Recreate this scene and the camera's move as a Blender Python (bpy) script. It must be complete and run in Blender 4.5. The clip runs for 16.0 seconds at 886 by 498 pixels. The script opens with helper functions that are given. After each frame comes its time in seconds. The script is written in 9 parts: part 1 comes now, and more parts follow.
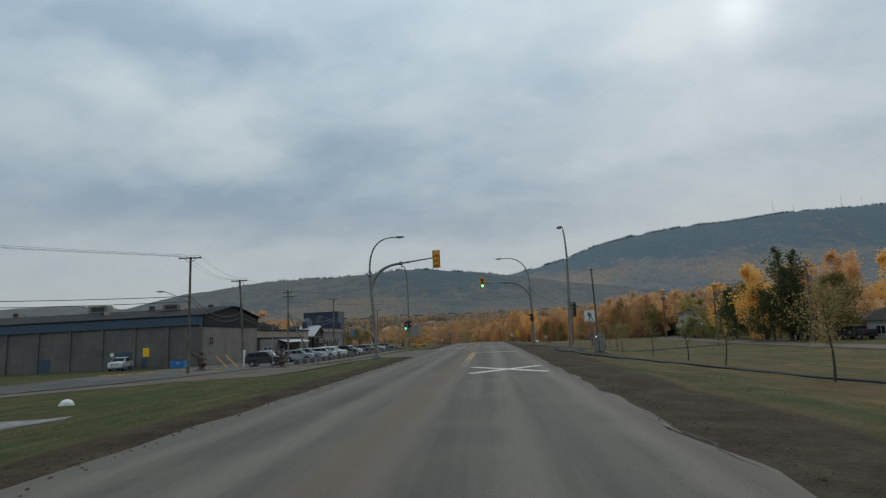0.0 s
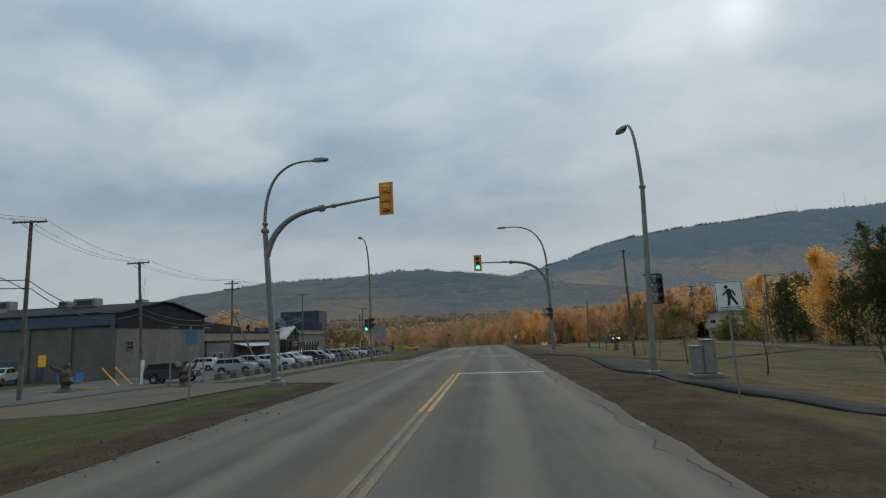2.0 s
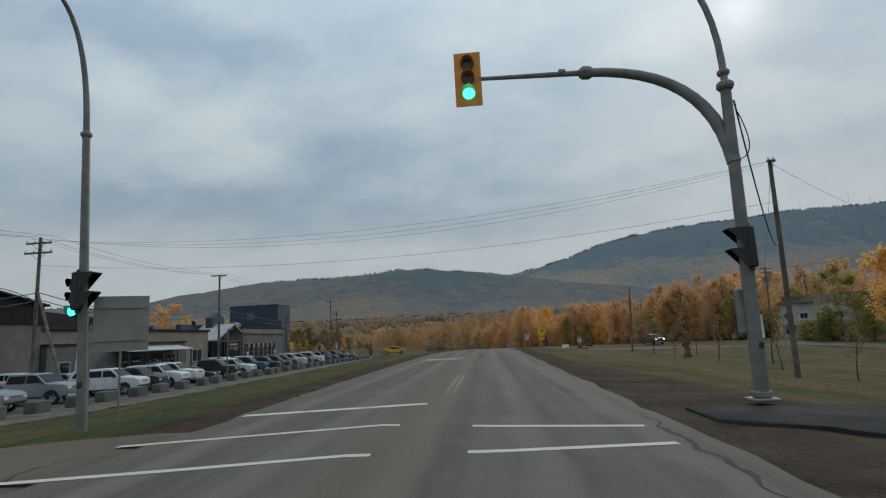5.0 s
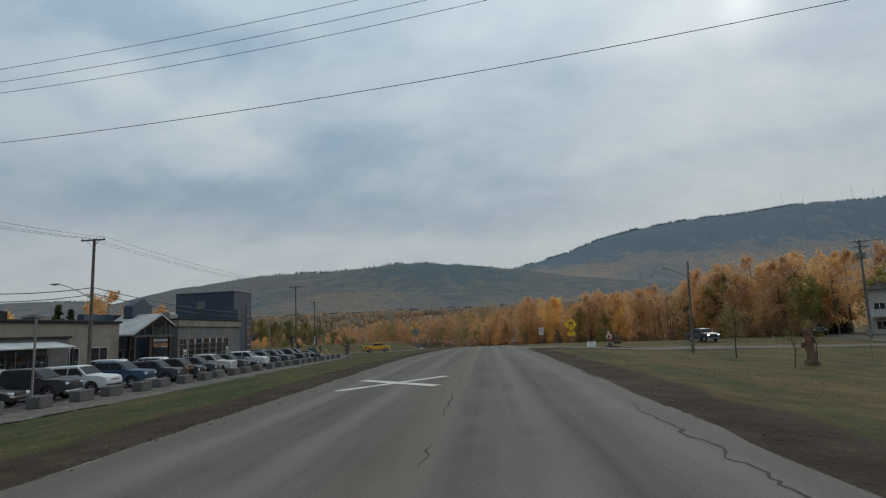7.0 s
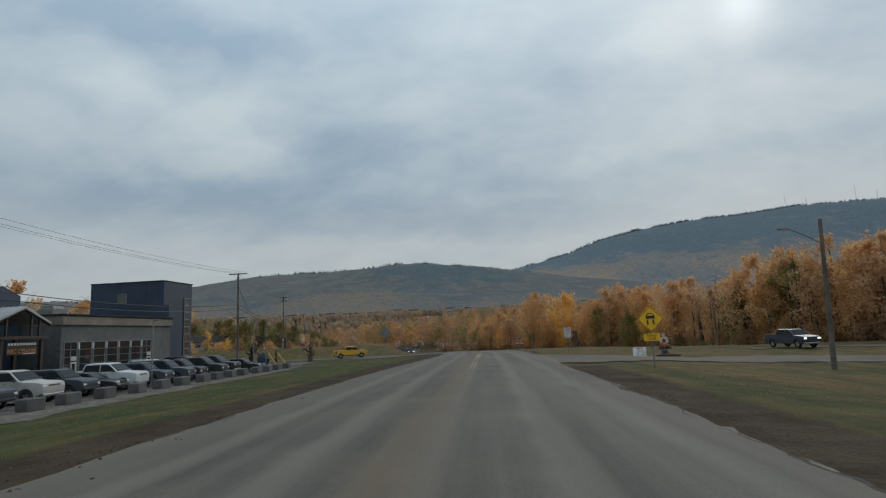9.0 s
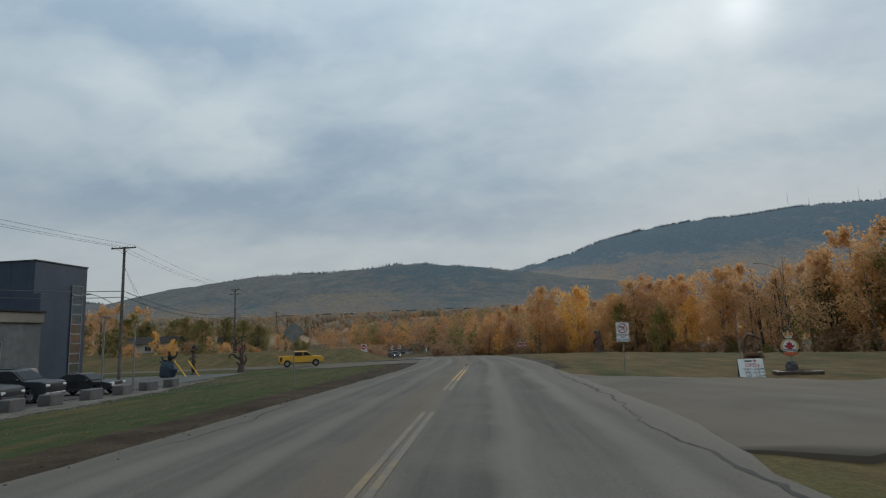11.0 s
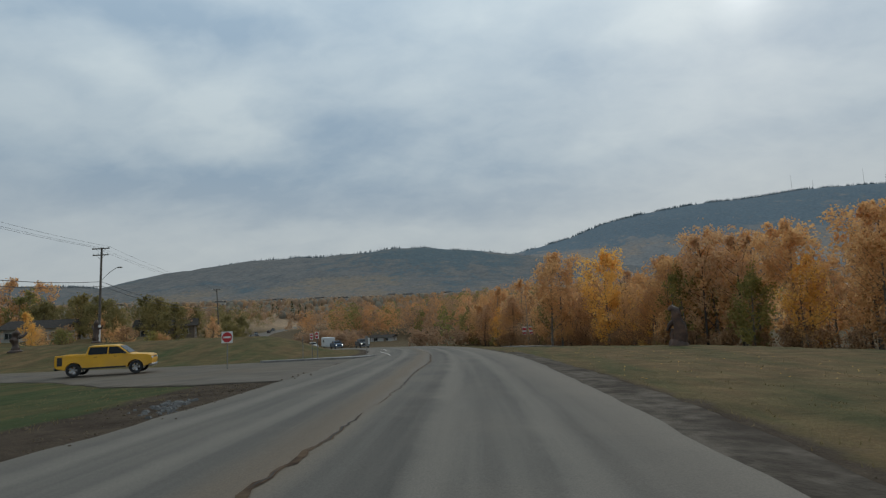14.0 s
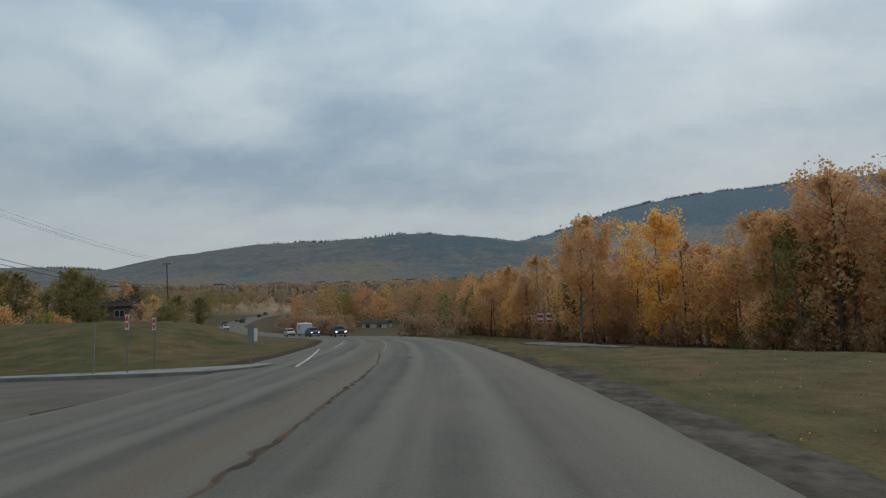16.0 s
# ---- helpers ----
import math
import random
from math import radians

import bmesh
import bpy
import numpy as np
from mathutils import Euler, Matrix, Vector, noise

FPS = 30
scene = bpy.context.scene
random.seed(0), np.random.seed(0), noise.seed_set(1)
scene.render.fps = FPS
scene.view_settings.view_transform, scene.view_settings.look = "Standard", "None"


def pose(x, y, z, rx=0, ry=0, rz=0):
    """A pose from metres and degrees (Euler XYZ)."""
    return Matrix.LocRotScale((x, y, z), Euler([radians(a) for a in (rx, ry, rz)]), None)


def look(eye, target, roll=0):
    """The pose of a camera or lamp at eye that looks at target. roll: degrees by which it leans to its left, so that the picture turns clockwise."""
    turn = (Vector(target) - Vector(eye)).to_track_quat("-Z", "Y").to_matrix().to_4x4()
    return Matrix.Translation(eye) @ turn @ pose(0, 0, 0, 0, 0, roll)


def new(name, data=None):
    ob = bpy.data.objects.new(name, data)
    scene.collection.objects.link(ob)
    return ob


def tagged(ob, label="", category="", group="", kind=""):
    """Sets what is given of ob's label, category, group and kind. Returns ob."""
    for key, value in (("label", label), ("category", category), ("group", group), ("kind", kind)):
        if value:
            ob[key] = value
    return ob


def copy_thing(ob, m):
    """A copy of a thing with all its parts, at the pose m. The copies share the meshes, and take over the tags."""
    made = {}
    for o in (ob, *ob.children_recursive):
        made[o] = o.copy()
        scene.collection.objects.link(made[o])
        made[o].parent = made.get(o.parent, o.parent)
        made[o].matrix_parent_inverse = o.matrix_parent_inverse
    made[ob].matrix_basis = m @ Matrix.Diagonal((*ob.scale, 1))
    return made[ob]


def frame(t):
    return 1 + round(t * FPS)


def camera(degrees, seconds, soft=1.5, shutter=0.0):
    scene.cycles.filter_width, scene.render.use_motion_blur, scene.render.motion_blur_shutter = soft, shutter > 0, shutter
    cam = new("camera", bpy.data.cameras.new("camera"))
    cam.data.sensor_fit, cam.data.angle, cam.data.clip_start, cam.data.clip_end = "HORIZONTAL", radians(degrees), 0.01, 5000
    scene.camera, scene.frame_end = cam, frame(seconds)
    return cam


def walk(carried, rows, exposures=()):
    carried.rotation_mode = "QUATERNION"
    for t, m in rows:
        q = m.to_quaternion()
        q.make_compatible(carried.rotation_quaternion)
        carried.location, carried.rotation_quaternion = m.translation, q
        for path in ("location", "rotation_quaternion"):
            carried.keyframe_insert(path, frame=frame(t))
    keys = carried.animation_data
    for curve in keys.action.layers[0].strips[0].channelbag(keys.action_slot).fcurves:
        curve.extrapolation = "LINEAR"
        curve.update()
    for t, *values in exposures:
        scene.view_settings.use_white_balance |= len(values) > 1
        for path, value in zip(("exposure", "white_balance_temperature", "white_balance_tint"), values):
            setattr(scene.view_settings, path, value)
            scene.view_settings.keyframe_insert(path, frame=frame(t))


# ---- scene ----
cam = camera(78.0, 16.0, soft=1.25)
PATH = [
    (0, (0.354, 3.228, 1.604), (0.202, 5.198, 1.914), -2.8),
    (0.5, (0.494, 8.631, 1.572), (0.342, 10.601, 1.883), -2.9),
    (1, (0.521, 14.133, 1.587), (0.367, 16.102, 1.9), -2.9),
    (1.5, (0.539, 19.706, 1.653), (0.385, 21.675, 1.968), -2.8),
    (2, (0.556, 25.195, 1.687), (0.401, 27.164, 2.002), -2.9),
    (2.5, (0.495, 30.685, 1.698), (0.341, 32.654, 2.013), -2.8),
    (3, (0.361, 36.384, 1.681), (0.205, 38.353, 1.997), -3.0),
    (3.5, (0.177, 42.359, 1.545), (0.025, 44.327, 1.864), -3.0),
    (4, (0.159, 48.111, 1.585), (0.004, 50.079, 1.904), -2.9),
    (4.2, (0.115, 50.452, 1.596), (-0.039, 52.42, 1.916), -3.0),
    (6.5, (-0.354, 78.408, 1.544), (-0.51, 80.38, 1.84), -2.8),
    (7, (-0.526, 84.564, 1.524), (-0.682, 86.536, 1.818), -2.8),
    (7.5, (-0.623, 90.623, 1.475), (-0.78, 92.595, 1.769), -2.6),
    (8, (-0.715, 96.736, 1.419), (-0.873, 98.708, 1.714), -2.7),
    (8.5, (-0.785, 102.947, 1.413), (-0.943, 104.919, 1.71), -2.6),
    (9, (-0.813, 109.225, 1.382), (-0.97, 111.196, 1.68), -2.7),
    (9.2, (-0.813, 111.728, 1.362), (-0.971, 113.699, 1.661), -2.6),
    (11.5, (-0.314, 139.814, 1.017), (-0.472, 141.784, 1.319), -2.6),
    (12, (-0.286, 145.854, 0.902), (-0.442, 147.827, 1.193), -2.6),
    (12.5, (-0.153, 151.896, 0.728), (-0.311, 153.871, 1.004), -2.5),
    (13, (0.068, 157.999, 0.627), (-0.09, 159.975, 0.895), -2.6),
    (13.5, (0.099, 164.243, 0.478), (-0.06, 166.219, 0.743), -2.5),
    (14, (0.269, 170.51, 0.354), (0.11, 172.488, 0.601), -2.6),
    (14.5, (0.17, 176.739, 0.158), (0.011, 178.721, 0.373), -2.2),
    (15, (0.225, 182.977, -0.025), (0.067, 184.961, 0.173), -2.2),
    (15.5, (0.05, 189.265, -0.178), (-0.113, 191.248, 0.02), -2.1),
    (16, (-0.291, 195.516, -0.362), (-0.474, 197.497, -0.162), -1.8),
]
walk(cam, [(t, look(eye, target, roll)) for t, eye, target, roll in PATH])

# ---- sky and sun ----
SUN_AZ, SUN_EL = 27.0, 27.5
SUN_DIR = Vector((math.sin(radians(SUN_AZ)) * math.cos(radians(SUN_EL)), math.cos(radians(SUN_AZ)) * math.cos(radians(SUN_EL)), math.sin(radians(SUN_EL))))
scene.view_settings.exposure = 0.0


def math_node(nt, op, a, b=None, clamp=False):
    n = nt.nodes.new("ShaderNodeMath")
    n.operation, n.use_clamp = op, clamp
    for i, v in enumerate((a, b)):
        if v is None:
            continue
        if isinstance(v, (int, float)):
            n.inputs[i].default_value = v
        else:
            nt.links.new(v, n.inputs[i])
    return n.outputs[0]


def mix_node(nt, fac, a, b, blend="MIX"):
    n = nt.nodes.new("ShaderNodeMix")
    n.data_type, n.blend_type = "RGBA", blend
    for sock, v in ((n.inputs[0], fac), (n.inputs[6], a), (n.inputs[7], b)):
        if isinstance(v, (int, float)):
            sock.default_value = v
        elif isinstance(v, tuple):
            sock.default_value = (*v[:3], 1)
        else:
            nt.links.new(v, sock)
    return n.outputs[2]


def ramp_node(nt, fac, stops):
    n = nt.nodes.new("ShaderNodeValToRGB")
    nt.links.new(fac, n.inputs[0])
    el = n.color_ramp.elements
    while len(el) < len(stops):
        el.new(0.5)
    for e, (p, c) in zip(el, stops):
        e.position = p
        e.color = (c, c, c, 1) if isinstance(c, (int, float)) else (*c, 1)
    return n.outputs[0]


def noise_node(nt, vec, scale, detail=4.0, rough=0.55, distort=0.0):
    n = nt.nodes.new("ShaderNodeTexNoise")
    n.inputs["Scale"].default_value, n.inputs["Detail"].default_value = scale, detail
    n.inputs["Roughness"].default_value, n.inputs["Distortion"].default_value = rough, distort
    if vec is not None:
        nt.links.new(vec, n.inputs["Vector"])
    return n.outputs["Fac"]


CLOUD_GRAIN, CLOUD_LUMPS = 0.7, 0.27
# bearing, height, half width, half height, strength
CLOUD_LIGHT = [(-0.63, 0.417, 0.084, 0.038, 0.7), (-0.458, 0.353, 0.067, 0.054, 0.9), (-0.526, 0.32, 0.144, 0.04, 0.3), (-0.134, 0.423, 0.134, 0.043, 0.4), (-0.005, 0.554, 0.144, 0.048, 0.55), (0.351, 0.474, 0.097, 0.037, 0.6),
               (0.532, 0.308, 0.123, 0.039, 0.3), (0.205, 0.283, 0.067, 0.024, 0.4), (-0.745, 0.331, 0.059, 0.031, 0.35), (-0.269, 0.148, 0.329, 0.023, 0.5)]
CLOUD_DARK = [(-0.6, 0.504, 0.127, 0.037, -0.8), (-0.386, 0.488, 0.094, 0.029, -0.6), (-0.746, 0.471, 0.053, 0.035, -0.4), (-0.223, 0.334, 0.111, 0.042, -0.55), (-0.348, 0.221, 0.24, 0.039, -0.55), (-0.559, 0.246, 0.115, 0.029, -0.4),
              (0.076, 0.196, 0.202, 0.031, -0.35), (0.168, 0.427, 0.108, 0.026, -0.25), (0.406, 0.261, 0.157, 0.024, -0.3), (-0.724, 0.202, 0.08, 0.039, -0.35), (0.601, 0.393, 0.06, 0.054, -0.3)]


def make_world():
    world = bpy.data.worlds.new("overcast_sky")
    scene.world = world
    world.use_nodes = True
    nt = world.node_tree
    nt.nodes.clear()
    out = nt.nodes.new("ShaderNodeOutputWorld")
    bg = nt.nodes.new("ShaderNodeBackground")
    nt.links.new(bg.outputs[0], out.inputs[0])
    sky = nt.nodes.new("ShaderNodeTexSky")
    sky.sky_type, sky.sun_disc = "NISHITA", False
    sky.sun_elevation, sky.sun_rotation = radians(SUN_EL), radians(SUN_AZ)
    tc = nt.nodes.new("ShaderNodeTexCoord")
    sep = nt.nodes.new("ShaderNodeSeparateXYZ")
    nt.links.new(tc.outputs["Generated"], sep.inputs[0])
    x, y, z = sep.outputs
    up = math_node(nt, "MAXIMUM", z, 0.0)
    # the cloud deck seen in perspective
    inv = math_node(nt, "ADD", up, 0.42)
    px = math_node(nt, "DIVIDE", x, inv)
    py = math_node(nt, "DIVIDE", y, inv)
    comb = nt.nodes.new("ShaderNodeCombineXYZ")
    nt.links.new(math_node(nt, "MULTIPLY", px, 0.75), comb.inputs[0])
    nt.links.new(math_node(nt, "MULTIPLY", py, 1.0), comb.inputs[1])
    comb.inputs[2].default_value = 3.7
    deck = comb.outputs[0]
    fine = noise_node(nt, deck, 11.0, 6.0, 0.58, 0.3)
    mid = noise_node(nt, deck, 4.2, 4.0, 0.5, 0.4)
    # bearing and height in radians, made ragged by the cloud noise
    flat = nt.nodes.new("ShaderNodeMath")
    flat.operation = "ARCTAN2"
    nt.links.new(x, flat.inputs[0])
    nt.links.new(y, flat.inputs[1])
    rag = nt.nodes.new("ShaderNodeTexNoise")
    rag.inputs["Scale"].default_value, rag.inputs["Detail"].default_value, rag.inputs["Roughness"].default_value = 5.0, 4.0, 0.55
    nt.links.new(deck, rag.inputs["Vector"])
    rs = nt.nodes.new("ShaderNodeSeparateColor")
    nt.links.new(rag.outputs["Color"], rs.inputs[0])
    az = math_node(nt, "ADD", flat.outputs[0], math_node(nt, "MULTIPLY", math_node(nt, "SUBTRACT", rs.outputs[0], 0.5), 0.22))
    el = math_node(nt, "ADD", math_node(nt, "ARCSINE", z), math_node(nt, "MULTIPLY", math_node(nt, "SUBTRACT", rs.outputs[1], 0.5), 0.10))
    cl = math_node(nt, "ADD", math_node(nt, "MULTIPLY", mid, 0.55), math_node(nt, "MULTIPLY", fine, 0.45))
    cl = math_node(nt, "ADD", 0.5, math_node(nt, "MULTIPLY", math_node(nt, "SUBTRACT", cl, 0.5), CLOUD_GRAIN))
    # billows and thinner places of the cloud deck
    for a0, e0, wa, we, amp in CLOUD_LIGHT + CLOUD_DARK:
        da = math_node(nt, "DIVIDE", math_node(nt, "SUBTRACT", az, a0), wa * 1.15)
        de = math_node(nt, "DIVIDE", math_node(nt, "SUBTRACT", el, e0), we * 1.15)
        r2 = math_node(nt, "ADD", math_node(nt, "MULTIPLY", da, da), math_node(nt, "MULTIPLY", de, de))
        cl = math_node(nt, "ADD", cl, math_node(nt, "DIVIDE", amp * CLOUD_LUMPS, math_node(nt, "ADD", 1.0, math_node(nt, "MULTIPLY", r2, r2))))
    cover = ramp_node(nt, cl, [(0.30, 0.0), (0.5, 0.5), (0.74, 1.0)])
    cloud = mix_node(nt, cover, (0.242, 0.324, 0.402), (0.438, 0.505, 0.535))
    # brighter towards the zenith, as an overcast sky is
    grade = math_node(nt, "ADD", 0.90, math_node(nt, "MULTIPLY", math_node(nt, "POWER", up, 1.6), 1.6))
    lit = nt.nodes.new("ShaderNodeVectorMath")
    lit.operation = "SCALE"
    nt.links.new(cloud, lit.inputs[0])
    nt.links.new(grade, lit.inputs["Scale"])
    # pale band low over the hills
    low = ramp_node(nt, up, [(0.05, 1.0), (0.16, 0.55), (0.26, 0.0)])
    pale = mix_node(nt, math_node(nt, "MULTIPLY", low, 0.55), lit.outputs[0], (0.54, 0.552, 0.538))
    # thin cloud before the sun
    dot = nt.nodes.new("ShaderNodeVectorMath")
    dot.operation = "DOT_PRODUCT"
    nt.links.new(tc.outputs["Generated"], dot.inputs[0])
    dot.inputs[1].default_value = SUN_DIR
    near = math_node(nt, "MAXIMUM", dot.outputs["Value"], 0.0)
    wide = math_node(nt, "MULTIPLY", math_node(nt, "POWER", near, 40.0), 0.03)
    tight = math_node(nt, "MULTIPLY", math_node(nt, "POWER", near, 1500.0), 0.24)
    glow = math_node(nt, "ADD", wide, tight)
    sunny = mix_node(nt, 1.0, pale, mix_node(nt, glow, (0, 0, 0), (1.0, 0.97, 0.9)), "ADD")
    clear = nt.nodes.new("ShaderNodeVectorMath")
    clear.operation = "SCALE"
    nt.links.new(sky.outputs[0], clear.inputs[0])
    clear.inputs["Scale"].default_value = 0.1
    final = mix_node(nt, 0.94, clear.outputs[0], sunny)
    nt.links.new(final, bg.inputs[0])
    bg.inputs[1].default_value = 1.0


make_world()
sun = new("sun", bpy.data.lights.new("sun", "SUN"))
sun.data.energy, sun.data.angle, sun.data.color = 0.9, radians(25), (1.0, 0.95, 0.88)
sun.matrix_world = look(SUN_DIR * 500, (0, 0, 0))


# ---- materials ----
def surface(name, c1, c2, scale=3.0, rough=0.75, bump=0.0, metal=0.0, c3=None, scale3=0.4, detail=5.0, bump_scale=None, coords="object", stops=(0.35, 0.65), spec=0.4, vary=0.0, island=0.0):
    m = bpy.data.materials.new(name)
    m.use_nodes = True
    nt = m.node_tree
    b = nt.nodes["Principled BSDF"]
    if coords == "world":
        vec = nt.nodes.new("ShaderNodeNewGeometry").outputs["Position"]
    else:
        vec = nt.nodes.new("ShaderNodeTexCoord").outputs["Object"]
    n1 = noise_node(nt, vec, scale, detail)
    col = mix_node(nt, ramp_node(nt, n1, [(stops[0], 0.0), (stops[1], 1.0)]), c1, c2)
    if c3:
        n3 = noise_node(nt, vec, scale3, 3.0)
        col = mix_node(nt, ramp_node(nt, n3, [(0.42, 0.0), (0.68, 1.0)]), col, c3)
    if vary:
        rnd = nt.nodes.new("ShaderNodeObjectInfo").outputs["Random"]
        col = mix_node(nt, 1.0, col, ramp_node(nt, rnd, [(0.0, 1.0 - vary), (1.0, 1.0)]), "MULTIPLY")
    if island:
        rnd = nt.nodes.new("ShaderNodeNewGeometry").outputs["Random Per Island"]
        col = mix_node(nt, 1.0, col, ramp_node(nt, rnd, [(0.0, 1.0 - island), (1.0, 1.0)]), "MULTIPLY")
    nt.links.new(col, b.inputs["Base Color"])
    r2 = noise_node(nt, vec, scale * 2.3, 3.0)
    nt.links.new(math_node(nt, "ADD", math_node(nt, "MULTIPLY", math_node(nt, "SUBTRACT", r2, 0.5), 0.25), rough, True), b.inputs["Roughness"])
    b.inputs["Metallic"].default_value = metal
    b.inputs["Specular IOR Level"].default_value = spec
    if bump:
        bn = nt.nodes.new("ShaderNodeBump")
        bn.inputs["Strength"].default_value = bump
        bn.inputs["Distance"].default_value = 0.05
        nt.links.new(noise_node(nt, vec, bump_scale or scale * 4, 4.0), bn.inputs["Height"])
        nt.links.new(bn.outputs[0], b.inputs["Normal"])
    return m


def leaf_material(name, c1, c2, c3, patch_scale=0.35, leaf_w=0.45):
    """Foliage: colour varies from clump to clump and from tree to tree, and light comes through the leaves."""
    m = bpy.data.materials.new(name)
    m.use_nodes = True
    nt = m.node_tree
    b = nt.nodes["Principled BSDF"]
    isl = nt.nodes.new("ShaderNodeNewGeometry").outputs["Random Per Island"]
    obj = nt.nodes.new("ShaderNodeObjectInfo").outputs["Random"]
    pos = nt.nodes.new("ShaderNodeNewGeometry").outputs["Position"]
    big = noise_node(nt, pos, patch_scale, 2.0)
    f = math_node(nt, "ADD", math_node(nt, "MULTIPLY", isl, leaf_w), math_node(nt, "MULTIPLY", math_node(nt, "ADD", obj if patch_scale > 0.2 else math_node(nt, "ADD", math_node(nt, "MULTIPLY", math_node(nt, "SUBTRACT", big, 0.5), 2.5), 0.5), big), 0.30))
    col = ramp_node(nt, f, [(0.15, c1), (0.5, c2), (0.9, c3)])
    nt.links.new(col, b.inputs["Base Color"])
    b.inputs["Roughness"].default_value = 0.7
    b.inputs["Specular IOR Level"].default_value = 0.2
    tr = nt.nodes.new("ShaderNodeBsdfTranslucent")
    nt.links.new(col, tr.inputs["Color"])
    mx = nt.nodes.new("ShaderNodeMixShader")
    mx.inputs[0].default_value = 0.55
    nt.links.new(b.outputs[0], mx.inputs[1])
    nt.links.new(tr.outputs[0], mx.inputs[2])
    nt.links.new(mx.outputs[0], nt.nodes["Material Output"].inputs["Surface"])
    return m


def plain(name, c, rough=0.5, metal=0.0, spec=0.5):
    return surface(name, c, tuple(v * 0.82 for v in c), 9.0, rough, 0.0, metal, spec=spec)


def glowing(name, c, strength):
    m = bpy.data.materials.new(name)
    m.use_nodes = True
    b = m.node_tree.nodes["Principled BSDF"]
    b.inputs["Base Color"].default_value = (*c, 1)
    b.inputs["Emission Color"].default_value = (*c, 1)
    b.inputs["Emission Strength"].default_value = strength
    return m


def glass_material(name, tint, rough=0.06):
    m = bpy.data.materials.new(name)
    m.use_nodes = True
    b = m.node_tree.nodes["Principled BSDF"]
    b.inputs["Base Color"].default_value = (*tint, 1)
    b.inputs["Roughness"].default_value = rough
    b.inputs["Specular IOR Level"].default_value = 0.8
    b.inputs["IOR"].default_value = 1.52
    return m


def road_material():
    """Worn asphalt; u runs across the road in metres, v along it."""
    m = bpy.data.materials.new("worn_asphalt")
    m.use_nodes = True
    nt = m.node_tree
    b = nt.nodes["Principled BSDF"]
    pos = nt.nodes.new("ShaderNodeNewGeometry").outputs["Position"]
    uv = nt.nodes.new("ShaderNodeUVMap").outputs[0]
    sep = nt.nodes.new("ShaderNodeSeparateXYZ")
    nt.links.new(uv, sep.inputs[0])
    u, v = sep.outputs[0], sep.outputs[1]
    st = nt.nodes.new("ShaderNodeCombineXYZ")
    nt.links.new(math_node(nt, "MULTIPLY", u, 1.1), st.inputs[0])
    nt.links.new(math_node(nt, "MULTIPLY", v, 0.035), st.inputs[1])
    streak = noise_node(nt, st.outputs[0], 1.0, 4.0, 0.6)
    blot = noise_node(nt, pos, 0.35, 5.0, 0.6)
    grain = noise_node(nt, pos, 38.0, 3.0, 0.7)
    base = mix_node(nt, ramp_node(nt, streak, [(0.35, 0.0), (0.65, 1.0)]), (0.076, 0.069, 0.060), (0.124, 0.111, 0.094))
    base = mix_node(nt, ramp_node(nt, blot, [(0.45, 0.0), (0.75, 0.6)]), base, (0.146, 0.124, 0.100))
    # pale dust between and beside the wheel tracks, brown soil by the middle line and the edges
    wob = math_node(nt, "ADD", u, math_node(nt, "MULTIPLY", math_node(nt, "SUBTRACT", blot, 0.5), 0.7))
    wave = nt.nodes.new("ShaderNodeMath")
    wave.operation = "COSINE"
    nt.links.new(math_node(nt, "MULTIPLY", wob, 3.4), wave.inputs[0])
    base = mix_node(nt, math_node(nt, "MULTIPLY", ramp_node(nt, wave.outputs[0], [(0.2, 0.0), (0.95, 1.0)]), 0.46), base, (0.182, 0.160, 0.132))
    mid = math_node(nt, "ABSOLUTE", math_node(nt, "ADD", wob, 0.35))
    soil = math_node(nt, "MULTIPLY", ramp_node(nt, mid, [(0.12, 1.0), (0.8, 0.0)]), ramp_node(nt, streak, [(0.3, 0.45), (0.6, 0.95)]))
    base = mix_node(nt, soil, base, (0.132, 0.102, 0.074))
    side = math_node(nt, "ABSOLUTE", wob)
    base = mix_node(nt, ramp_node(nt, math_node(nt, "DIVIDE", side, 10.0), [(0.37, 0.0), (0.50, 0.6)]), base, (0.135, 0.115, 0.093))
    col = mix_node(nt, 0.35, base, mix_node(nt, 1.0, base, ramp_node(nt, grain, [(0.3, 0.45), (0.7, 1.5)]), "MULTIPLY"))
    nt.links.new(col, b.inputs["Base Color"])
    b.inputs["Roughness"].default_value = 0.9
    b.inputs["Specular IOR Level"].default_value = 0.15
    bn = nt.nodes.new("ShaderNodeBump")
    bn.inputs["Strength"].default_value, bn.inputs["Distance"].default_value = 0.35, 0.02
    nt.links.new(grain, bn.inputs["Height"])
    nt.links.new(bn.outputs[0], b.inputs["Normal"])
    return m


def paint_material(name, c, wear=0.0):
    """Traffic paint, worn through to the asphalt in places."""
    m = bpy.data.materials.new(name)
    m.use_nodes = True
    nt = m.node_tree
    b = nt.nodes["Principled BSDF"]
    pos = nt.nodes.new("ShaderNodeNewGeometry").outputs["Position"]
    w = math_node(nt, "ADD", math_node(nt, "MULTIPLY", noise_node(nt, pos, 1.1, 5.0, 0.6), 0.6), math_node(nt, "MULTIPLY", noise_node(nt, pos, 14.0, 4.0, 0.7), 0.4))
    nt.links.new(mix_node(nt, ramp_node(nt, w, [(0.46 - wear, 0.0), (0.64 - wear, 1.0)]), c, (0.115, 0.102, 0.088)), b.inputs["Base Color"])
    b.inputs["Roughness"].default_value = 0.8
    return m


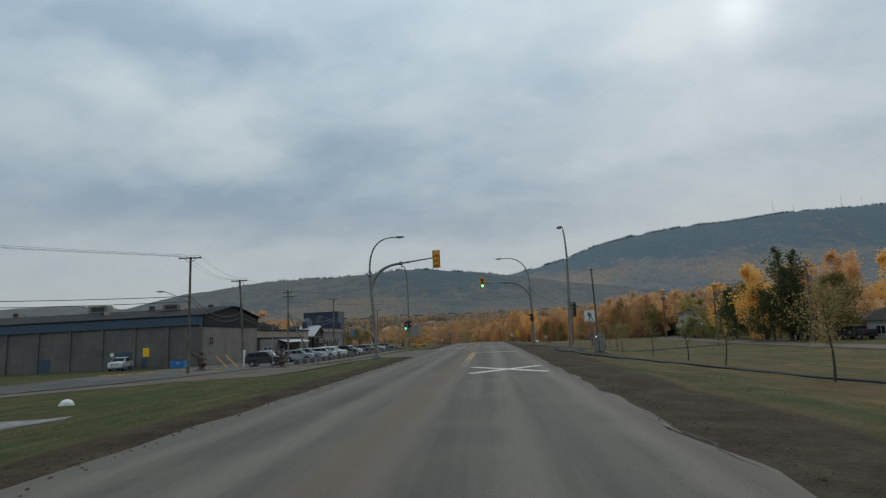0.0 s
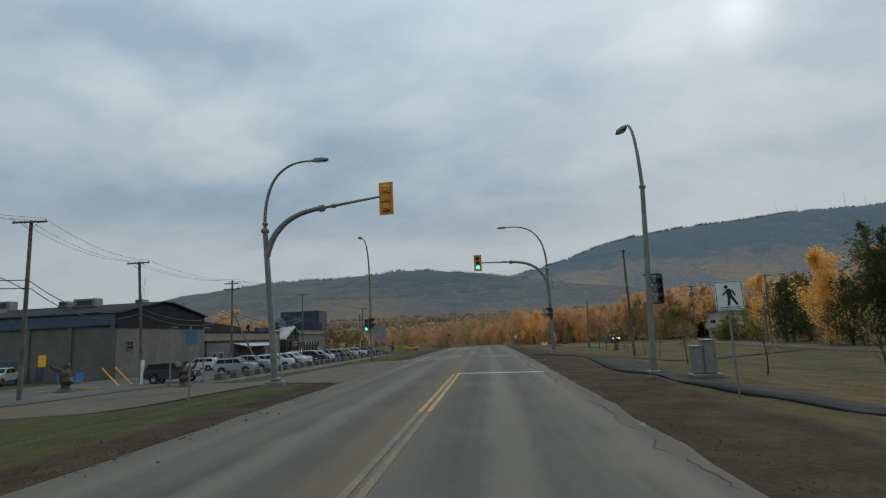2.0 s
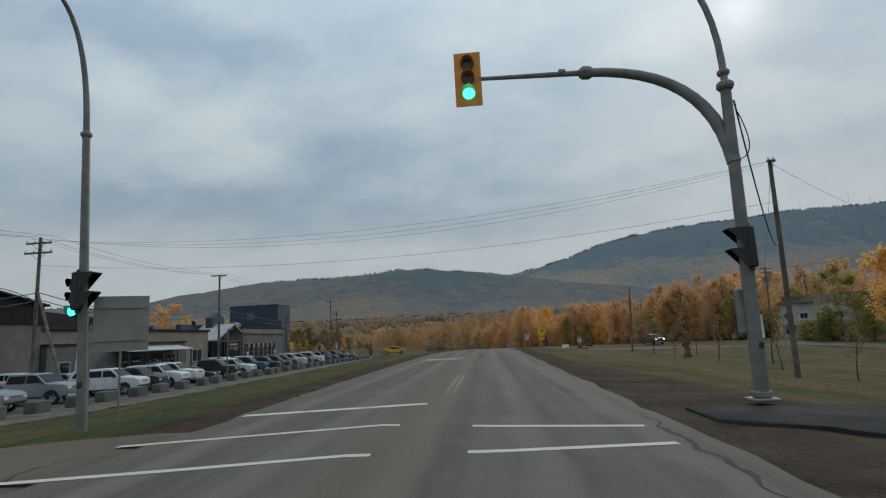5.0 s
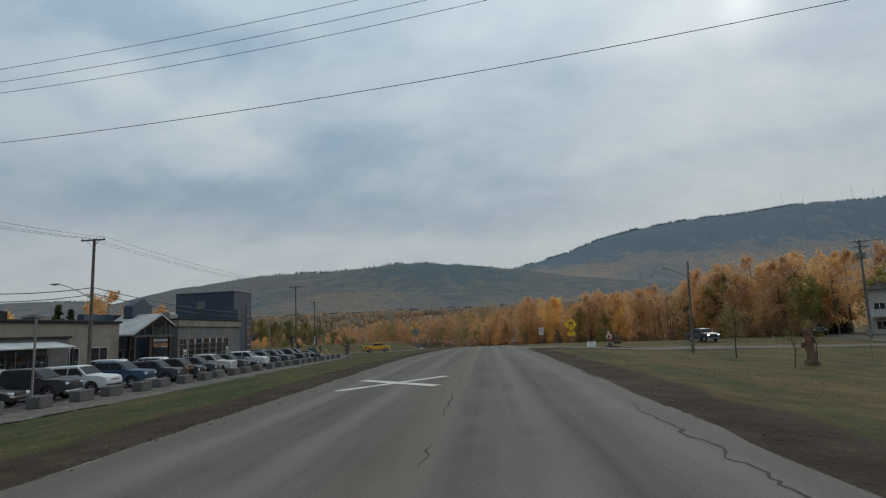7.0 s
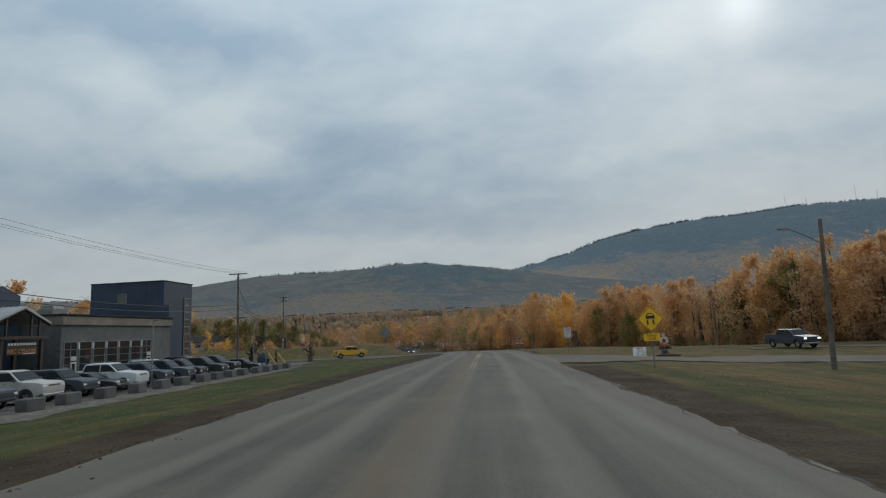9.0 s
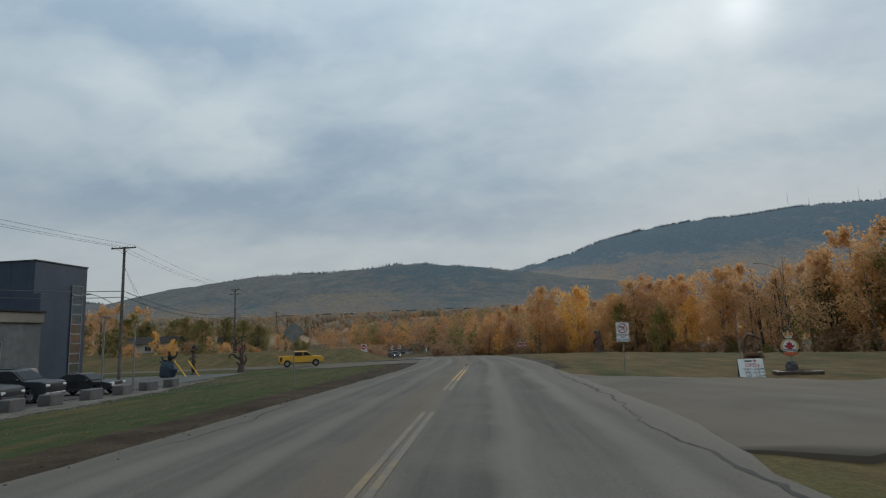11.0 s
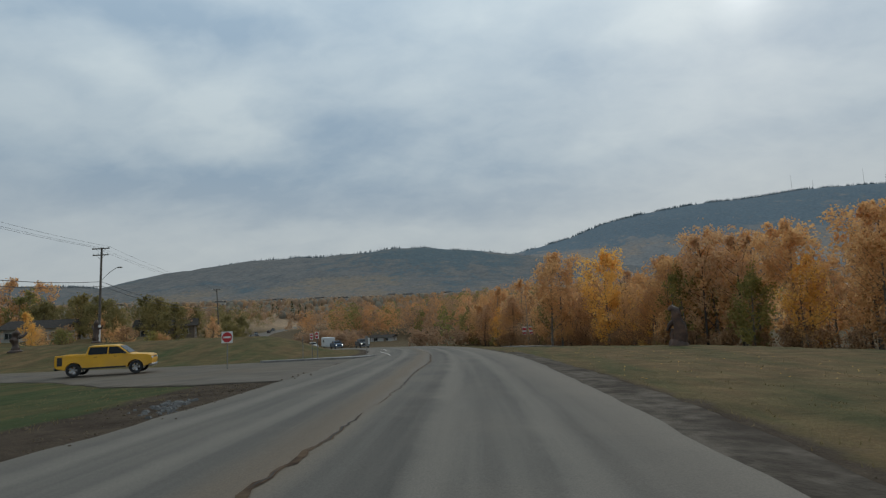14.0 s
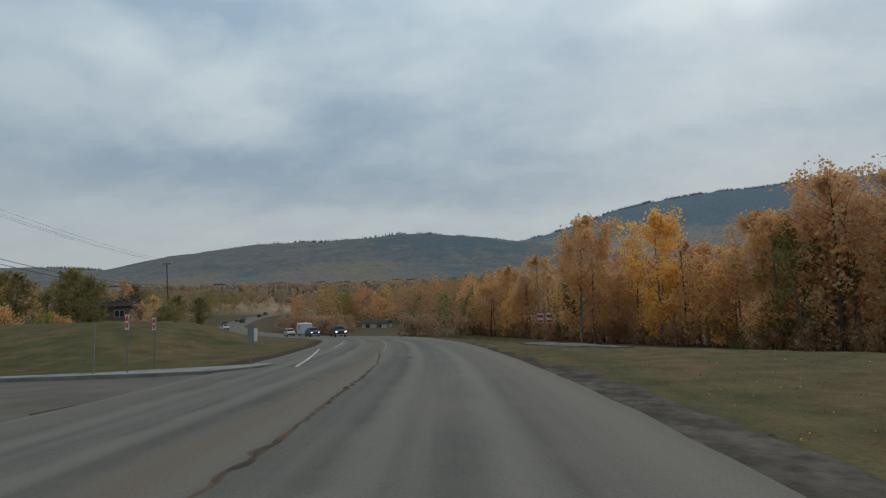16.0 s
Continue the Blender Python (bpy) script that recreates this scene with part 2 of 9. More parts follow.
ASPHALT = road_material()
WHITE_PAINT = paint_material("worn_white_paint", (0.52, 0.485, 0.42), -0.05)
WHITE_LINE = paint_material("thin_white_paint", (0.47, 0.44, 0.385), -0.13)
YELLOW_PAINT = paint_material("worn_yellow_paint", (0.42, 0.25, 0.06))
YELLOW_FAINT = paint_material("faint_yellow_paint", (0.21, 0.145, 0.065), 0.08)
CRACK = surface("crack_filler", (0.018, 0.016, 0.014), (0.03, 0.026, 0.022), 6.0, 0.9, coords="world")
LOT = surface("lot_asphalt", (0.066, 0.063, 0.06), (0.10, 0.096, 0.09), 0.25, 0.9, 0.3, c3=(0.125, 0.118, 0.108), scale3=0.08, bump_scale=30, coords="world", spec=0.12)
NEW_ASPHALT = surface("new_asphalt", (0.022, 0.022, 0.023), (0.036, 0.035, 0.035), 1.2, 0.95, 0.3, c3=(0.05, 0.047, 0.044), bump_scale=30, coords="world", spec=0.08)
SIDE_ROAD = surface("side_road_asphalt", (0.086, 0.073, 0.059), (0.126, 0.107, 0.086), 0.4, 0.92, 0.2, bump_scale=25, coords="world", spec=0.12, c3=(0.118, 0.094, 0.070), scale3=0.15)
SHOULDER = surface("gravel_shoulder", (0.058, 0.048, 0.038), (0.122, 0.102, 0.081), 2.4, 0.95, 1.0, c3=(0.045, 0.036, 0.028), scale3=0.8, bump_scale=12, coords="world", spec=0.04)
SEAM = surface("earth_filled_seam", (0.040, 0.026, 0.018), (0.105, 0.070, 0.045), 2.5, 0.95, 0.5, c3=(0.13, 0.09, 0.06), scale3=0.9, coords="world", spec=0.05)
RIM = surface("crumbled_asphalt", (0.12, 0.105, 0.085), (0.20, 0.18, 0.15), 4.0, 0.95, 0.5, coords="world", spec=0.05)
GRAVEL = surface("gravel", (0.085, 0.078, 0.068), (0.20, 0.182, 0.158), 3.0, 0.95, 0.8, c3=(0.10, 0.086, 0.066), scale3=0.5, bump_scale=16, coords="world", spec=0.06)
SOIL = surface("dark_soil", (0.05, 0.038, 0.028), (0.095, 0.072, 0.052), 1.8, 0.95, 0.7, c3=(0.13, 0.10, 0.07), scale3=0.5, bump_scale=9, coords="world", spec=0.05)
BLOCK_CONCRETE = surface("weathered_concrete", (0.10, 0.10, 0.098), (0.15, 0.147, 0.14), 2.0, 0.9, 0.3, c3=(0.085, 0.08, 0.075), scale3=0.8, vary=0.2)
CONCRETE = surface("concrete", (0.19, 0.18, 0.168), (0.27, 0.258, 0.24), 2.0, 0.9, 0.3, c3=(0.15, 0.14, 0.128), scale3=0.8, vary=0.2)
GALV = surface("galvanised_steel", (0.150, 0.145, 0.133), (0.215, 0.207, 0.19), 3.0, 0.6, metal=0.15, spec=0.4)
DARK_STEEL = surface("dark_steel", (0.03, 0.032, 0.035), (0.05, 0.052, 0.055), 5.0, 0.5, metal=0.3)
POLE_WOOD = surface("weathered_pole", (0.10, 0.085, 0.07), (0.17, 0.145, 0.12), 2.0, 0.9, 0.3, c3=(0.07, 0.06, 0.05), scale3=0.7)
BROWN_WOOD = surface("carved_wood", (0.11, 0.055, 0.03), (0.19, 0.10, 0.055), 2.5, 0.65, 0.4, c3=(0.05, 0.03, 0.02), scale3=1.5)
BEAR_WOOD = surface("rust_carved_wood", (0.055, 0.028, 0.018), (0.115, 0.06, 0.036), 2.0, 0.7, 0.5, c3=(0.03, 0.02, 0.016), scale3=1.2)
DARK_WOOD = surface("dark_carved_wood", (0.04, 0.026, 0.02), (0.08, 0.05, 0.035), 2.5, 0.65, 0.4)
BLACK = plain("black_plastic", (0.012, 0.012, 0.013), 0.5)
WIRE = plain("black_wire", (0.03, 0.03, 0.032), 0.6)
YELLOW_HEAD = surface("signal_yellow", (0.62, 0.27, 0.03), (0.52, 0.22, 0.025), 4.0, 0.45)
SIGN_WHITE = surface("sign_white", (0.66, 0.66, 0.64), (0.58, 0.58, 0.56), 3.0, 0.5)
SIGN_BLACK = plain("sign_black", (0.012, 0.012, 0.012), 0.5)
SIGN_RED = plain("sign_red", (0.45, 0.025, 0.03), 0.45)
SIGN_YELLOW = plain("sign_yellow", (0.93, 0.50, 0.012), 0.45)
GREEN_LAMP = glowing("green_lamp", (0.05, 0.75, 0.50), 3.0)
DEAD_LENS = plain("dark_lens", (0.03, 0.012, 0.01), 0.3)
BARK = surface("poplar_bark", (0.10, 0.09, 0.075), (0.20, 0.185, 0.16), 3.0, 0.9, 0.4)
DARK_BARK = surface("dark_bark", (0.035, 0.028, 0.022), (0.07, 0.055, 0.045), 3.0, 0.9, 0.4)
LEAF_ORANGE = leaf_material("orange_leaves", (0.50, 0.29, 0.145), (0.66, 0.385, 0.172), (0.77, 0.485, 0.215))
LEAF_GOLD = leaf_material("golden_leaves", (0.66, 0.365, 0.10), (0.84, 0.495, 0.13), (0.88, 0.59, 0.19))
LEAF_RUST = leaf_material("rust_leaves", (0.49, 0.29, 0.16), (0.60, 0.368, 0.20), (0.69, 0.445, 0.23))
LEAF_BRUSH = leaf_material("brush_leaves", (0.26, 0.165, 0.10), (0.38, 0.225, 0.12), (0.48, 0.29, 0.145))
LEAF_DARK_OLIVE = leaf_material("dark_olive_leaves", (0.13, 0.115, 0.05), (0.22, 0.185, 0.075), (0.34, 0.25, 0.095))
VALLEY_ORANGE = leaf_material("valley_orange_leaves", (0.42, 0.235, 0.125), (0.60, 0.315, 0.14), (0.76, 0.42, 0.165), 0.10, 0.22)
VALLEY_RUST = leaf_material("valley_rust_leaves", (0.28, 0.19, 0.13), (0.42, 0.26, 0.15), (0.56, 0.34, 0.17), 0.10, 0.22)
LEAF_OLIVE = leaf_material("olive_leaves", (0.14, 0.14, 0.055), (0.26, 0.235, 0.08), (0.42, 0.33, 0.10))
# slope woods lightened towards blue; distance haze sits in these three colours
SLOPE_BROWN = leaf_material("slope_brown", (0.24, 0.178, 0.128), (0.33, 0.235, 0.158), (0.43, 0.30, 0.188))
SLOPE_GOLD = leaf_material("slope_gold", (0.34, 0.235, 0.15), (0.45, 0.295, 0.165), (0.53, 0.35, 0.19))
SLOPE_GREY = leaf_material("slope_grey", (0.23, 0.215, 0.18), (0.31, 0.28, 0.22), (0.38, 0.33, 0.245))
LEAF_GREEN = leaf_material("dark_green_leaves", (0.04, 0.055, 0.024), (0.075, 0.095, 0.04), (0.12, 0.13, 0.055))
NEEDLES = leaf_material("spruce_needles", (0.034, 0.046, 0.022), (0.062, 0.078, 0.036), (0.10, 0.112, 0.055))
GRASS_BLADE = leaf_material("dry_grass_blades", (0.12, 0.10, 0.045), (0.18, 0.14, 0.065), (0.26, 0.20, 0.10))


# ---- mesh building ----
class Shape:
    """Collects simple solids into one mesh."""

    def __init__(self):
        self.v, self.f, self.mi, self.cur = [], [], [], 0

    def add(self, verts, faces):
        o = len(self.v)
        self.v += [tuple(p) for p in verts]
        self.f += [tuple(i + o for i in f) for f in faces]
        self.mi += [self.cur] * len(faces)
        return self

    def box(self, c, s, rz=0.0, bev=0.0, m=None):
        hx, hy, hz = s[0] / 2, s[1] / 2, s[2] / 2
        ca, sa = math.cos(radians(rz)), math.sin(radians(rz))
        if bev <= 0:
            pts = [(sx * hx, sy * hy, sz * hz) for sz in (-1, 1) for sx, sy in ((-1, -1), (1, -1), (1, 1), (-1, 1))]
            faces = [(3, 2, 1, 0), (4, 5, 6, 7), (0, 1, 5, 4), (1, 2, 6, 5), (2, 3, 7, 6), (3, 0, 4, 7)]
        else:
            b = min(bev, hx * 0.9, hy * 0.9, hz * 0.9)
            rings = []
            for z, q in ((-hz, b), (-hz + b, 0.0), (hz - b, 0.0), (hz, b)):
                w, d = hx - q, hy - q
                e = b * 0.7
                rings.append([(-w + e, -d, z), (w - e, -d, z), (w, -d + e, z), (w, d - e, z), (w - e, d, z), (-w + e, d, z), (-w, d - e, z), (-w, -d + e, z)])
            pts = [p for r in rings for p in r]
            faces = [tuple(range(7, -1, -1)), tuple(range(24, 32))]
            for k in range(3):
                for i in range(8):
                    j = (i + 1) % 8
                    faces.append((k * 8 + i, k * 8 + j, k * 8 + 8 + j, k * 8 + 8 + i))
        out = []
        for p in pts:
            q = Vector(p)
            if m is not None:
                q = m @ q
            out.append((c[0] + q.x * ca - q.y * sa, c[1] + q.x * sa + q.y * ca, c[2] + q.z))
        return self.add(out, faces)

    def tube(self, pts, rad, n=8, cap=True):
        pts = [Vector(p) for p in pts]
        if isinstance(rad, (int, float)):
            rad = [rad] * len(pts)
        verts, faces = [], []
        ref = None
        for i, p in enumerate(pts):
            d = (pts[min(i + 1, len(pts) - 1)] - pts[max(i - 1, 0)]).normalized()
            if ref is None:
                ref = Vector((1, 0, 0)) if abs(d.x) < 0.8 else Vector((0, 1, 0))
            a = (ref - d * ref.dot(d)).normalized()
            b = d.cross(a)
            ref = a
            for k in range(n):
                t = 2 * math.pi * k / n
                verts.append(p + (a * math.cos(t) + b * math.sin(t)) * rad[i])
        for i in range(len(pts) - 1):
            for k in range(n):
                q = (k + 1) % n
                faces.append((i * n + k, i * n + q, (i + 1) * n + q, (i + 1) * n + k))
        if cap:
            faces += [tuple(range(n - 1, -1, -1)), tuple(range((len(pts) - 1) * n, len(pts) * n))]
        return self.add(verts, faces)

    def prism(self, poly, z0, z1):
        n = len(poly)
        v = [(*p, z0) for p in poly] + [(*p, z1) for p in poly]
        f = [tuple(range(n - 1, -1, -1)), tuple(range(n, 2 * n))] + [(i, (i + 1) % n, n + (i + 1) % n, n + i) for i in range(n)]
        return self.add(v, f)

    def slab(self, poly, y0, y1):
        """A prism whose outline lies in x and z, between two y."""
        n = len(poly)
        v = [(p[0], y0, p[1]) for p in poly] + [(p[0], y1, p[1]) for p in poly]
        f = [tuple(range(n)), tuple(range(2 * n - 1, n - 1, -1))] + [(i, n + i, n + (i + 1) % n, (i + 1) % n) for i in range(n)]
        return self.add(v, f)

    def blob(self, c, r, n=8, m=6, jag=0.0):
        verts, faces = [], []
        for i in range(m + 1):
            t = math.pi * i / m
            for k in range(n):
                a = 2 * math.pi * k / n
                q = 1 + random.uniform(-jag, jag)
                verts.append((c[0] + r[0] * math.sin(t) * math.cos(a) * q, c[1] + r[1] * math.sin(t) * math.sin(a) * q, c[2] + r[2] * math.cos(t) * q))
        for i in range(m):
            for k in range(n):
                q = (k + 1) % n
                faces.append((i * n + k, (i + 1) * n + k, (i + 1) * n + q, i * n + q))
        return self.add(verts, faces)

    def mesh(self, name, mats, smooth=False):
        me = bpy.data.meshes.new(name)
        me.from_pydata(self.v, [], self.f)
        for m in mats if isinstance(mats, (list, tuple)) else [mats]:
            me.materials.append(m)
        if isinstance(mats, (list, tuple)) and len(mats) > 1:
            me.polygons.foreach_set("material_index", self.mi)
        if smooth:
            me.polygons.foreach_set("use_smooth", [True] * len(me.polygons))
            me.set_sharp_from_angle(angle=radians(40))
        me.update()
        return me


def piece(name, shape, mats, parent=None, label="", smooth=False, m=None):
    ob = new(name, shape.mesh(name, mats, smooth))
    if parent is not None:
        ob.parent = parent
    if m is not None:
        ob.matrix_basis = m
    if label:
        ob["label"] = label
    return ob


def root(name, m, label, category, group="", kind=""):
    ob = new(name)
    ob.empty_display_size = 0.3
    ob.matrix_basis = m
    return tagged(ob, label, category, group, kind)


# ---- lie of the land ----
_Y = np.arange(-160.0, 1000.0, 2.0)
_Z = np.interp(_Y, [-160, 0, 60, 80, 100, 120, 140, 160, 180, 195, 215, 240, 270, 300, 340, 370, 392, 422, 467, 516, 575, 640, 720, 1000],
               [0, 0.02, -0.01, -0.06, -0.18, -0.34, -0.60, -1.02, -1.53, -1.94, -2.57, -3.4, -4.6, -6.0, -7.7, -8.0, -7.8, -7.1, -5.7, -4.9, -3.7, -1.5, 2.0, 14.0])
_Z = np.convolve(np.pad(_Z, 6, mode="edge"), np.hanning(15)[1:-1] / np.hanning(15)[1:-1].sum(), mode="valid")


def road_z(y):
    return float(np.interp(y, _Y, _Z))


CY = [-160, 50, 90, 124, 140, 163, 174, 184, 191, 201, 213, 225, 240, 260, 280, 300, 340, 370, 392, 422, 467, 516, 575, 640, 720]
CX = [-1.1, -1.15, -1.55, -1.85, -2.0, -2.22, -2.33, -2.65, -3.0, -3.65, -4.75, -6.4, -9.2, -14.5, -22.0, -31.5, -57.0, -80.0, -97.0, -114.0, -129.0, -145.0, -156.0, -160.0, -160.0]
RW = [4.55, 4.55, 4.65, 5.0, 5.05, 5.1, 5.15, 5.35, 5.45, 5.8, 6.2, 6.4, 6.6, 6.8, 7.0, 7.0, 7.0, 7.0, 6.5, 6.0, 6.0, 6.0, 6.0, 6.0, 6.0]
LW = [4.9, 4.9, 5.35, 5.75, 5.5, 5.0, 4.95, 5.15, 5.4, 5.8, 6.0, 6.0, 6.2, 6.6, 7.0, 7.0, 7.0, 7.0, 6.5, 6.0, 6.0, 6.0, 6.0, 6.0, 6.0]
_cy = np.arange(-160.0, 721.0, 1.0)


def _smooth(t):
    a = np.interp(_cy, CY, t)
    k = np.hanning(19)[1:-1]
    return np.convolve(np.pad(a, 8, mode="reflect", reflect_type="odd"), k / k.sum(), mode="valid")


_cx, _rw, _lw = _smooth(CX), _smooth(RW), _smooth(LW)


def road_x(y):
    return float(np.interp(y, _cy, _cx))


def right_edge(y):
    return float(np.interp(y, _cy, _cx + _rw))


def left_edge(y):
    return float(np.interp(y, _cy, _cx - _lw))


def step(a, b, t):
    t = min(1.0, max(0.0, (t - a) / (b - a)))
    return t * t * (3 - 2 * t)


def ground_z(x, y):
    """Height of the ground sheet beside the road."""
    zr = road_z(y)
    xl, xr = left_edge(y), right_edge(y)
    if y > 330:
        far = step(330, 420, y)
    else:
        far = 0.0
    if x > xr:
        lvl = float(np.interp(y, [-160, 0, 60, 95, 130, 150, 165, 185, 195, 215], [-1.5, -1.5, -1.7, -2.0, -2.2, -2.15, -2.05, -2.05, -2.25, -2.62])) if y < 215 else zr - 0.05
        k = step(xr + 1.0, xr + 19.0, x) if y < 160 else step(xr + 1.0, xr + 12.0, x)
        z = zr - 0.11 - 0.05 * step(xr, xr + 1.2, x) * (1 - k) + (lvl - zr) * k
        if y < 240:
            z += (0.07 * noise.noise((x * 0.7, y * 0.4, 1.0)) + 0.04 * noise.noise((x * 1.9, y * 1.2, 4.0))) * step(xr + 0.6, xr + 2.0, x)
        if 176 < y < 330 and x > xr + 2:
            # the field falls away towards the wood
            d = y - float(np.interp(x, [3.4, 6.5, 10.3, 13.3, 16, 19.5, 26, 32, 45], [231, 225.5, 221, 217.7, 214.5, 206, 190, 182, 178]))
            z -= 1.6 * step(0.0, 30.0, d) * step(2.0, 8.0, x - xr) * (1 - step(280, 330, y)) * (1 - step(50, 90, x))
        if 150 < y < 260:
            z += 0.08 * step(xr + 1.5, xr + 6.0, x) * step(162, 172, y) * (1 - step(230, 255, y)) * (1 - 0.6 * step(xr + 9, xr + 20, x))
    elif x < xl:
        lvl = float(np.interp(y, [-160, 65, 90, 150, 185, 207, 240], [-1.2, -1.25, -1.5, -1.85, -2.3, -2.45, -3.2])) if y < 240 else zr + 0.2
        k = 1 - step(xl - 15.0, xl - 1.5, x)
        z = zr - 0.11 + (lvl - zr) * k
        # grassy bank between the side street and the bend
        d = (1 - step(-22.0, -12.5, x)) * step(216, 236, y) * (1 - step(245, 268, y))
        z += 2.3 * d * step(2.0, 14.0, xl - x)
        z += 4.0 * (1 - step(-68.0, -50.0, x)) * step(248, 275, y) * (1 - step(300, 335, y))
    else:
        z = zr - 0.12
    if y > 300:
        # valley floor, then the rise towards the hills
        r = math.hypot(x, y)
        hills = float(np.interp(r, [300, 350, 400, 430, 480, 530, 600, 750, 900, 1300, 1800, 2300, 6000], [-6, -7.5, -8, -7.5, -6, -5.2, -3, 8, 18, 40, 60, 65, 65]))
        hills += 5.0 * step(60, 130, x - road_x(min(y, 720))) * (1 - step(700, 900, y))
        w = step(300, 430, y) * (step(9, 45, abs(x - road_x(y))) if y < 720 else 1.0)
        z = z * (1 - w) + hills * w
    elif y <= 300 and (x > 110 or x < -130):
        s = step(110, 400, x) if x > 0 else step(-130 - 270, -130, x) * -1 + 1
        z = z + s * 6.0
    return z


def ground_material():
    """Autumn grass: dry and green patches, bare soil beside the road and leaf litter under the trees."""
    m = bpy.data.materials.new("autumn_grass")
    m.use_nodes = True
    nt = m.node_tree
    b = nt.nodes["Principled BSDF"]
    pos = nt.nodes.new("ShaderNodeNewGeometry").outputs["Position"]
    at = nt.nodes.new("ShaderNodeAttribute")
    at.attribute_name = "cover"
    sp = nt.nodes.new("ShaderNodeSeparateColor")
    nt.links.new(at.outputs["Color"], sp.inputs[0])
    soil, green, litter = sp.outputs
    big = noise_node(nt, pos, 0.09, 4.0, 0.6)
    mid = noise_node(nt, pos, 0.7, 5.0, 0.65)
    fine = noise_node(nt, pos, 11.0, 4.0, 0.7)
    dry = mix_node(nt, ramp_node(nt, mid, [(0.35, 0.0), (0.68, 1.0)]), (0.088, 0.060, 0.029), (0.158, 0.106, 0.052))
    grn = mix_node(nt, ramp_node(nt, mid, [(0.35, 0.0), (0.68, 1.0)]), (0.036, 0.048, 0.019), (0.062, 0.074, 0.030))
    mp = nt.nodes.new("ShaderNodeVectorMath")
    mp.operation = "MULTIPLY"
    nt.links.new(pos, mp.inputs[0])
    mp.inputs[1].default_value = (0.75, 0.10, 1.0)
    swath = noise_node(nt, mp.outputs[0], 1.0, 4.0, 0.6)
    k = math_node(nt, "ADD", green, math_node(nt, "ADD", math_node(nt, "MULTIPLY", math_node(nt, "SUBTRACT", big, 0.5), 1.3), math_node(nt, "MULTIPLY", math_node(nt, "SUBTRACT", swath, 0.48), 2.4)), True)
    col = mix_node(nt, k, dry, grn)
    dirt = mix_node(nt, ramp_node(nt, mid, [(0.3, 0.0), (0.7, 1.0)]), (0.034, 0.024, 0.017), (0.08, 0.06, 0.042))
    s = math_node(nt, "ADD", math_node(nt, "ADD", soil, math_node(nt, "MULTIPLY", math_node(nt, "SUBTRACT", mid, 0.5), 1.1)), math_node(nt, "MULTIPLY", math_node(nt, "SUBTRACT", noise_node(nt, pos, 0.25, 3.0, 0.6), 0.5), 0.8))
    col = mix_node(nt, ramp_node(nt, s, [(0.38, 0.0), (0.62, 1.0)]), col, dirt)
    brown = mix_node(nt, ramp_node(nt, fine, [(0.35, 0.0), (0.65, 1.0)]), (0.048, 0.036, 0.022), (0.120, 0.086, 0.048))
    col = mix_node(nt, litter, col, brown)
    canopy = mix_node(nt, ramp_node(nt, noise_node(nt, pos, 0.06, 5.0, 0.7), [(0.38, 0.0), (0.62, 1.0)]), (0.20, 0.145, 0.10), (0.32, 0.22, 0.135))
    col = mix_node(nt, at.outputs["Alpha"], col, canopy)
    col = mix_node(nt, 0.5, col, mix_node(nt, 1.0, col, ramp_node(nt, fine, [(0.3, 0.5), (0.7, 1.5)]), "MULTIPLY"))
    nt.links.new(col, b.inputs["Base Color"])
    b.inputs["Roughness"].default_value = 0.95
    b.inputs["Specular IOR Level"].default_value = 0.05
    bn = nt.nodes.new("ShaderNodeBump")
    bn.inputs["Strength"].default_value, bn.inputs["Distance"].default_value = 0.8, 0.08
    nt.links.new(math_node(nt, "ADD", fine, mid), bn.inputs["Height"])
    nt.links.new(bn.outputs[0], b.inputs["Normal"])
    return m


def cover_at(x, y):
    """Bare soil, green and leaf litter, 0 to 1 each."""
    xl, xr = left_edge(min(y, 420)), right_edge(min(y, 420))
    soil = green = litter = 0.0
    if y < 330:
        if x > xr - 1:
            w = float(np.interp(y, [-50, 20, 45, 75, 95, 140, 170, 182, 195, 203, 230], [2.4, 2.6, 3.4, 3.8, 1.9, 2.1, 1.6, 2.4, 2.0, 1.2, 0.4]))
            soil = (1 - step(w * 0.6, w * 1.3, x - xr)) * (0.0 if 139 < y < 168 else 1.0)
            green = 0.1 + 0.5 * step(w * 0.7, w * 1.1, x - xr) * (1 - step(w + 1.5, w + 5.0, x - xr)) * (1.0 if y < 165 else 0.35) + (0.33 - 0.18 * step(120, 160, y)) * step(7, 14, x - xr)
            d = y - float(np.interp(x, [2.7, 3.6, 4.4, 6.5, 10, 15.5, 20], [165.5, 160.6, 159.1, 158.1, 158.6, 162.6, 163.6]))
            if d > -1.0:
                soil = max(soil, (1 - step(0.8, 2.6, d)) * (1 - step(13, 19, x)))
            litter = 0.85 * step(0, 5, x - forest_edge(y)) * step(138, 172, y)
        elif x < xl + 1:
            w = float(np.interp(y, [-50, 45, 80, 150, 190, 230], [1.6, 1.6, 1.8, 1.8, 3.5, 1.0]))
            soil = 1 - step(w * 0.6, w * 1.3, xl - x)
            green = 0.75 - 0.45 * step(200, 218, y)
    else:
        litter = 0.9 - 0.5 * step(500, 700, y)
    return soil, green, litter


def forest_edge(y):
    return float(np.interp(y, [140, 165, 190, 205, 215, 228, 240, 260, 280, 300, 330, 380, 430], [56, 53, 47, 43, 40, 34, 28, 22.5, 16.5, 5, -14, -48, -90]))


def grid_lines(spans):
    out = []
    for a, b, d in spans:
        n = max(1, round((b - a) / d))
        out += [a + (b - a) * i / n for i in range(n)]
    out.append(spans[-1][1])
    return out


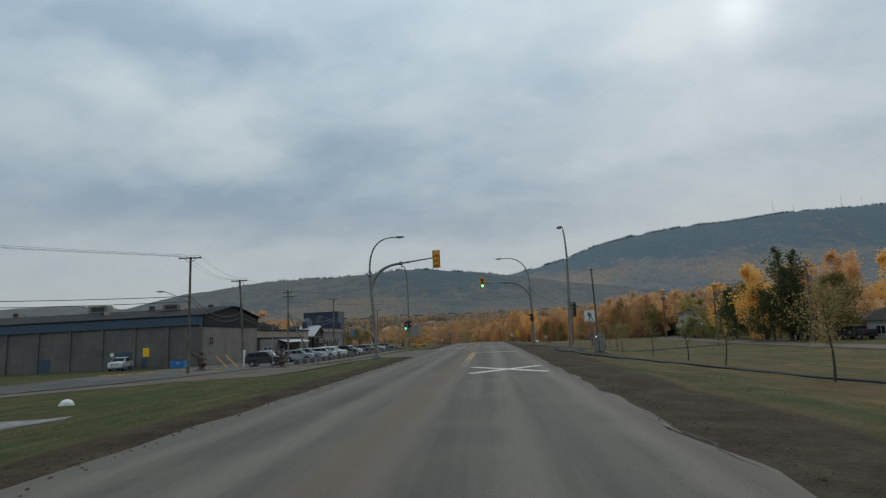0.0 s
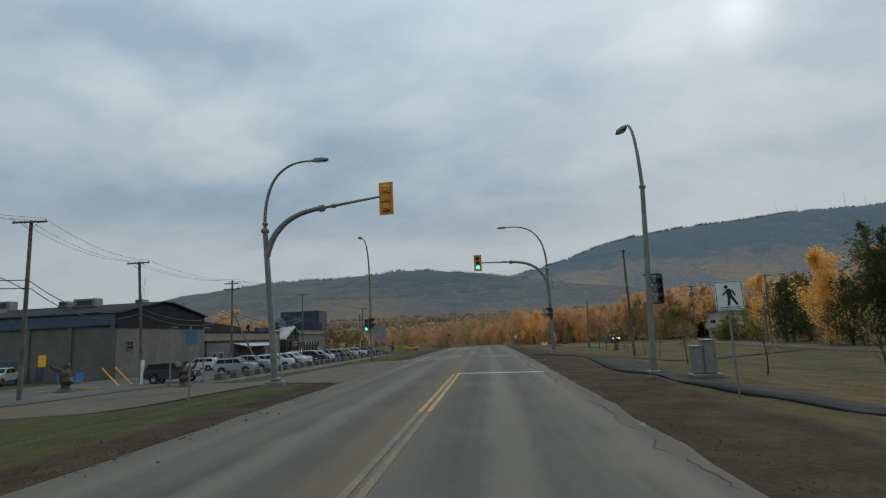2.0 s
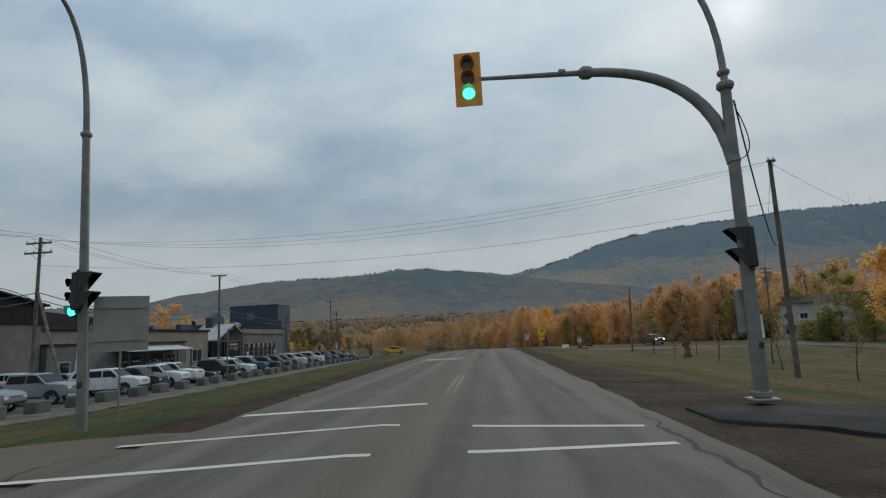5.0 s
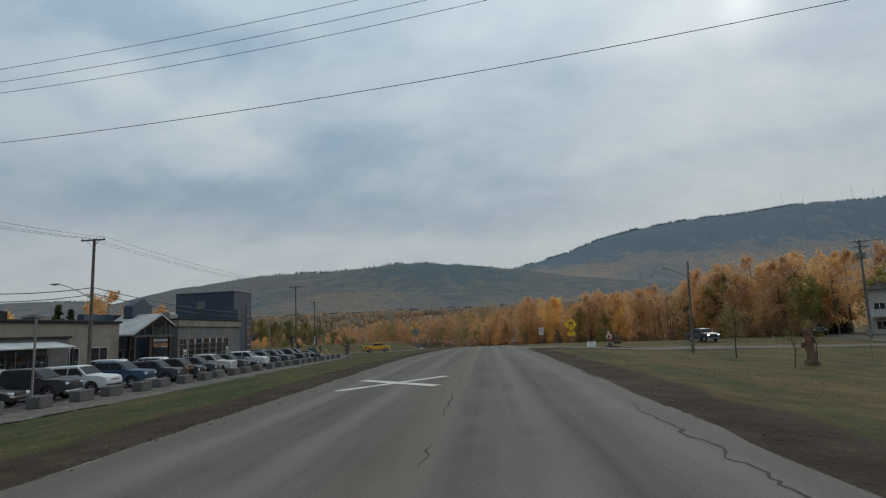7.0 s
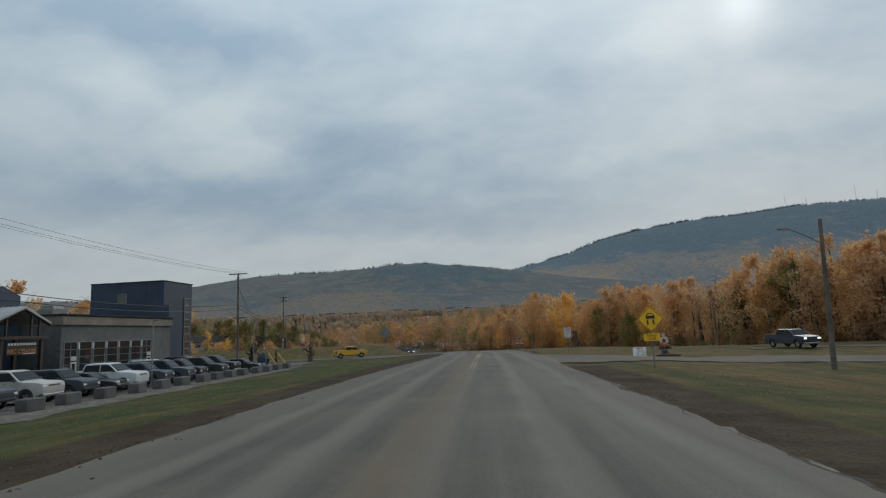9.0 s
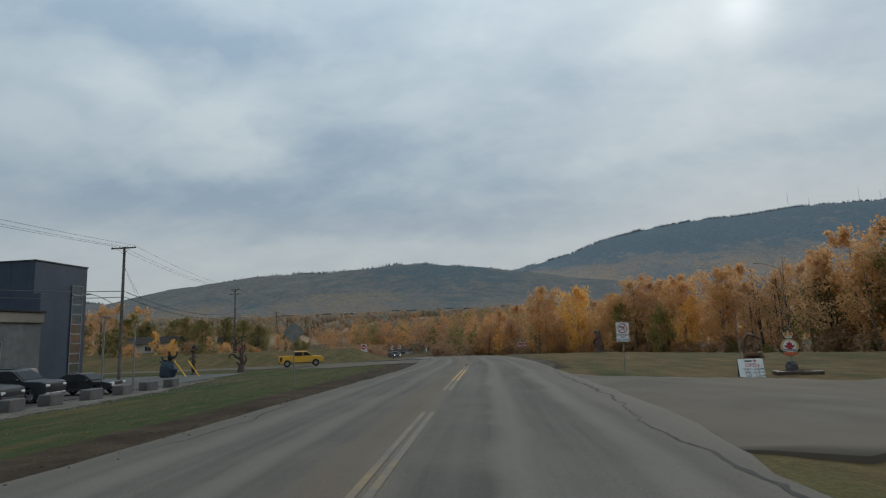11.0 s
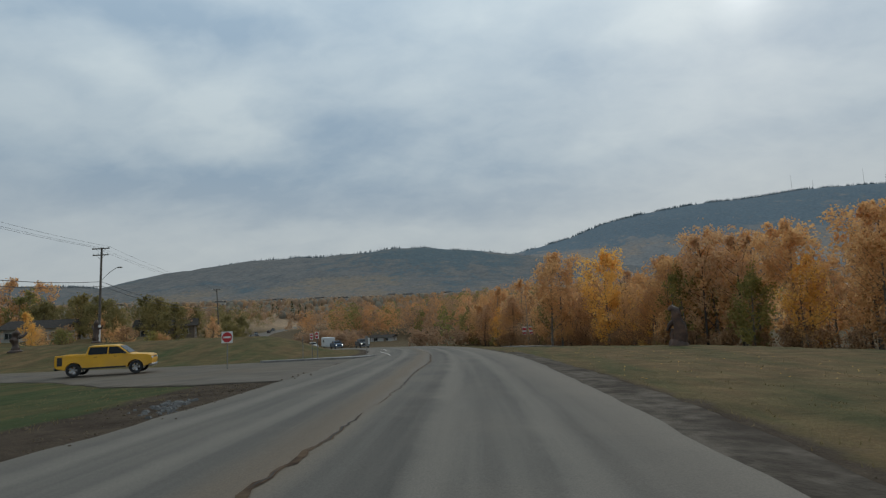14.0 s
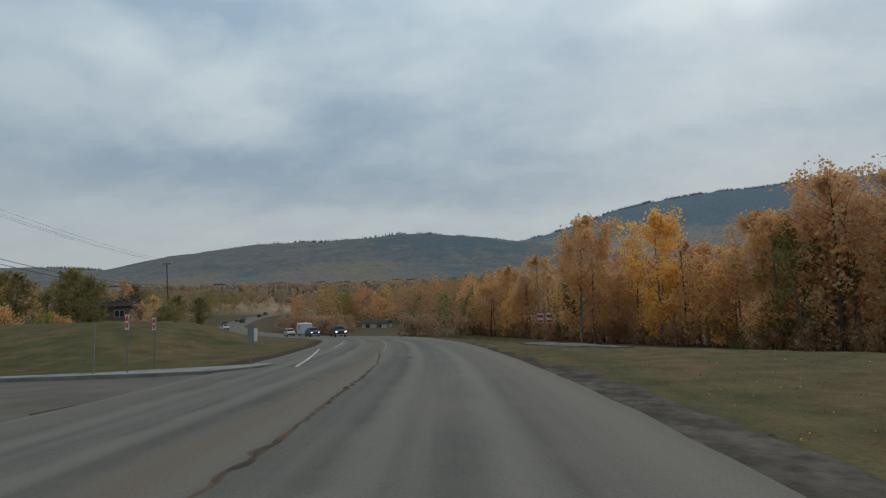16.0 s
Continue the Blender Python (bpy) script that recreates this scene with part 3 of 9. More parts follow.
def build_ground():
    xs = grid_lines([(-5200, -1200, 500), (-1200, -400, 100), (-400, -120, 20), (-120, -46, 6), (-46, -24, 2), (-24, 26, 0.8), (26, 60, 2), (60, 120, 6), (120, 400, 20), (400, 1200, 100), (1200, 5200, 500)])
    ys = grid_lines([(-1500, -200, 130), (-200, -20, 20), (-20, 260, 1.5), (260, 440, 5), (440, 800, 20), (800, 2400, 80), (2400, 4900, 250)])
    nx, ny = len(xs), len(ys)
    verts = [(x, y, ground_z(x, y)) for y in ys for x in xs]
    faces = [(j * nx + i, j * nx + i + 1, (j + 1) * nx + i + 1, (j + 1) * nx + i) for j in range(ny - 1) for i in range(nx - 1)]
    me = bpy.data.meshes.new("ground")
    me.from_pydata(verts, [], faces)
    att = me.color_attributes.new("cover", "FLOAT_COLOR", "POINT")
    flat = []
    for x, y, z in verts:
        flat += [*cover_at(x, y), step(540, 640, y)]
    att.data.foreach_set("color", flat)
    me.materials.append(ground_material())
    me.polygons.foreach_set("use_smooth", [True] * len(me.polygons))
    return tagged(new("ground", me), "dry autumn grass with bare soil along the road", "ground", kind="structure")


def strip(name, rows, mat, label, category, kind="structure", parent=None, thick=0.0):
    """A ribbon of quads; each row is a list of points across it. u runs across in metres, v along."""
    n = len(rows[0])
    verts = [p for r in rows for p in r]
    faces = [(j * n + i, j * n + i + 1, (j + 1) * n + i + 1, (j + 1) * n + i) for j in range(len(rows) - 1) for i in range(n - 1)]
    me = bpy.data.meshes.new(name)
    me.from_pydata(verts, [], faces)
    me.materials.append(mat)
    me.polygons.foreach_set("use_smooth", [True] * len(me.polygons))
    ob = new(name, me)
    if parent is not None:
        ob.parent = parent
        return ob
    return tagged(ob, label, category, kind=kind)


def surface_z(x, y):
    """Height of the paved road, with its crown."""
    c = road_x(y)
    return road_z(y) - 0.014 * min(abs(x - c), 7.0) + 0.02


def build_road():
    rows, uvs = [], []
    ys = grid_lines([(-160, -20, 10), (-20, 260, 1.2), (260, 720, 2.5)])
    n = 13
    for y in ys:
        c, a, b = road_x(y), left_edge(y), right_edge(y)
        jl = 0.22 * noise.noise((0.0, y * 0.45, 1.0)) + 0.12 * noise.noise((0.0, y * 1.7, 5.0))
        jr = 0.25 * noise.noise((3.0, y * 0.45, 1.0)) + 0.13 * noise.noise((3.0, y * 1.7, 5.0))
        jr = jr * (1.0 - 0.5 * step(165, 172, y)) + 0.6 * step(140, 146, y) * (1 - step(198, 225, y))
        row = []
        for i in range(n):
            x = a - jl + (b + jr - a + jl) * (0.022 if i == 1 else (0.978 if i == n - 2 else i / (n - 1)))
            z = surface_z(x, y)
            if i in (0, n - 1):
                z -= 0.10
            row.append((x, y, z))
            uvs.append((x - c, y))
        rows.append(row)
    ob = strip("road", rows, ASPHALT, "worn grey two-way asphalt road with dusty edges", "road")
    uvl = ob.data.uv_layers.new(name="UVMap")
    idx = np.empty(len(ob.data.loops), dtype=np.int32)
    ob.data.loops.foreach_get("vertex_index", idx)
    uvl.data.foreach_set("uv", np.array(uvs, dtype=np.float32)[idx].ravel())
    return ob


def patch(name, poly, mat, label, category, lift=0.03, step_m=2.0, kind="structure", zf=None, rough=0.0):
    """A paved area over the ground: the outline is cut into a grid that follows the height."""
    bm = bmesh.new()
    bm.faces.new([bm.verts.new((x, y, 0)) for x, y in poly])
    x0, x1 = min(p[0] for p in poly), max(p[0] for p in poly)
    y0, y1 = min(p[1] for p in poly), max(p[1] for p in poly)
    for a0, a1, nrm in ((x0, x1, (1, 0, 0)), (y0, y1, (0, 1, 0))):
        t = a0 + step_m
        while t < a1:
            bmesh.ops.bisect_plane(bm, geom=bm.verts[:] + bm.edges[:] + bm.faces[:], plane_co=(t * nrm[0], t * nrm[1], 0), plane_no=nrm)
            t += step_m
    for v in bm.verts:
        if rough and v.is_boundary:
            v.co.x += rough * (noise.noise((v.co.x * 0.5, v.co.y * 0.5, 2.0)) + 0.6 * noise.noise((v.co.x * 1.6, v.co.y * 1.6, 5.0)))
            v.co.y += rough * noise.noise((v.co.x * 0.7, v.co.y * 0.7, 9.0))
        z = (zf or ground_z)(v.co.x, v.co.y)
        v.co.z = z + lift
    bm.edges.ensure_lookup_table()
    rim = [e for e in bm.edges if e.is_boundary]
    bmesh.ops.recalc_face_normals(bm, faces=bm.faces[:])
    if bm.faces and sum(f.normal.z for f in bm.faces) < 0:
        bmesh.ops.reverse_faces(bm, faces=bm.faces[:])
    # a sloping rim that meets the ground
    low = bmesh.ops.extrude_edge_only(bm, edges=rim)["geom"]
    for v in low:
        if isinstance(v, bmesh.types.BMVert):
            v.co.z -= 0.3
    for f in bm.faces:
        f.smooth = abs(f.normal.z) > 0.8
    me = bpy.data.meshes.new(name)
    bm.to_mesh(me)
    bm.free()
    me.materials.append(mat)
    return tagged(new(name, me), label, category, kind=kind)


def over_z(x, y):
    """Top of the ground round a place, so that paving clears it."""
    return max(ground_z(x + a, y + b) for a in (-0.45, 0, 0.45) for b in (-0.75, 0, 0.75))


def paving_z(x, y):
    """Side paving: level with the road at its edge, clear of the ground beyond."""
    a, b = left_edge(y), right_edge(y)
    if a < x < b:
        return surface_z(x, y) - 0.06
    d = a - x if x <= a else x - b
    e = surface_z(a if x <= a else b, y) - 0.015
    k = step(0.0, 4.0, d)
    return max(e * (1 - k) + (over_z(x, y) + 0.02) * k, over_z(x, y) + 0.008 if d > 1.5 else -99)


def shoulder_z(x, y):
    """Gravel that runs out smoothly from the road's right edge."""
    b = right_edge(y)
    if x < b:
        return surface_z(x, y) - 0.02
    k = step(0.0, 2.5, x - b)
    return max((surface_z(b, y) - 0.02) * (1 - k) + (ground_z(x, y) + 0.05) * k, ground_z(x, y) + 0.02)


ground = build_ground()
road = build_road()


# ---- hills ----
def hill_material(name, dark, bare, gold):
    """Wooded hillside: conifers and golden stands by the mesh's own cover, broken up, with crowns set off by shade
    painted in the gaps between them.
    """
    m = bpy.data.materials.new(name)
    m.use_nodes = True
    nt = m.node_tree
    b = nt.nodes["Principled BSDF"]
    pos = nt.nodes.new("ShaderNodeNewGeometry").outputs["Position"]
    at = nt.nodes.new("ShaderNodeAttribute")
    at.attribute_name = "cover"
    sp = nt.nodes.new("ShaderNodeSeparateColor")
    nt.links.new(at.outputs["Color"], sp.inputs[0])
    mid = noise_node(nt, pos, 0.014, 6.0, 0.7)
    fine = noise_node(nt, pos, 0.07, 4.0, 0.75)
    jit = math_node(nt, "ADD", math_node(nt, "MULTIPLY", math_node(nt, "SUBTRACT", mid, 0.5), 2.3), math_node(nt, "MULTIPLY", math_node(nt, "SUBTRACT", fine, 0.5), 1.1))
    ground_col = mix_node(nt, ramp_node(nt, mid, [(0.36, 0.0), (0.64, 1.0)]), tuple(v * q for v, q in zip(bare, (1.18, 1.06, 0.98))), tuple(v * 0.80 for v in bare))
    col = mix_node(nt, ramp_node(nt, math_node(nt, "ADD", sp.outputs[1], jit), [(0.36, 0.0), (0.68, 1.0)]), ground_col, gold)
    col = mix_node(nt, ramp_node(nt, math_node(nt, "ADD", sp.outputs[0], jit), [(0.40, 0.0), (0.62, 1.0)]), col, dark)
    # single golden crowns sprinkled among the rest
    glint = math_node(nt, "MULTIPLY", ramp_node(nt, noise_node(nt, pos, 0.045, 5.0, 0.75), [(0.56, 0.0), (0.66, 1.0)]), 0.42)
    col = mix_node(nt, glint, col, gold)
    # shade between the crowns, painted by darkening the colour away from cell centres
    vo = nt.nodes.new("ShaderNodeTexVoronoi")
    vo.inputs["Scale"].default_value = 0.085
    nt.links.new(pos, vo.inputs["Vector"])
    crown_shade = math_node(nt, "ADD", math_node(nt, "MULTIPLY", vo.outputs["Distance"], -0.55), 1.18)
    col = mix_node(nt, 1.0, col, ramp_node(nt, crown_shade, [(0.5, 0.84), (1.2, 1.07)]), "MULTIPLY")
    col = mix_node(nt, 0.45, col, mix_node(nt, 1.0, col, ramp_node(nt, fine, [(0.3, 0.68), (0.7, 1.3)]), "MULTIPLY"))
    nt.links.new(col, b.inputs["Base Color"])
    b.inputs["Roughness"].default_value = 1.0
    b.inputs["Specular IOR Level"].default_value = 0.0
    return m


HILL_A_X = [-5200, -2936, -1967, -1700, -1489, -1380, -1253, -1112, -944, -807, -698, -562, -453, -374, -293, -187, -82, 21, 95, 242, 580, 1048, 2200, 5200]
HILL_A_Z = [170, 205, 218, 190, 166, 214, 258, 270, 283, 288, 281, 288, 296, 305, 303, 292, 276, 263, 252, 222, 166, 130, 110, 110]
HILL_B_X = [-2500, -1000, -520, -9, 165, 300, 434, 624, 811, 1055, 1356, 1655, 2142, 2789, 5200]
HILL_B_Z = [120, 140, 180, 268, 316, 352, 386, 459, 498, 526, 549, 577, 586, 572, 550]


def near_cover(x, f, z, n):
    """Conifers and golden stands of the near hill."""
    e = lambda x0, f0, wx, wf: math.exp(-((x - x0) / wx) ** 2 - ((f - f0) / wf) ** 2)
    con = 0.14 + 0.85 * e(-250, 0.92, 260, 0.22) + 0.6 * e(-180, 0.55, 340, 0.3) + 0.3 * e(-1100, 0.95, 500, 0.1) + 0.5 * n
    gold = 0.75 * e(-560, 0.47, 120, 0.08) + 0.7 * e(-430, 0.26, 170, 0.06) + 0.5 * (1 - step(0.10, 0.32, f)) + 0.3 * e(-900, 0.2, 300, 0.07) - 0.3 * n
    return con, gold


def far_cover(x, f, z, n):
    """Dark conifers above a golden belt on the far hill."""
    line = 285 + 0.03 * x + 110 * n
    con = 0.95 * step(line - 95, line + 80, z) + 0.45 * n + 0.25 * (1 - step(line - 190, line - 90, z))
    return con, (0.72 - 0.0002 * max(x, 0)) * (1 - step(line, line + 80, z)) * step(line - 210, line - 60, z) - 0.35 * n


def hill(name, xs_tab, zs_tab, y_ridge, y_foot, base, mat, label, cone_mat, seed, x0, x1, n_cones, cover):
    def height(x, f):
        r = float(np.interp(x, xs_tab, zs_tab))
        n = noise.fractal((x * 0.0021, f * 2.2 + seed, seed), 0.9, 2.1, 5)
        return base + (r - base) * math.sin(min(f, 1.0) * math.pi / 2) ** 1.15 + n * 20 * math.sin(min(f, 1.0) * math.pi)

    def stand(x, f):
        return cover(x, f, height(x, f), noise.fractal((x * 0.0035, f * 3.0, seed + 2.0), 0.8, 2.0, 4))

    xs = np.arange(x0, x1 + 1, 24.0)
    fs = [i / 36 for i in range(37)]
    verts, faces, cov = [], [], []
    for f in fs:
        for x in xs:
            verts.append((x, y_foot + (y_ridge - y_foot) * f, height(x, f)))
            cov += [*stand(x, f), 0.0, 1.0]
    for x in xs:
        verts.append((x, y_ridge + 700, base))
        cov += [0.5, 0.0, 0.0, 1.0]
    nx = len(xs)
    for j in range(len(fs)):
        for i in range(nx - 1):
            faces.append((j * nx + i, j * nx + i + 1, (j + 1) * nx + i + 1, (j + 1) * nx + i))
    me = bpy.data.meshes.new(name)
    me.from_pydata(verts, [], faces)
    me.color_attributes.new("cover", "FLOAT_COLOR", "POINT").data.foreach_set("color", cov)
    me.materials.append(mat)
    me.polygons.foreach_set("use_smooth", [True] * len(me.polygons))
    ob = tagged(new(name, me), label, "hill", kind="structure")
    rng = random.Random(seed)
    tv, tf = [], []
    for _ in range(n_cones):
        x, f = rng.uniform(x0 + 50, x1 - 50), rng.uniform(0.84, 1.0)
        if stand(x, f)[0] < 0.0 or noise.noise((x * 0.011, seed, 0.0)) < rng.uniform(-0.4, 0.1):
            continue
        y, z = y_foot + (y_ridge - y_foot) * f, height(x, f) - 3
        h, w = rng.uniform(6, 21), rng.uniform(2.2, 3.8)
        o = len(tv)
        a0 = rng.random() * 6.28
        for q in range(4):
            a = a0 + q * math.pi / 2
            tv.append((x + w * math.cos(a), y + w * math.sin(a), z))
        tv.append((x, y, z + h))
        tf += [(o + q, o + (q + 1) % 4, o + 4) for q in range(4)]
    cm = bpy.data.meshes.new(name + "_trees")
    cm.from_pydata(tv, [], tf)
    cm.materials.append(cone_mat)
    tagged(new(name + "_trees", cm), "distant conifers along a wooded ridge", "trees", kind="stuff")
    return ob


# Conifers and hills made paler and bluer: distance haze is put into their colours.
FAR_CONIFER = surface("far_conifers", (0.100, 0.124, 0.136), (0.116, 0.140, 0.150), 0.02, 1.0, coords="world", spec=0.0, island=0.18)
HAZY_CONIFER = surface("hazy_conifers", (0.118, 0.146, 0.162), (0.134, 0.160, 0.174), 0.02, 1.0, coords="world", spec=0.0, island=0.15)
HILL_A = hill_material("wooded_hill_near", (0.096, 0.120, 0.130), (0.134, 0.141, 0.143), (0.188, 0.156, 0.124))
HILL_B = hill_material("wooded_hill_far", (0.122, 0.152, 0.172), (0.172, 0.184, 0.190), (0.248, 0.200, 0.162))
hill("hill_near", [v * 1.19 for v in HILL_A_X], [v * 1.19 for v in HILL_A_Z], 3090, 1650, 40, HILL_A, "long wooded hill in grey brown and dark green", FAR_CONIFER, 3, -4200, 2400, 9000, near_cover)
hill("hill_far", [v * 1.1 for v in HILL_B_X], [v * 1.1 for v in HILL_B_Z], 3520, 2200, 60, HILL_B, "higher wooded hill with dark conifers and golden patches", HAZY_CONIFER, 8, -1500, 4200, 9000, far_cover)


# ---- paving ----
patch("parking_lot", [(-27.6, 73), (-27.6, 120), (-28.0, 160), (-28.6, 196), (-47.5, 196), (-47.5, 80), (-47.5, 40), (-40, 40), (-33.5, 50), (-29.5, 60)], LOT, "worn grey asphalt car park before the recreation building", "parking lot", 0.07)
patch("side_street", [(left_edge(48) + 0.3, 48.5), (left_edge(52) + 0.3, 52), (left_edge(68) + 0.3, 68), (left_edge(72) + 0.3, 71.5), (-12, 70.0), (-18, 70.5), (-24, 73), (-27.55, 75), (-29.45, 60), (-33.4, 49.9), (-40, 39.9), (-40, 34), (-31, 46), (-25, 51.5), (-18, 53), (-11, 52.0)], SIDE_ROAD, "grey asphalt street leading into the car park", "road", 0.0, 1.0, zf=paving_z)
patch("gravel_verge", [(-27.5, 75.2), (-24.2, 74), (-22.5, 90), (-22.6, 120), (-23.4, 150), (-24.6, 172), (-27.0, 184), (-28.2, 188), (-27.9, 160), (-27.5, 120)], GRAVEL, "pale gravel strip with concrete blocks beside the car park", "gravel", 0.04, 0.8, zf=over_z, rough=0.55)
patch("service_street", [(left_edge(194) + 1.5, 193.5), (left_edge(200) + 1.5, 199.5), (left_edge(205) + 1.5, 205), (left_edge(210) + 1.5, 210), (left_edge(217) + 1.5, 217), (left_edge(221) + 1.0, 221), (-10.7, 219.6), (-11.4, 217.6), (-12.9, 216.1), (-15.5, 214.9), (-18.4, 214.5), (-24, 214.2), (-40, 213.8), (-70, 216), (-110, 222), (-110, 214), (-70, 208), (-40, 206), (-26, 202.0), (-18, 196.0), (-12, 192.5)], SIDE_ROAD, "grey side street joining the road in the bend", "road", 0.0, 1.0, zf=paving_z, rough=0.3)
patch("driveway", [(right_edge(141) - 0.5, 142.5), (4.4, 141.6), (7.0, 143.5), (11, 150), (16, 154), (22, 154.6), (28, 151.2), (36, 146.6), (44.2, 141.5), (44.2, 148), (36, 153), (31, 157), (26, 161), (20, 163.6), (15.5, 162.6), (10, 158.6), (6.5, 158.1), (4.4, 159.1), (3.6, 160.6), (right_edge(165) - 0.5, 165.5)], SIDE_ROAD, "asphalt driveway crossing the grass", "road", 0.0, 1.0, zf=paving_z, rough=0.2)
patch("gravel_shoulder", [(right_edge(y) - 0.3, y) for y in (168, 173, 178, 184, 190, 196, 202, 208, 214)] + [(2.2, 216.5), (3.2, 207), (3.75, 198), (4.2, 190), (4.45, 184), (4.3, 178), (3.9, 173), (3.4, 168)], SHOULDER, "packed grey gravel shoulder between road and grass", "gravel", 0.0, 0.5, zf=shoulder_z, rough=0.16)
patch("loop_lane", [(44.3, 148.1), (49, 158), (45, 168), (37, 173), (28.5, 175.5), (27.5, 172.8), (35.5, 170), (42, 165.5), (45.5, 158), (43.5, 150)], SIDE_ROAD, "narrow asphalt lane curving through the grass", "road", 0.02, 1.0, zf=over_z, rough=0.2)
patch("frontage_road", [(33.5, -60), (35.5, 20), (37.5, 60), (40.5, 100), (44.3, 136), (44.3, 148), (48, 166), (54, 196), (62, 214), (68, 211), (59, 190), (53.5, 160), (48.5, 120), (44.5, 80), (42.5, 20), (40.5, -60)], SIDE_ROAD, "pale asphalt road beyond the grass field", "road", 0.05, 2.0)
patch("footpath", [(3.9, 70.5), (3.9, 72.2), (6.4, 72.4), (8.5, 73.2), (11.6, 71.2), (10.9, 66.8), (9.6, 60.5), (8.6, 55.6), (7.9, 51.3), (7.9, 48.4), (8.3, 44.6), (9.1, 41.4), (10.0, 38.8), (11.8, 35.6), (16, 32.2), (26, 26.4), (38, 21.9), (38, 19.9), (26, 24.2), (15, 30.0), (10.3, 33.6), (8.4, 37), (7.3, 40.7), (6.85, 44.5), (6.8, 47.6), (5.9, 50.6), (6.1, 54), (6.65, 60), (7.05, 65), (6.7, 67.6), (5.7, 68.9), (4.5, 70.0)], NEW_ASPHALT, "new dark asphalt footpath winding through the grass", "footpath", 0.05, 1.5)
patch("footpath_branch", [(11.65, 71.25), (8.55, 73.3), (11, 75.7), (14.7, 79.5), (20.5, 85.6), (24.2, 88.4), (30.5, 92.4), (40.2, 98.6), (40.0, 96.3), (31.2, 90.4), (25.6, 86.2), (21.7, 83.2), (17.2, 78.2), (13.4, 73.0)], NEW_ASPHALT, "new dark asphalt footpath crossing the grass field", "footpath", 0.05, 1.5)


def ribbon(name, pts, w, mat, parent, lift=0.006, zf=surface_z, label=""):
    """A painted line or a seam that follows points (x, y) on the road."""
    v, f = [], []
    for i, p in enumerate(pts):
        a, b = pts[max(i - 1, 0)], pts[min(i + 1, len(pts) - 1)]
        d = Vector((b[0] - a[0], b[1] - a[1])).normalized()
        ww = w[i] if isinstance(w, list) else w
        for s in (-1, 1):
            x, y = p[0] - d.y * s * ww / 2, p[1] + d.x * s * ww / 2
            v.append((x, y, zf(x, y) + lift))
    f = [(2 * i, 2 * i + 2, 2 * i + 3, 2 * i + 1) for i in range(len(pts) - 1)]
    me = bpy.data.meshes.new(name)
    me.from_pydata(v, [], f)
    me.materials.append(mat)
    me.update()
    if me.polygons and me.polygons[0].normal.z < 0:
        me.flip_normals()
    ob = new(name, me)
    ob.parent = parent
    if label:
        ob["label"] = label
    return ob


def along(y0, y1, off, d=1.5):
    n = max(1, round((y1 - y0) / d))
    return [(road_x(y0 + (y1 - y0) * i / n) + off, y0 + (y1 - y0) * i / n) for i in range(n + 1)]


for a, b, pm in ((31, 38, YELLOW_FAINT), (38, 50.0, YELLOW_PAINT), (76, 84, YELLOW_FAINT), (138, 147, YELLOW_FAINT), (153, 158, YELLOW_FAINT), (158, 167.5, YELLOW_PAINT), (167.5, 174, YELLOW_FAINT)):
    for o in (-0.01, 0.19):
        ribbon("yellow_line", along(a, b, o), 0.11, pm, road, label="worn yellow centre line")
ribbon("yellow_line", along(226, 250, 0.0), 0.10, YELLOW_FAINT, road, label="worn yellow centre line")
ribbon("stop_line", [(road_x(50) + 0.15, 50.2), (2.75, 49.75)], 0.34, WHITE_PAINT, road, label="worn white stop line")
ribbon("crossing_line", [(-7.3, 67.2), (-4.5, 67.6), (-2.2, 68.0), (0.1, 68.0), (2.48, 68.3)], 0.19, WHITE_LINE, road, label="worn white crosswalk line")
ribbon("crossing_line", [(-6.9, 69.8), (-2.2, 70.7), (0.1, 70.1), (2.42, 69.8)], 0.19, WHITE_LINE, road, label="worn white crosswalk line")
ribbon("stop_line", [(-6.2, 73.4), (-1.7, 73.8)], 0.35, WHITE_PAINT, road, label="worn white stop line")
ribbon("edge_line", [(-8.3, 217.0), (-9.4, 221.5), (-10.9, 227), (-12.6, 233)], 0.09, WHITE_PAINT, road, label="white lane line")
for a in (236, 240, 244, 248):
    ribbon("lane_dash", along(a, a + 2.2, -3.9), 0.09, WHITE_PAINT, road, label="white lane line")


def cross_mark(cx, cy, w, l):
    ribbon("cross_bar", [(cx - w / 2, cy - l / 2), (cx, cy), (cx + w / 2, cy + l / 2)], 0.42, WHITE_PAINT, road, label="white bar of a painted cross")
    ribbon("cross_bar", [(cx - w / 2, cy + l / 2), (cx, cy), (cx + w / 2, cy - l / 2)], 0.42, WHITE_PAINT, road, 0.010, label="white bar of a painted cross")


cross_mark(1.02, 27.7, 3.1, 4.0)
cross_mark(-3.95, 104.1, 3.25, 3.9)


def wander(pts, amp, seed, d=0.35):
    out = []
    for (x0, y0), (x1, y1) in zip(pts, pts[1:]):
        n = max(1, int(math.hypot(x1 - x0, y1 - y0) / d))
        for i in range(n):
            t = i / n
            x, y = x0 + (x1 - x0) * t, y0 + (y1 - y0) * t
            out.append((x + amp * noise.noise((x * 1.3, y * 1.3, seed)), y + amp * noise.noise((x * 1.3, y * 1.3, seed + 9))))
    out.append(pts[-1])
    return out


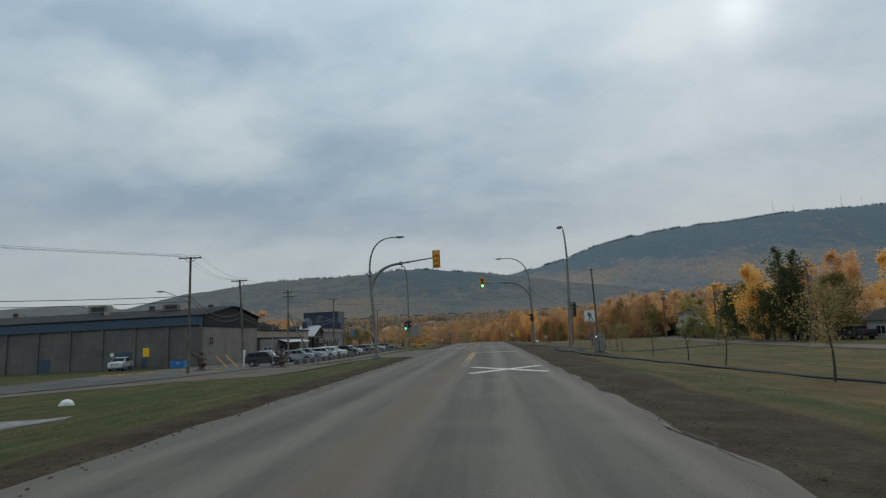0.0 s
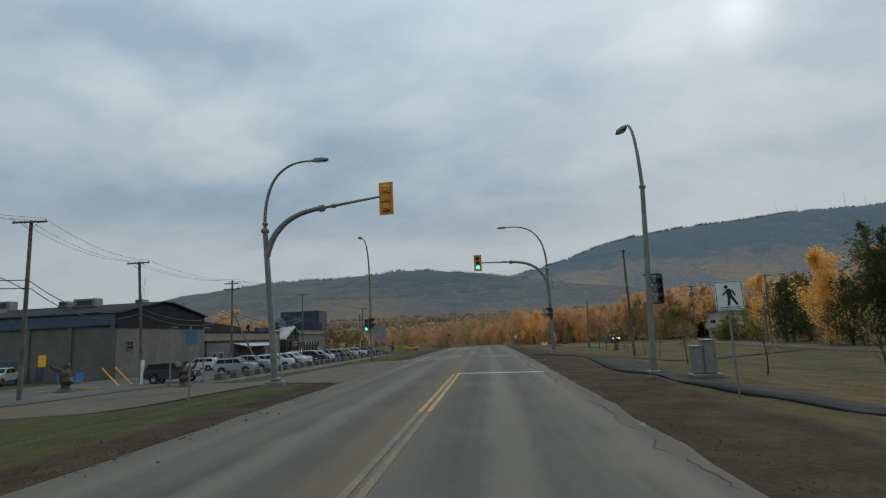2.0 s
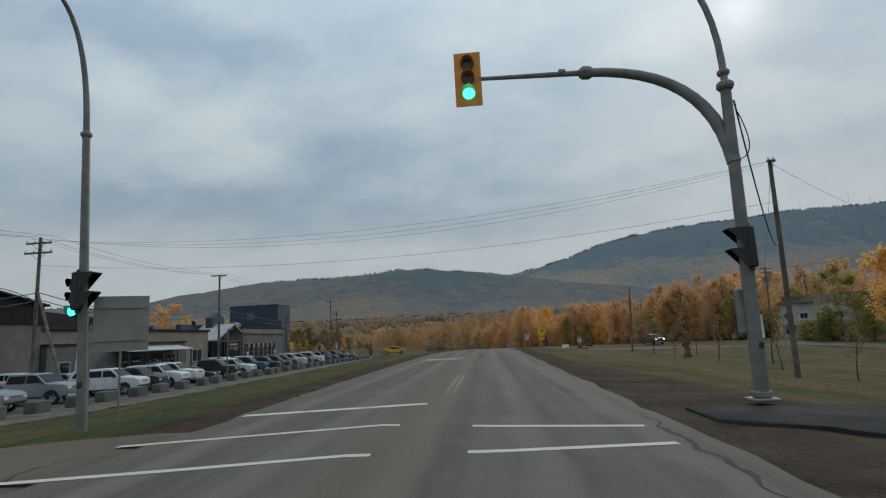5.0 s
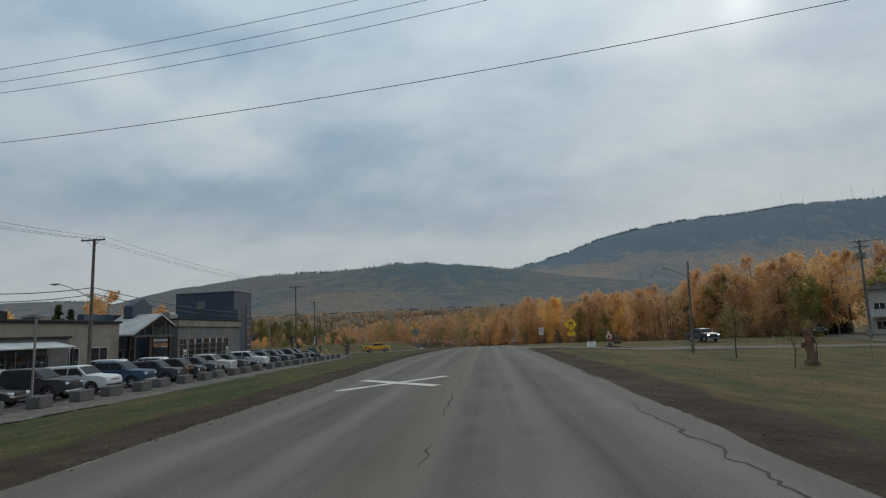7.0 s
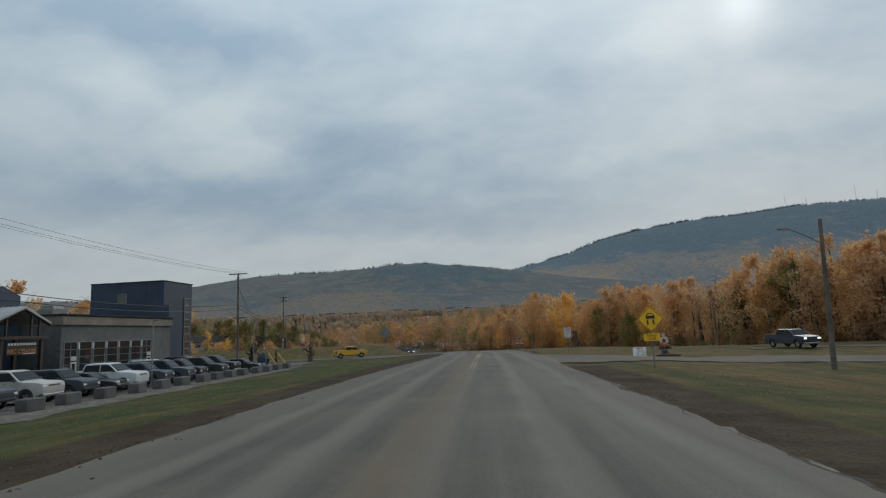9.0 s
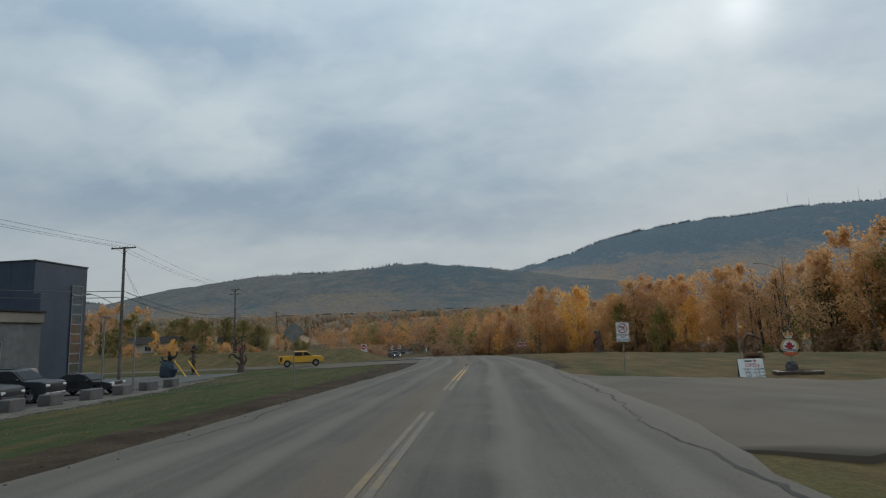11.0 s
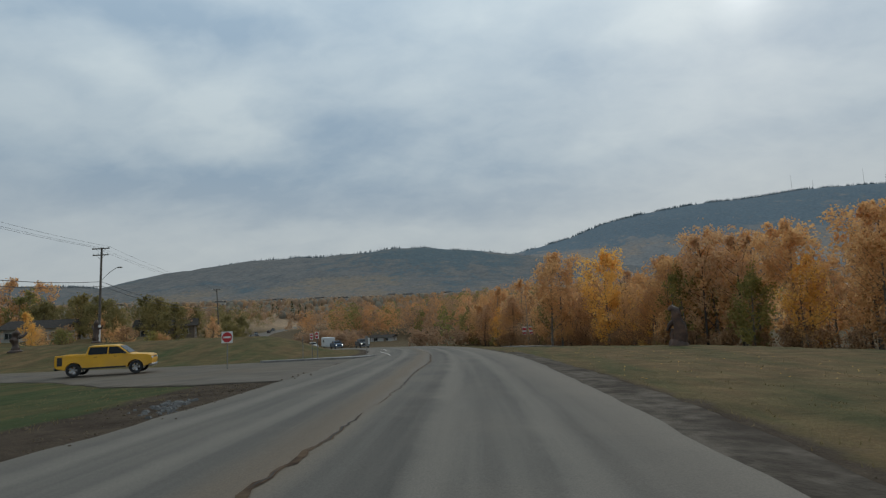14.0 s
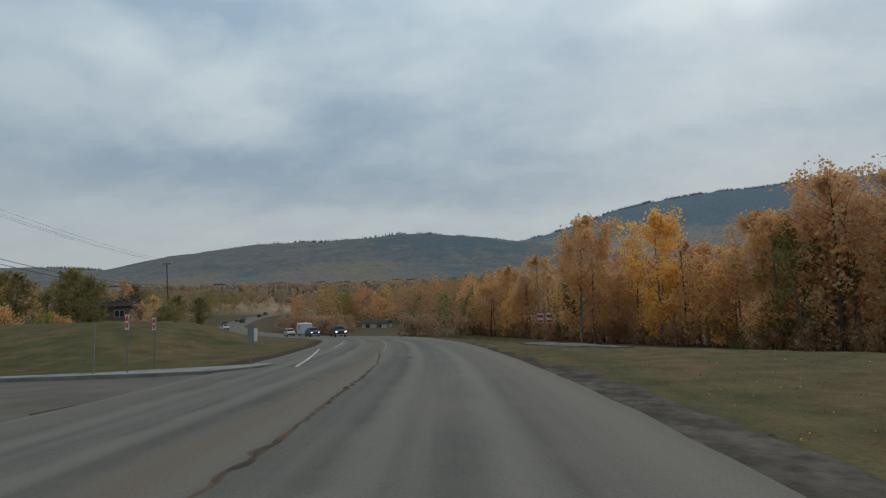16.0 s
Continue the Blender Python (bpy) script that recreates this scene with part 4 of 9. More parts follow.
CRACKS = [([(2.72, 41), (2.72, 47.4), (2.73, 49.7), (2.45, 53.0), (2.45, 56.5), (2.5, 57.3), (2.91, 59.4), (2.92, 60.6), (2.66, 62.0), (2.53, 64.2), (2.74, 71.4)], 0.19, -0.6),
          ([(-5.91, 54.4), (-5.69, 57.2), (-5.75, 58.5), (-6.25, 61.1), (-6.53, 63.5), (-6.93, 66.5), (-7.2, 70)], 0.13, -0.6),
          ([(2.28, 88), (2.28, 94.2), (2.36, 97.3)], 0.13, -0.5), ([(2.9, 96.5), (3.0, 100.1), (2.87, 105.2), (2.91, 110), (2.84, 119.5), (2.88, 121.5), (2.91, 124.3), (2.84, 129.2), (2.6, 137), (2.45, 145.9)], 0.19, -0.5),
          ([(2.5, 145.5), (2.7, 148.6), (2.88, 149.9), (2.81, 151.3), (2.85, 154.3), (2.73, 158.6), (2.72, 161.2), (2.84, 162.8), (3.0, 165.1), (2.9, 168.2), (2.6, 173)], 0.22, -0.7),
          ([(-7.5, 112), (-7.5, 118.8), (-7.3, 121.9), (-7.5, 125.7), (-7.5, 130.1), (-7.3, 138)], 0.15, -0.5), ([(-6.46, 143), (-6.46, 147.1), (-6.44, 148.3), (-6.63, 150.3), (-7.1, 153.6)], 0.10, -0.5),
          ([(-6.6, 76), (-6.8, 88), (-6.9, 100), (-6.9, 111)], 0.10, -0.2), ([(-5.9, 14), (-5.8, 24), (-6.0, 34), (-5.9, 46)], 0.10, -0.2), ([(3.3, 6), (3.2, 16), (3.1, 26), (2.8, 40)], 0.10, -0.2),
          ([(1.9, 126), (1.95, 131), (2.0, 136)], 0.06, -0.3), ([(-6.3, 150), (-3, 150.6), (1, 150.2), (2.6, 150.6)], 0.03, -0.12), ([(-5.2, 22), (-2, 22.6), (0.2, 22.2)], 0.035, -0.12),
          ([(-5.6, 86), (-2, 86.5), (1.8, 86.2)], 0.04, -0.12), ([(-4.6, 61.7), (-3.07, 61.6), (-1.67, 61.4), (-0.08, 63.4)], 0.03, -0.3), ([(-6.4, 96), (-4, 96.3), (-2, 96.2)], 0.03, -0.12),
          ([(-1.45, 86), (-1.5, 92), (-1.6, 99), (-1.7, 112)], 0.05, 0.0), ([(-1.9, 128), (-2.0, 136)], 0.04, -0.12), ([(-6.9, 170), (-4.6, 170.4), (-2.6, 170.2)], 0.025, -0.12)]


def worn_z(x, y):
    """Height of the asphalt, on the road or on the side paving."""
    return surface_z(x, y) if left_edge(y) + 0.35 < x < right_edge(y) - 0.1 else max(surface_z(x, y), paving_z(x, y) + 0.004)


def jagged(name, pts, w, seed, mat, label, gap=-0.12, lift=0.004, calm=1.0):
    """A ragged line over the asphalt, broken where it fades out."""
    rq = random.Random(int(seed * 10))
    p = [(x + rq.uniform(-0.045, 0.045), y + rq.uniform(-0.03, 0.03)) for x, y in wander(wander(pts, 0.14 * calm, seed, 0.45), 0.16 * calm, seed + 40.0, 0.16)]
    run = []
    for k, q in enumerate(p + [None]):
        if q is not None and noise.noise((q[0] * 0.6, q[1] * 0.6, seed)) > gap:
            run.append(q)
            continue
        if len(run) > 4:
            m = len(run)
            ws = [max(0.006, w * (0.35 + 1.3 * abs(noise.noise((a * 3.1, b * 3.1, seed)))) * min(1.0, 0.15 + 2.5 * min(c, m - 1 - c) / m)) for c, (a, b) in enumerate(run)]
            ribbon(name, run, ws, mat, road, lift, zf=worn_z, label=label)
        run = []


for i, (pts, w, gap) in enumerate(CRACKS):
    jagged("crack", pts, w * 0.62, i * 3.1, CRACK, "dark crack in the asphalt", gap, calm=0.3 if i == 16 else 1.0)
# crumbled pale rim of the asphalt beyond the edge cracks
for i, (a, b, edge, o) in enumerate(((6, 46, right_edge, -0.3), (90, 138, right_edge, -0.22), (6, 45, left_edge, 0.3), (76, 140, left_edge, 0.25))):
    jagged("broken_rim", [(edge(y) + o, y) for y in range(a, b, 4)], 0.15, 31.0 + i * 2.3, RIM, "pale crumbled asphalt rim", 0.02, 0.003, 0.6)
# the long seam in the bend, packed with earth
JOINT = [(-2.35, 172), (-2.45, 178), (-2.52, 184), (-2.6, 188.1), (-2.78, 190.5), (-3.03, 193.4), (-3.13, 197.0), (-3.3, 202.0), (-3.62, 205.2), (-3.95, 208.2), (-4.3, 211.5), (-5.0, 216.9), (-6.07, 222.4), (-7.6, 229.5)]
jagged("seam", JOINT, 0.17, 71.0, SEAM, "earth filled seam in the asphalt", -0.45, 0.003, 0.35)
jagged("seam", JOINT, 0.055, 71.0, CRACK, "dark crack in the seam", -0.15, 0.006, 0.35)
# raised concrete island in the mouth of the side street
ISLAND = [(-9.85, 218.6), (-9.75, 217.4), (-10.8, 215.4), (-12.5, 214.2), (-15.3, 213.7), (-18.0, 213.5), (-18.6, 214.4), (-15.5, 214.9), (-13.6, 215.9), (-12.0, 216.8), (-10.9, 218.4)]
isl = Shape()
n_i = len(ISLAND)
isl.add([(x, y, paving_z(x, y) - 0.1) for x, y in ISLAND] + [(x, y, paving_z(x, y) + 0.14) for x, y in ISLAND], [tuple(range(2 * n_i - 1, n_i - 1, -1))] + [(i, n_i + i, n_i + (i + 1) % n_i, (i + 1) % n_i) for i in range(n_i)])
tagged(piece("traffic_island", isl, CONCRETE), "low concrete kerb island in the street mouth", "traffic island", kind="structure")


# ---- signals and lamps ----
def arc(p0, p1, p2, n=10):
    """A smooth curve from p0 to p2 that bends at p1."""
    p0, p1, p2 = Vector(p0), Vector(p1), Vector(p2)
    return [p0 * (1 - t) ** 2 + p1 * 2 * t * (1 - t) + p2 * t * t for t in [i / n for i in range(n + 1)]]


def ring(sh, p, r, h):
    sh.tube([(p[0], p[1], p[2] - h), (p[0], p[1], p[2] - h * 0.4), (p[0], p[1], p[2] + h * 0.4), (p[0], p[1], p[2] + h)], [r * 0.8, r, r, r * 0.7], 10)


def lens(parent, c, r, face, mat, name, visor):
    s = Shape().tube([(c[0], c[1], c[2]), (c[0], c[1] + face * 0.02, c[2])], [r, r * 0.96], 16)
    ob = piece(name, s, mat, parent)
    v, f = [], []
    n = 12
    for i in range(n + 1):
        a = math.radians(-20 + 220 * i / n)
        for rr in (r * 1.08, r * 1.16):
            v += [(c[0] + rr * math.cos(a), c[1], c[2] + rr * math.sin(a)), (c[0] + rr * math.cos(a), c[1] + face * 0.2 * (0.35 + 0.65 * max(0, math.sin(a))), c[2] + rr * math.sin(a))]
    for i in range(n):
        o = i * 4
        f += [(o, o + 1, o + 5, o + 4), (o + 2, o + 6, o + 7, o + 3), (o + 1, o + 3, o + 7, o + 5)]
    piece("visor", Shape().add(v, f), visor, ob)
    return ob


def signal_head(parent, c, face, housing, w, h, plate=True, on=True, turn=0.0):
    """A three-lamp head; face is -1 when its lenses look back along the road."""
    m = pose(c[0], c[1], c[2], 0, 0, turn)
    s = Shape()
    if plate:
        s.box((0, -face * 0.02, 0), (w, 0.02, h), 0, 0.008)
    unit = h * 0.27 if plate else h / 3.1
    units = []
    for k in (-1, 0, 1):
        u = s if (k == 0 and not plate) else Shape()
        u.box((0, -face * 0.10, k * unit), (unit * 0.92, 0.16, unit * 0.96), 0, 0.05)
        u.box((0, -face * 0.19, k * unit), (unit * 0.6, 0.05, unit * 0.55), 0, 0.02)
        if u is not s:
            units.append(u)
    head = piece("signal_head", s, housing, parent, "traffic signal head", m=m)
    for u in units:
        piece("lamp_housing", u, housing, head)
    r = unit * (0.40 if plate else 0.35)
    for k, nm in ((1, "red_lens"), (0, "amber_lens"), (-1, "green_lens")):
        lens(head, (0, face * 0.0 + face * 0.004, k * unit), r, face, GREEN_LAMP if (k == -1 and on) else DEAD_LENS, nm, housing if plate else BLACK)
    return head


def luminaire(parent, p, d):
    """A flat cobra-head lamp at p, pointing along d."""
    d = Vector(d).normalized()
    side = Vector((-d.y, d.x, 0))
    p = Vector(p)
    v, f = [], []
    for t, w, h0, h1 in ((-0.05, 0.05, -0.04, 0.05), (0.2, 0.13, -0.06, 0.09), (0.55, 0.17, -0.06, 0.07), (0.8, 0.08, -0.03, 0.02)):
        for sx, hz in ((-1, h0), (1, h0), (0.75, h1), (-0.75, h1)):
            v.append(p + d * t + side * (w * sx) + Vector((0, 0, hz)))
    for i in range(3):
        for k in range(4):
            q = (k + 1) % 4
            f.append((i * 4 + k, i * 4 + q, (i + 1) * 4 + q, (i + 1) * 4 + k))
    f += [(3, 2, 1, 0), (12, 13, 14, 15)]
    ob = piece("luminaire", Shape().add(v, f), GALV, parent, "flat grey lamp housing", smooth=False)
    piece("lamp_lens", Shape().box(p + d * 0.35 + Vector((0, 0, -0.075)), (0.3, 0.2, 0.03), math.degrees(math.atan2(d.y, d.x)), 0.01), SIGN_WHITE, ob)
    return ob


def signal_mast(base, lean, top, side, arm, head_face, label, lum, head_h=1.42, head_dz=0.0, rot=0.0, bulge=0.35):
    """A tapered pole with a curved signal arm and a lamp arm over the road; side is +1 when the arms reach towards +x."""
    x, y, z = base
    r = root("signal_mast", pose(x, y, z, 0, 0, rot), label, "traffic signal")
    tx, ty = lean
    piece("pole", Shape().tube([(0, 0, 0), (tx * 0.5, ty * 0.5, top * 0.5), (tx, ty, top)], [0.165, 0.14, 0.115], 12), GALV, r, smooth=True)
    piece("base_plate", Shape().box((0, 0, 0.03), (0.55, 0.55, 0.06), 0, 0.02).box((0, 0, 0.14), (0.36, 0.36, 0.2), 0, 0.06), GALV, r)
    cap = Shape()
    ring(cap, (tx, ty, top), 0.19, 0.10)
    ring(cap, (tx, ty, top + 0.32), 0.14, 0.07)
    piece("collar", cap, GALV, r)
    piece("lamp_arm", Shape().tube(arc((tx, ty, top), (tx - side * 0.14, ty, top + lum[1] * 1.08), (tx + side * lum[0], ty, top + lum[1]), 14), [0.085 - 0.003 * i for i in range(15)], 8), GALV, r, smooth=True)
    luminaire(r, (tx + side * lum[0], ty, top + lum[1]), (side, 0, 0))
    z0, x1, z1, x2, z2 = arm
    fx = tx * z0 / top
    piece("signal_arm", Shape().tube(arc((fx, ty * z0 / top, z0), (fx + side * bulge, 0, z1 - 0.1), (x1, 0, z1), 12), [0.155 - 0.004 * i for i in range(13)], 10).tube([(x1, 0, z1), (x2, 0, z2)], [0.075, 0.05], 8), GALV, r, smooth=True)
    j = Shape()
    j2 = Shape()
    j.tube([(x1 - side * 0.16, 0, z1 - 0.01), (x1 - side * 0.08, 0, z1 - 0.01), (x1 + side * 0.08, 0, z1), (x1 + side * 0.16, 0, z1)], [0.11, 0.17, 0.17, 0.1], 8)
    j2.tube([(x1 + side * 0.5, 0, z1 + 0.04), (x1 + side * 0.66, 0, z1 + 0.06)], 0.10, 8)
    piece("arm_joint", j, GALV, r)
    piece("arm_joint", j2, GALV, r)
    signal_head(r, (x2 + side * 0.24, -0.05, z2 + head_dz), head_face, YELLOW_HEAD, 0.66, head_h, True, head_face < 0)
    return r


sig_l = signal_mast((-9.25, 49.75, 0.02), (-0.38, -0.25), 6.95, 1, (5.75, 2.35, 7.84, 5.25, 8.12), 1, "grey steel mast with curved arm and yellow signal head back", (2.4, 3.14), 1.52, -0.14, -6.0)
piece("footing", Shape().tube([(0, 0, -0.3), (0, 0, 0.0), (0, 0, 0.06)], [0.46, 0.44, 0.40], 14), CONCRETE, sig_l, "round concrete footing")
sig_r = signal_mast((5.78, 72.9, -0.15), (-0.1, -0.5), 7.1, -1, (5.3, -3.1, 7.95, -5.75, 8.03), -1, "grey steel mast with curved arm and yellow signal showing green", (3.25, 3.82), bulge=0.12)


def walk_signal(parent, c, face):
    """A black two-lamp walk signal with long hoods; face is the way it looks along x."""
    x, y, z = c
    h = piece("walk_signal", Shape().box((x, y, z), (0.16, 0.32, 0.92), 0, 0.03), BLACK, parent, "black walk signal with long hoods")
    for q in (0.23, -0.23):
        x0, zt = x + face * 0.08, z + q + 0.2
        side = [(x0, zt), (x0 + face * 0.40, zt - 0.02), (x0 + face * 0.06, zt - 0.40), (x0, zt - 0.40)]
        hood = Shape()
        for e in (-0.15, 0.14):
            hood.slab(side, y + e, y + e + 0.012)
        hood.slab([(x0, zt), (x0 + face * 0.40, zt - 0.02), (x0 + face * 0.40, zt), (x0, zt + 0.02)], y - 0.15, y + 0.152)
        piece("hood", hood, BLACK, h)
        piece("lens", Shape().box((x0 + face * 0.01, y, z + q), (0.02, 0.26, 0.30), 0, 0.01), DEAD_LENS, h)
    for q in (0.5, -0.5):
        piece("bracket", Shape().box((x * 0.5, y * 0.5, z + q), (abs(x) + 0.08, abs(y) + 0.08, 0.05)), DARK_STEEL, parent)


s = sig_r
walk_signal(s, (0.02, -0.34, 3.35), -1)
notice = piece("notice_plate", Shape().box((0.02, -0.2, 1.6), (0.24, 0.02, 0.5), 0, 0.005), SIGN_WHITE, s, "small white notice")
for k in range(4):
    piece("text_bar", Shape().box((0.0 + 0.02 * (k % 2), -0.213, 1.75 - 0.09 * k), (0.15 - 0.03 * (k % 3), 0.006, 0.035)), DARK_STEEL, notice)
piece("push_button", Shape().box((0.03, -0.2, 1.2), (0.12, 0.1, 0.16), 0, 0.02), DARK_STEEL, s)
piece("control_box", Shape().box((-0.22, -0.02, 1.95), (0.14, 0.2, 1.0), 0, 0.03), GALV, s, "grey steel box")
piece("cable", Shape().tube(arc((0.1, -0.4, 6.6), (0.55, -0.35, 5.5), (0.12, -0.3, 5.4), 8), 0.014, 5), WIRE, s)


def street_lamp(base, lean, top, lum, dirn, label, heads):
    x, y, z = base
    r = root("street_lamp", pose(x, y, z), label, "street lamp")
    tx, ty = lean
    piece("pole", Shape().tube([(0, 0, 0), (tx * 0.5, ty * 0.5, top * 0.5), (tx, ty, top)], [0.125, 0.105, 0.085], 12), GALV, r, smooth=True)
    piece("base_plate", Shape().box((0, 0, 0.03), (0.42, 0.42, 0.06), 0, 0.02), GALV, r)
    cap = Shape()
    ring(cap, (tx, ty, top), 0.13, 0.07)
    piece("collar", cap, GALV, r)
    d = Vector((*dirn, 0)).normalized()
    p2 = Vector((tx, ty, top + lum[1])) + d * lum[0]
    piece("lamp_arm", Shape().tube(arc((tx, ty, top), Vector((tx, ty, top + lum[1] * 1.05)) + d * 0.1, p2, 12), [0.075 - 0.0028 * i for i in range(13)], 8), GALV, r, smooth=True)
    luminaire(r, p2, d)
    for hx, hz, on, turn in heads:
        for q in (0.5, -0.5):
            piece("bracket", Shape().box((hx * 0.5, 0, hz + q), (abs(hx) + 0.12, 0.05, 0.05)), DARK_STEEL, r)
        signal_head(r, (hx, -0.03, hz), -1, BLACK, 0.34, 1.02, False, on, turn)
    return r


street_lamp((6.42, 46.3, 0.0), (0.25, -0.2), 6.95, (0.85, 2.75), (-0.2, 0.98), "tall grey steel street lamp with a signal bracket", [])
near_lamp = bpy.data.objects["street_lamp"]
signal_head(near_lamp, (0.46, -0.02, 3.05), -1, GALV, 0.34, 1.04, False, False, 62)
piece("signal_backing", Shape().box((0.58, 0.06, 3.05), (0.06, 0.36, 1.1), 12, 0.02), BLACK, near_lamp, "black signal backing")
for q in (0.48, -0.48):
    piece("bracket", Shape().box((0.28, 0.02, 3.05 + q * 1.13), (0.6, 0.06, 0.06)), DARK_STEEL, near_lamp)
street_lamp((-9.85, 72.7, -0.32), (0.12, -0.5), 7.3, (1.6, 3.3), (-0.12, -0.99), "tall grey steel street lamp with signals showing green", [(-0.38, 3.3, True, 0)])
corner_lamp = bpy.data.objects["street_lamp.001"]
walk_signal(corner_lamp, (0.0, -0.34, 3.42), 1)
piece("notice_plate", Shape().box((0.0, -0.16, 1.75), (0.2, 0.02, 0.42), 0, 0.005), SIGN_WHITE, corner_lamp, "small white notice")
piece("push_button", Shape().box((0.03, -0.16, 1.2), (0.12, 0.1, 0.16), 0, 0.02), DARK_STEEL, corner_lamp)


# ---- utility poles ----
def utility_pole(x, y, top, arms, label, lamp=None, brace=None, trans=0, lean=(0.0, 0.0), guard=0, light=False, rot=0.0):
    z = ground_z(x, y) - 0.05
    h = top - z
    r = root("utility_pole", pose(x, y, z, 0, 0, rot), label, "utility pole", "roadside utility poles")
    piece("shaft", Shape().tube([(0, 0, 0), (lean[0] * 0.5, lean[1] * 0.5, h * 0.5), (lean[0], lean[1], h)], [0.17, 0.145, 0.115], 10), POLE_WOOD, r, smooth=True)
    if light:
        piece("pole_wrap", Shape().tube([(0, 0, 0.05), (0, 0, 2.4)], 0.178, 10), SIGN_WHITE, r, "pale painted lower pole")
    for k, (dz, w) in enumerate(arms):
        a = piece("crossarm", Shape().box((lean[0], lean[1] - 0.16, h - dz), (w, 0.11, 0.14), 0, 0.015), POLE_WOOD, r)
        n = 4 if w > 1.6 else 2
        for i in range(n):
            xx = lean[0] - w / 2 + 0.1 + (w - 0.2) * i / (n - 1)
            piece("insulator", Shape().tube([(xx, lean[1] - 0.16, h - dz + 0.07), (xx, lean[1] - 0.16, h - dz + 0.14), (xx, lean[1] - 0.16, h - dz + 0.24)], [0.03, 0.06, 0.035], 6), SIGN_WHITE, a)
        piece("strut", Shape().tube([(lean[0], lean[1] - 0.12, h - dz - 0.6), (lean[0] + w * 0.3, lean[1] - 0.16, h - dz)], 0.018, 5).tube([(lean[0], lean[1] - 0.12, h - dz - 0.6), (lean[0] - w * 0.3, lean[1] - 0.16, h - dz)], 0.018, 5), DARK_STEEL, a)
    if lamp:
        lz, dx, dy, rise = lamp
        lz -= 0.5
        rise += 0.5
        d = Vector((dx, dy, 0))
        p2 = Vector((dx, dy, lz + rise))
        piece("lamp_arm", Shape().tube(arc((lean[0] * lz / h, lean[1] * lz / h, lz), (dx * 0.6, dy * 0.6, lz + rise * 0.8), p2, 8), 0.035, 6), GALV, r, smooth=True)
        luminaire(r, p2, d)
    for k in range(trans):
        sx = lean[0] * 0.85 + (-0.38 if k % 2 else 0.38)
        t = piece("transformer", Shape().tube([(sx, 0, h - 2.6), (sx, 0, h - 2.55), (sx, 0, h - 1.65), (sx, 0, h - 1.6)], [0.2, 0.25, 0.25, 0.18], 12), GALV, r, "grey steel transformer can", smooth=True)
        piece("bushing", Shape().tube([(sx, 0, h - 1.6), (sx, 0, h - 1.4)], 0.04, 6), SIGN_WHITE, t)
    if brace:
        piece("brace_pole", Shape().tube([(0, 0, brace[2]), (brace[0], brace[1], 0.0)], [0.10, 0.14], 8), POLE_WOOD, r, "leaning wooden brace pole", smooth=True)
    for k in range(guard):
        gx, gy = (3.2 + k * 1.4, 6.6 + k * 0.2) if y > 100 else (-0.5 - 1.4 * k, -0.3)
        piece("guy_guard", Shape().tube([(gx, gy, -0.1), (gx - (1.3 if y > 100 else 1.8), gy - 0.3, 1.85)], 0.055, 8), SIGN_YELLOW, r, "yellow plastic guy wire guard")
        piece("guy_wire", Shape().tube([(gx * 0.62, gy * 0.62, 1.9), (0, 0, h * 0.86)], 0.012, 4), WIRE, r)
    return r


W_LABEL = "weathered wooden utility pole with a crossarm"
LINE = [(-33.2, 62.6, 11.8), (-33.8, 76.3, 10.5), (-36.1, 101, 11.2), (-36.3, 131.3, 11.4), (-36.9, 185.6, 11.15), (-50.4, 238.2, 11.5), (-66.9, 302.4, 9.9)]
utility_pole(*LINE[0], [(0.15, 2.5)], "weathered wooden utility pole with a street lamp arm", lamp=(8.4, -2.6, -0.6, 0.9), rot=8)
utility_pole(-33.05, 76.3, 10.5, [(0.15, 2.3)], "wooden utility pole with yellow guy wire guards at its foot", guard=2, light=True, lean=(-0.7, 0.0))
utility_pole(*LINE[2], [(0.5, 2.2), (1.3, 2.4)], "wooden utility pole with two crossarms and a leaning brace", lamp=(8.2, -2.8, -0.5, 0.7), brace=(5.6, -3.2, 8.6))
utility_pole(*LINE[3], [(0.15, 2.3)], "weathered wooden utility pole with a street lamp arm", lamp=(8.3, -2.7, -0.6, 0.9))
utility_pole(*LINE[4], [(0.15, 2.6)], "weathered wooden utility pole with a street lamp arm", lamp=(7.8, -2.8, -0.7, 1.1), guard=2)
utility_pole(*LINE[5], [(0.15, 2.4), (1.0, 2.2)], "tall wooden utility pole with two crossarms and a lamp arm", lamp=(8.6, 2.6, -0.5, 1.1), light=True)
utility_pole(*LINE[6], [(0.2, 2.3)], W_LABEL, lean=(-0.7, 0.0), lamp=(6.0, 3.0, 0.0, 0.8))
utility_pole(17.75, 94.6, 11.1, [(0.12, 0.5)], "bare leaning wooden utility pole on the grass", lean=(-0.4, -1.2))
utility_pole(48.9, 161.5, 10.8, [(0.2, 2.3), (0.9, 2.0)], "wooden utility pole carrying grey transformer cans", trans=2, lean=(0.4, 0.0))
utility_pole(47.5, 123.0, 9.4, [(0.2, 2.4)], "wooden utility pole carrying a grey transformer can", trans=1, lean=(0.4, 0.0))
utility_pole(49.3, 92.0, 9.6, [(0.2, 2.2)], W_LABEL, trans=1, lean=(0.5, 0.0))
utility_pole(21.55, 148.1, 7.8, [], "wooden pole with a curved street lamp arm", lamp=(8.9, -2.0, -0.6, 0.55), lean=(0.5, 0.0))


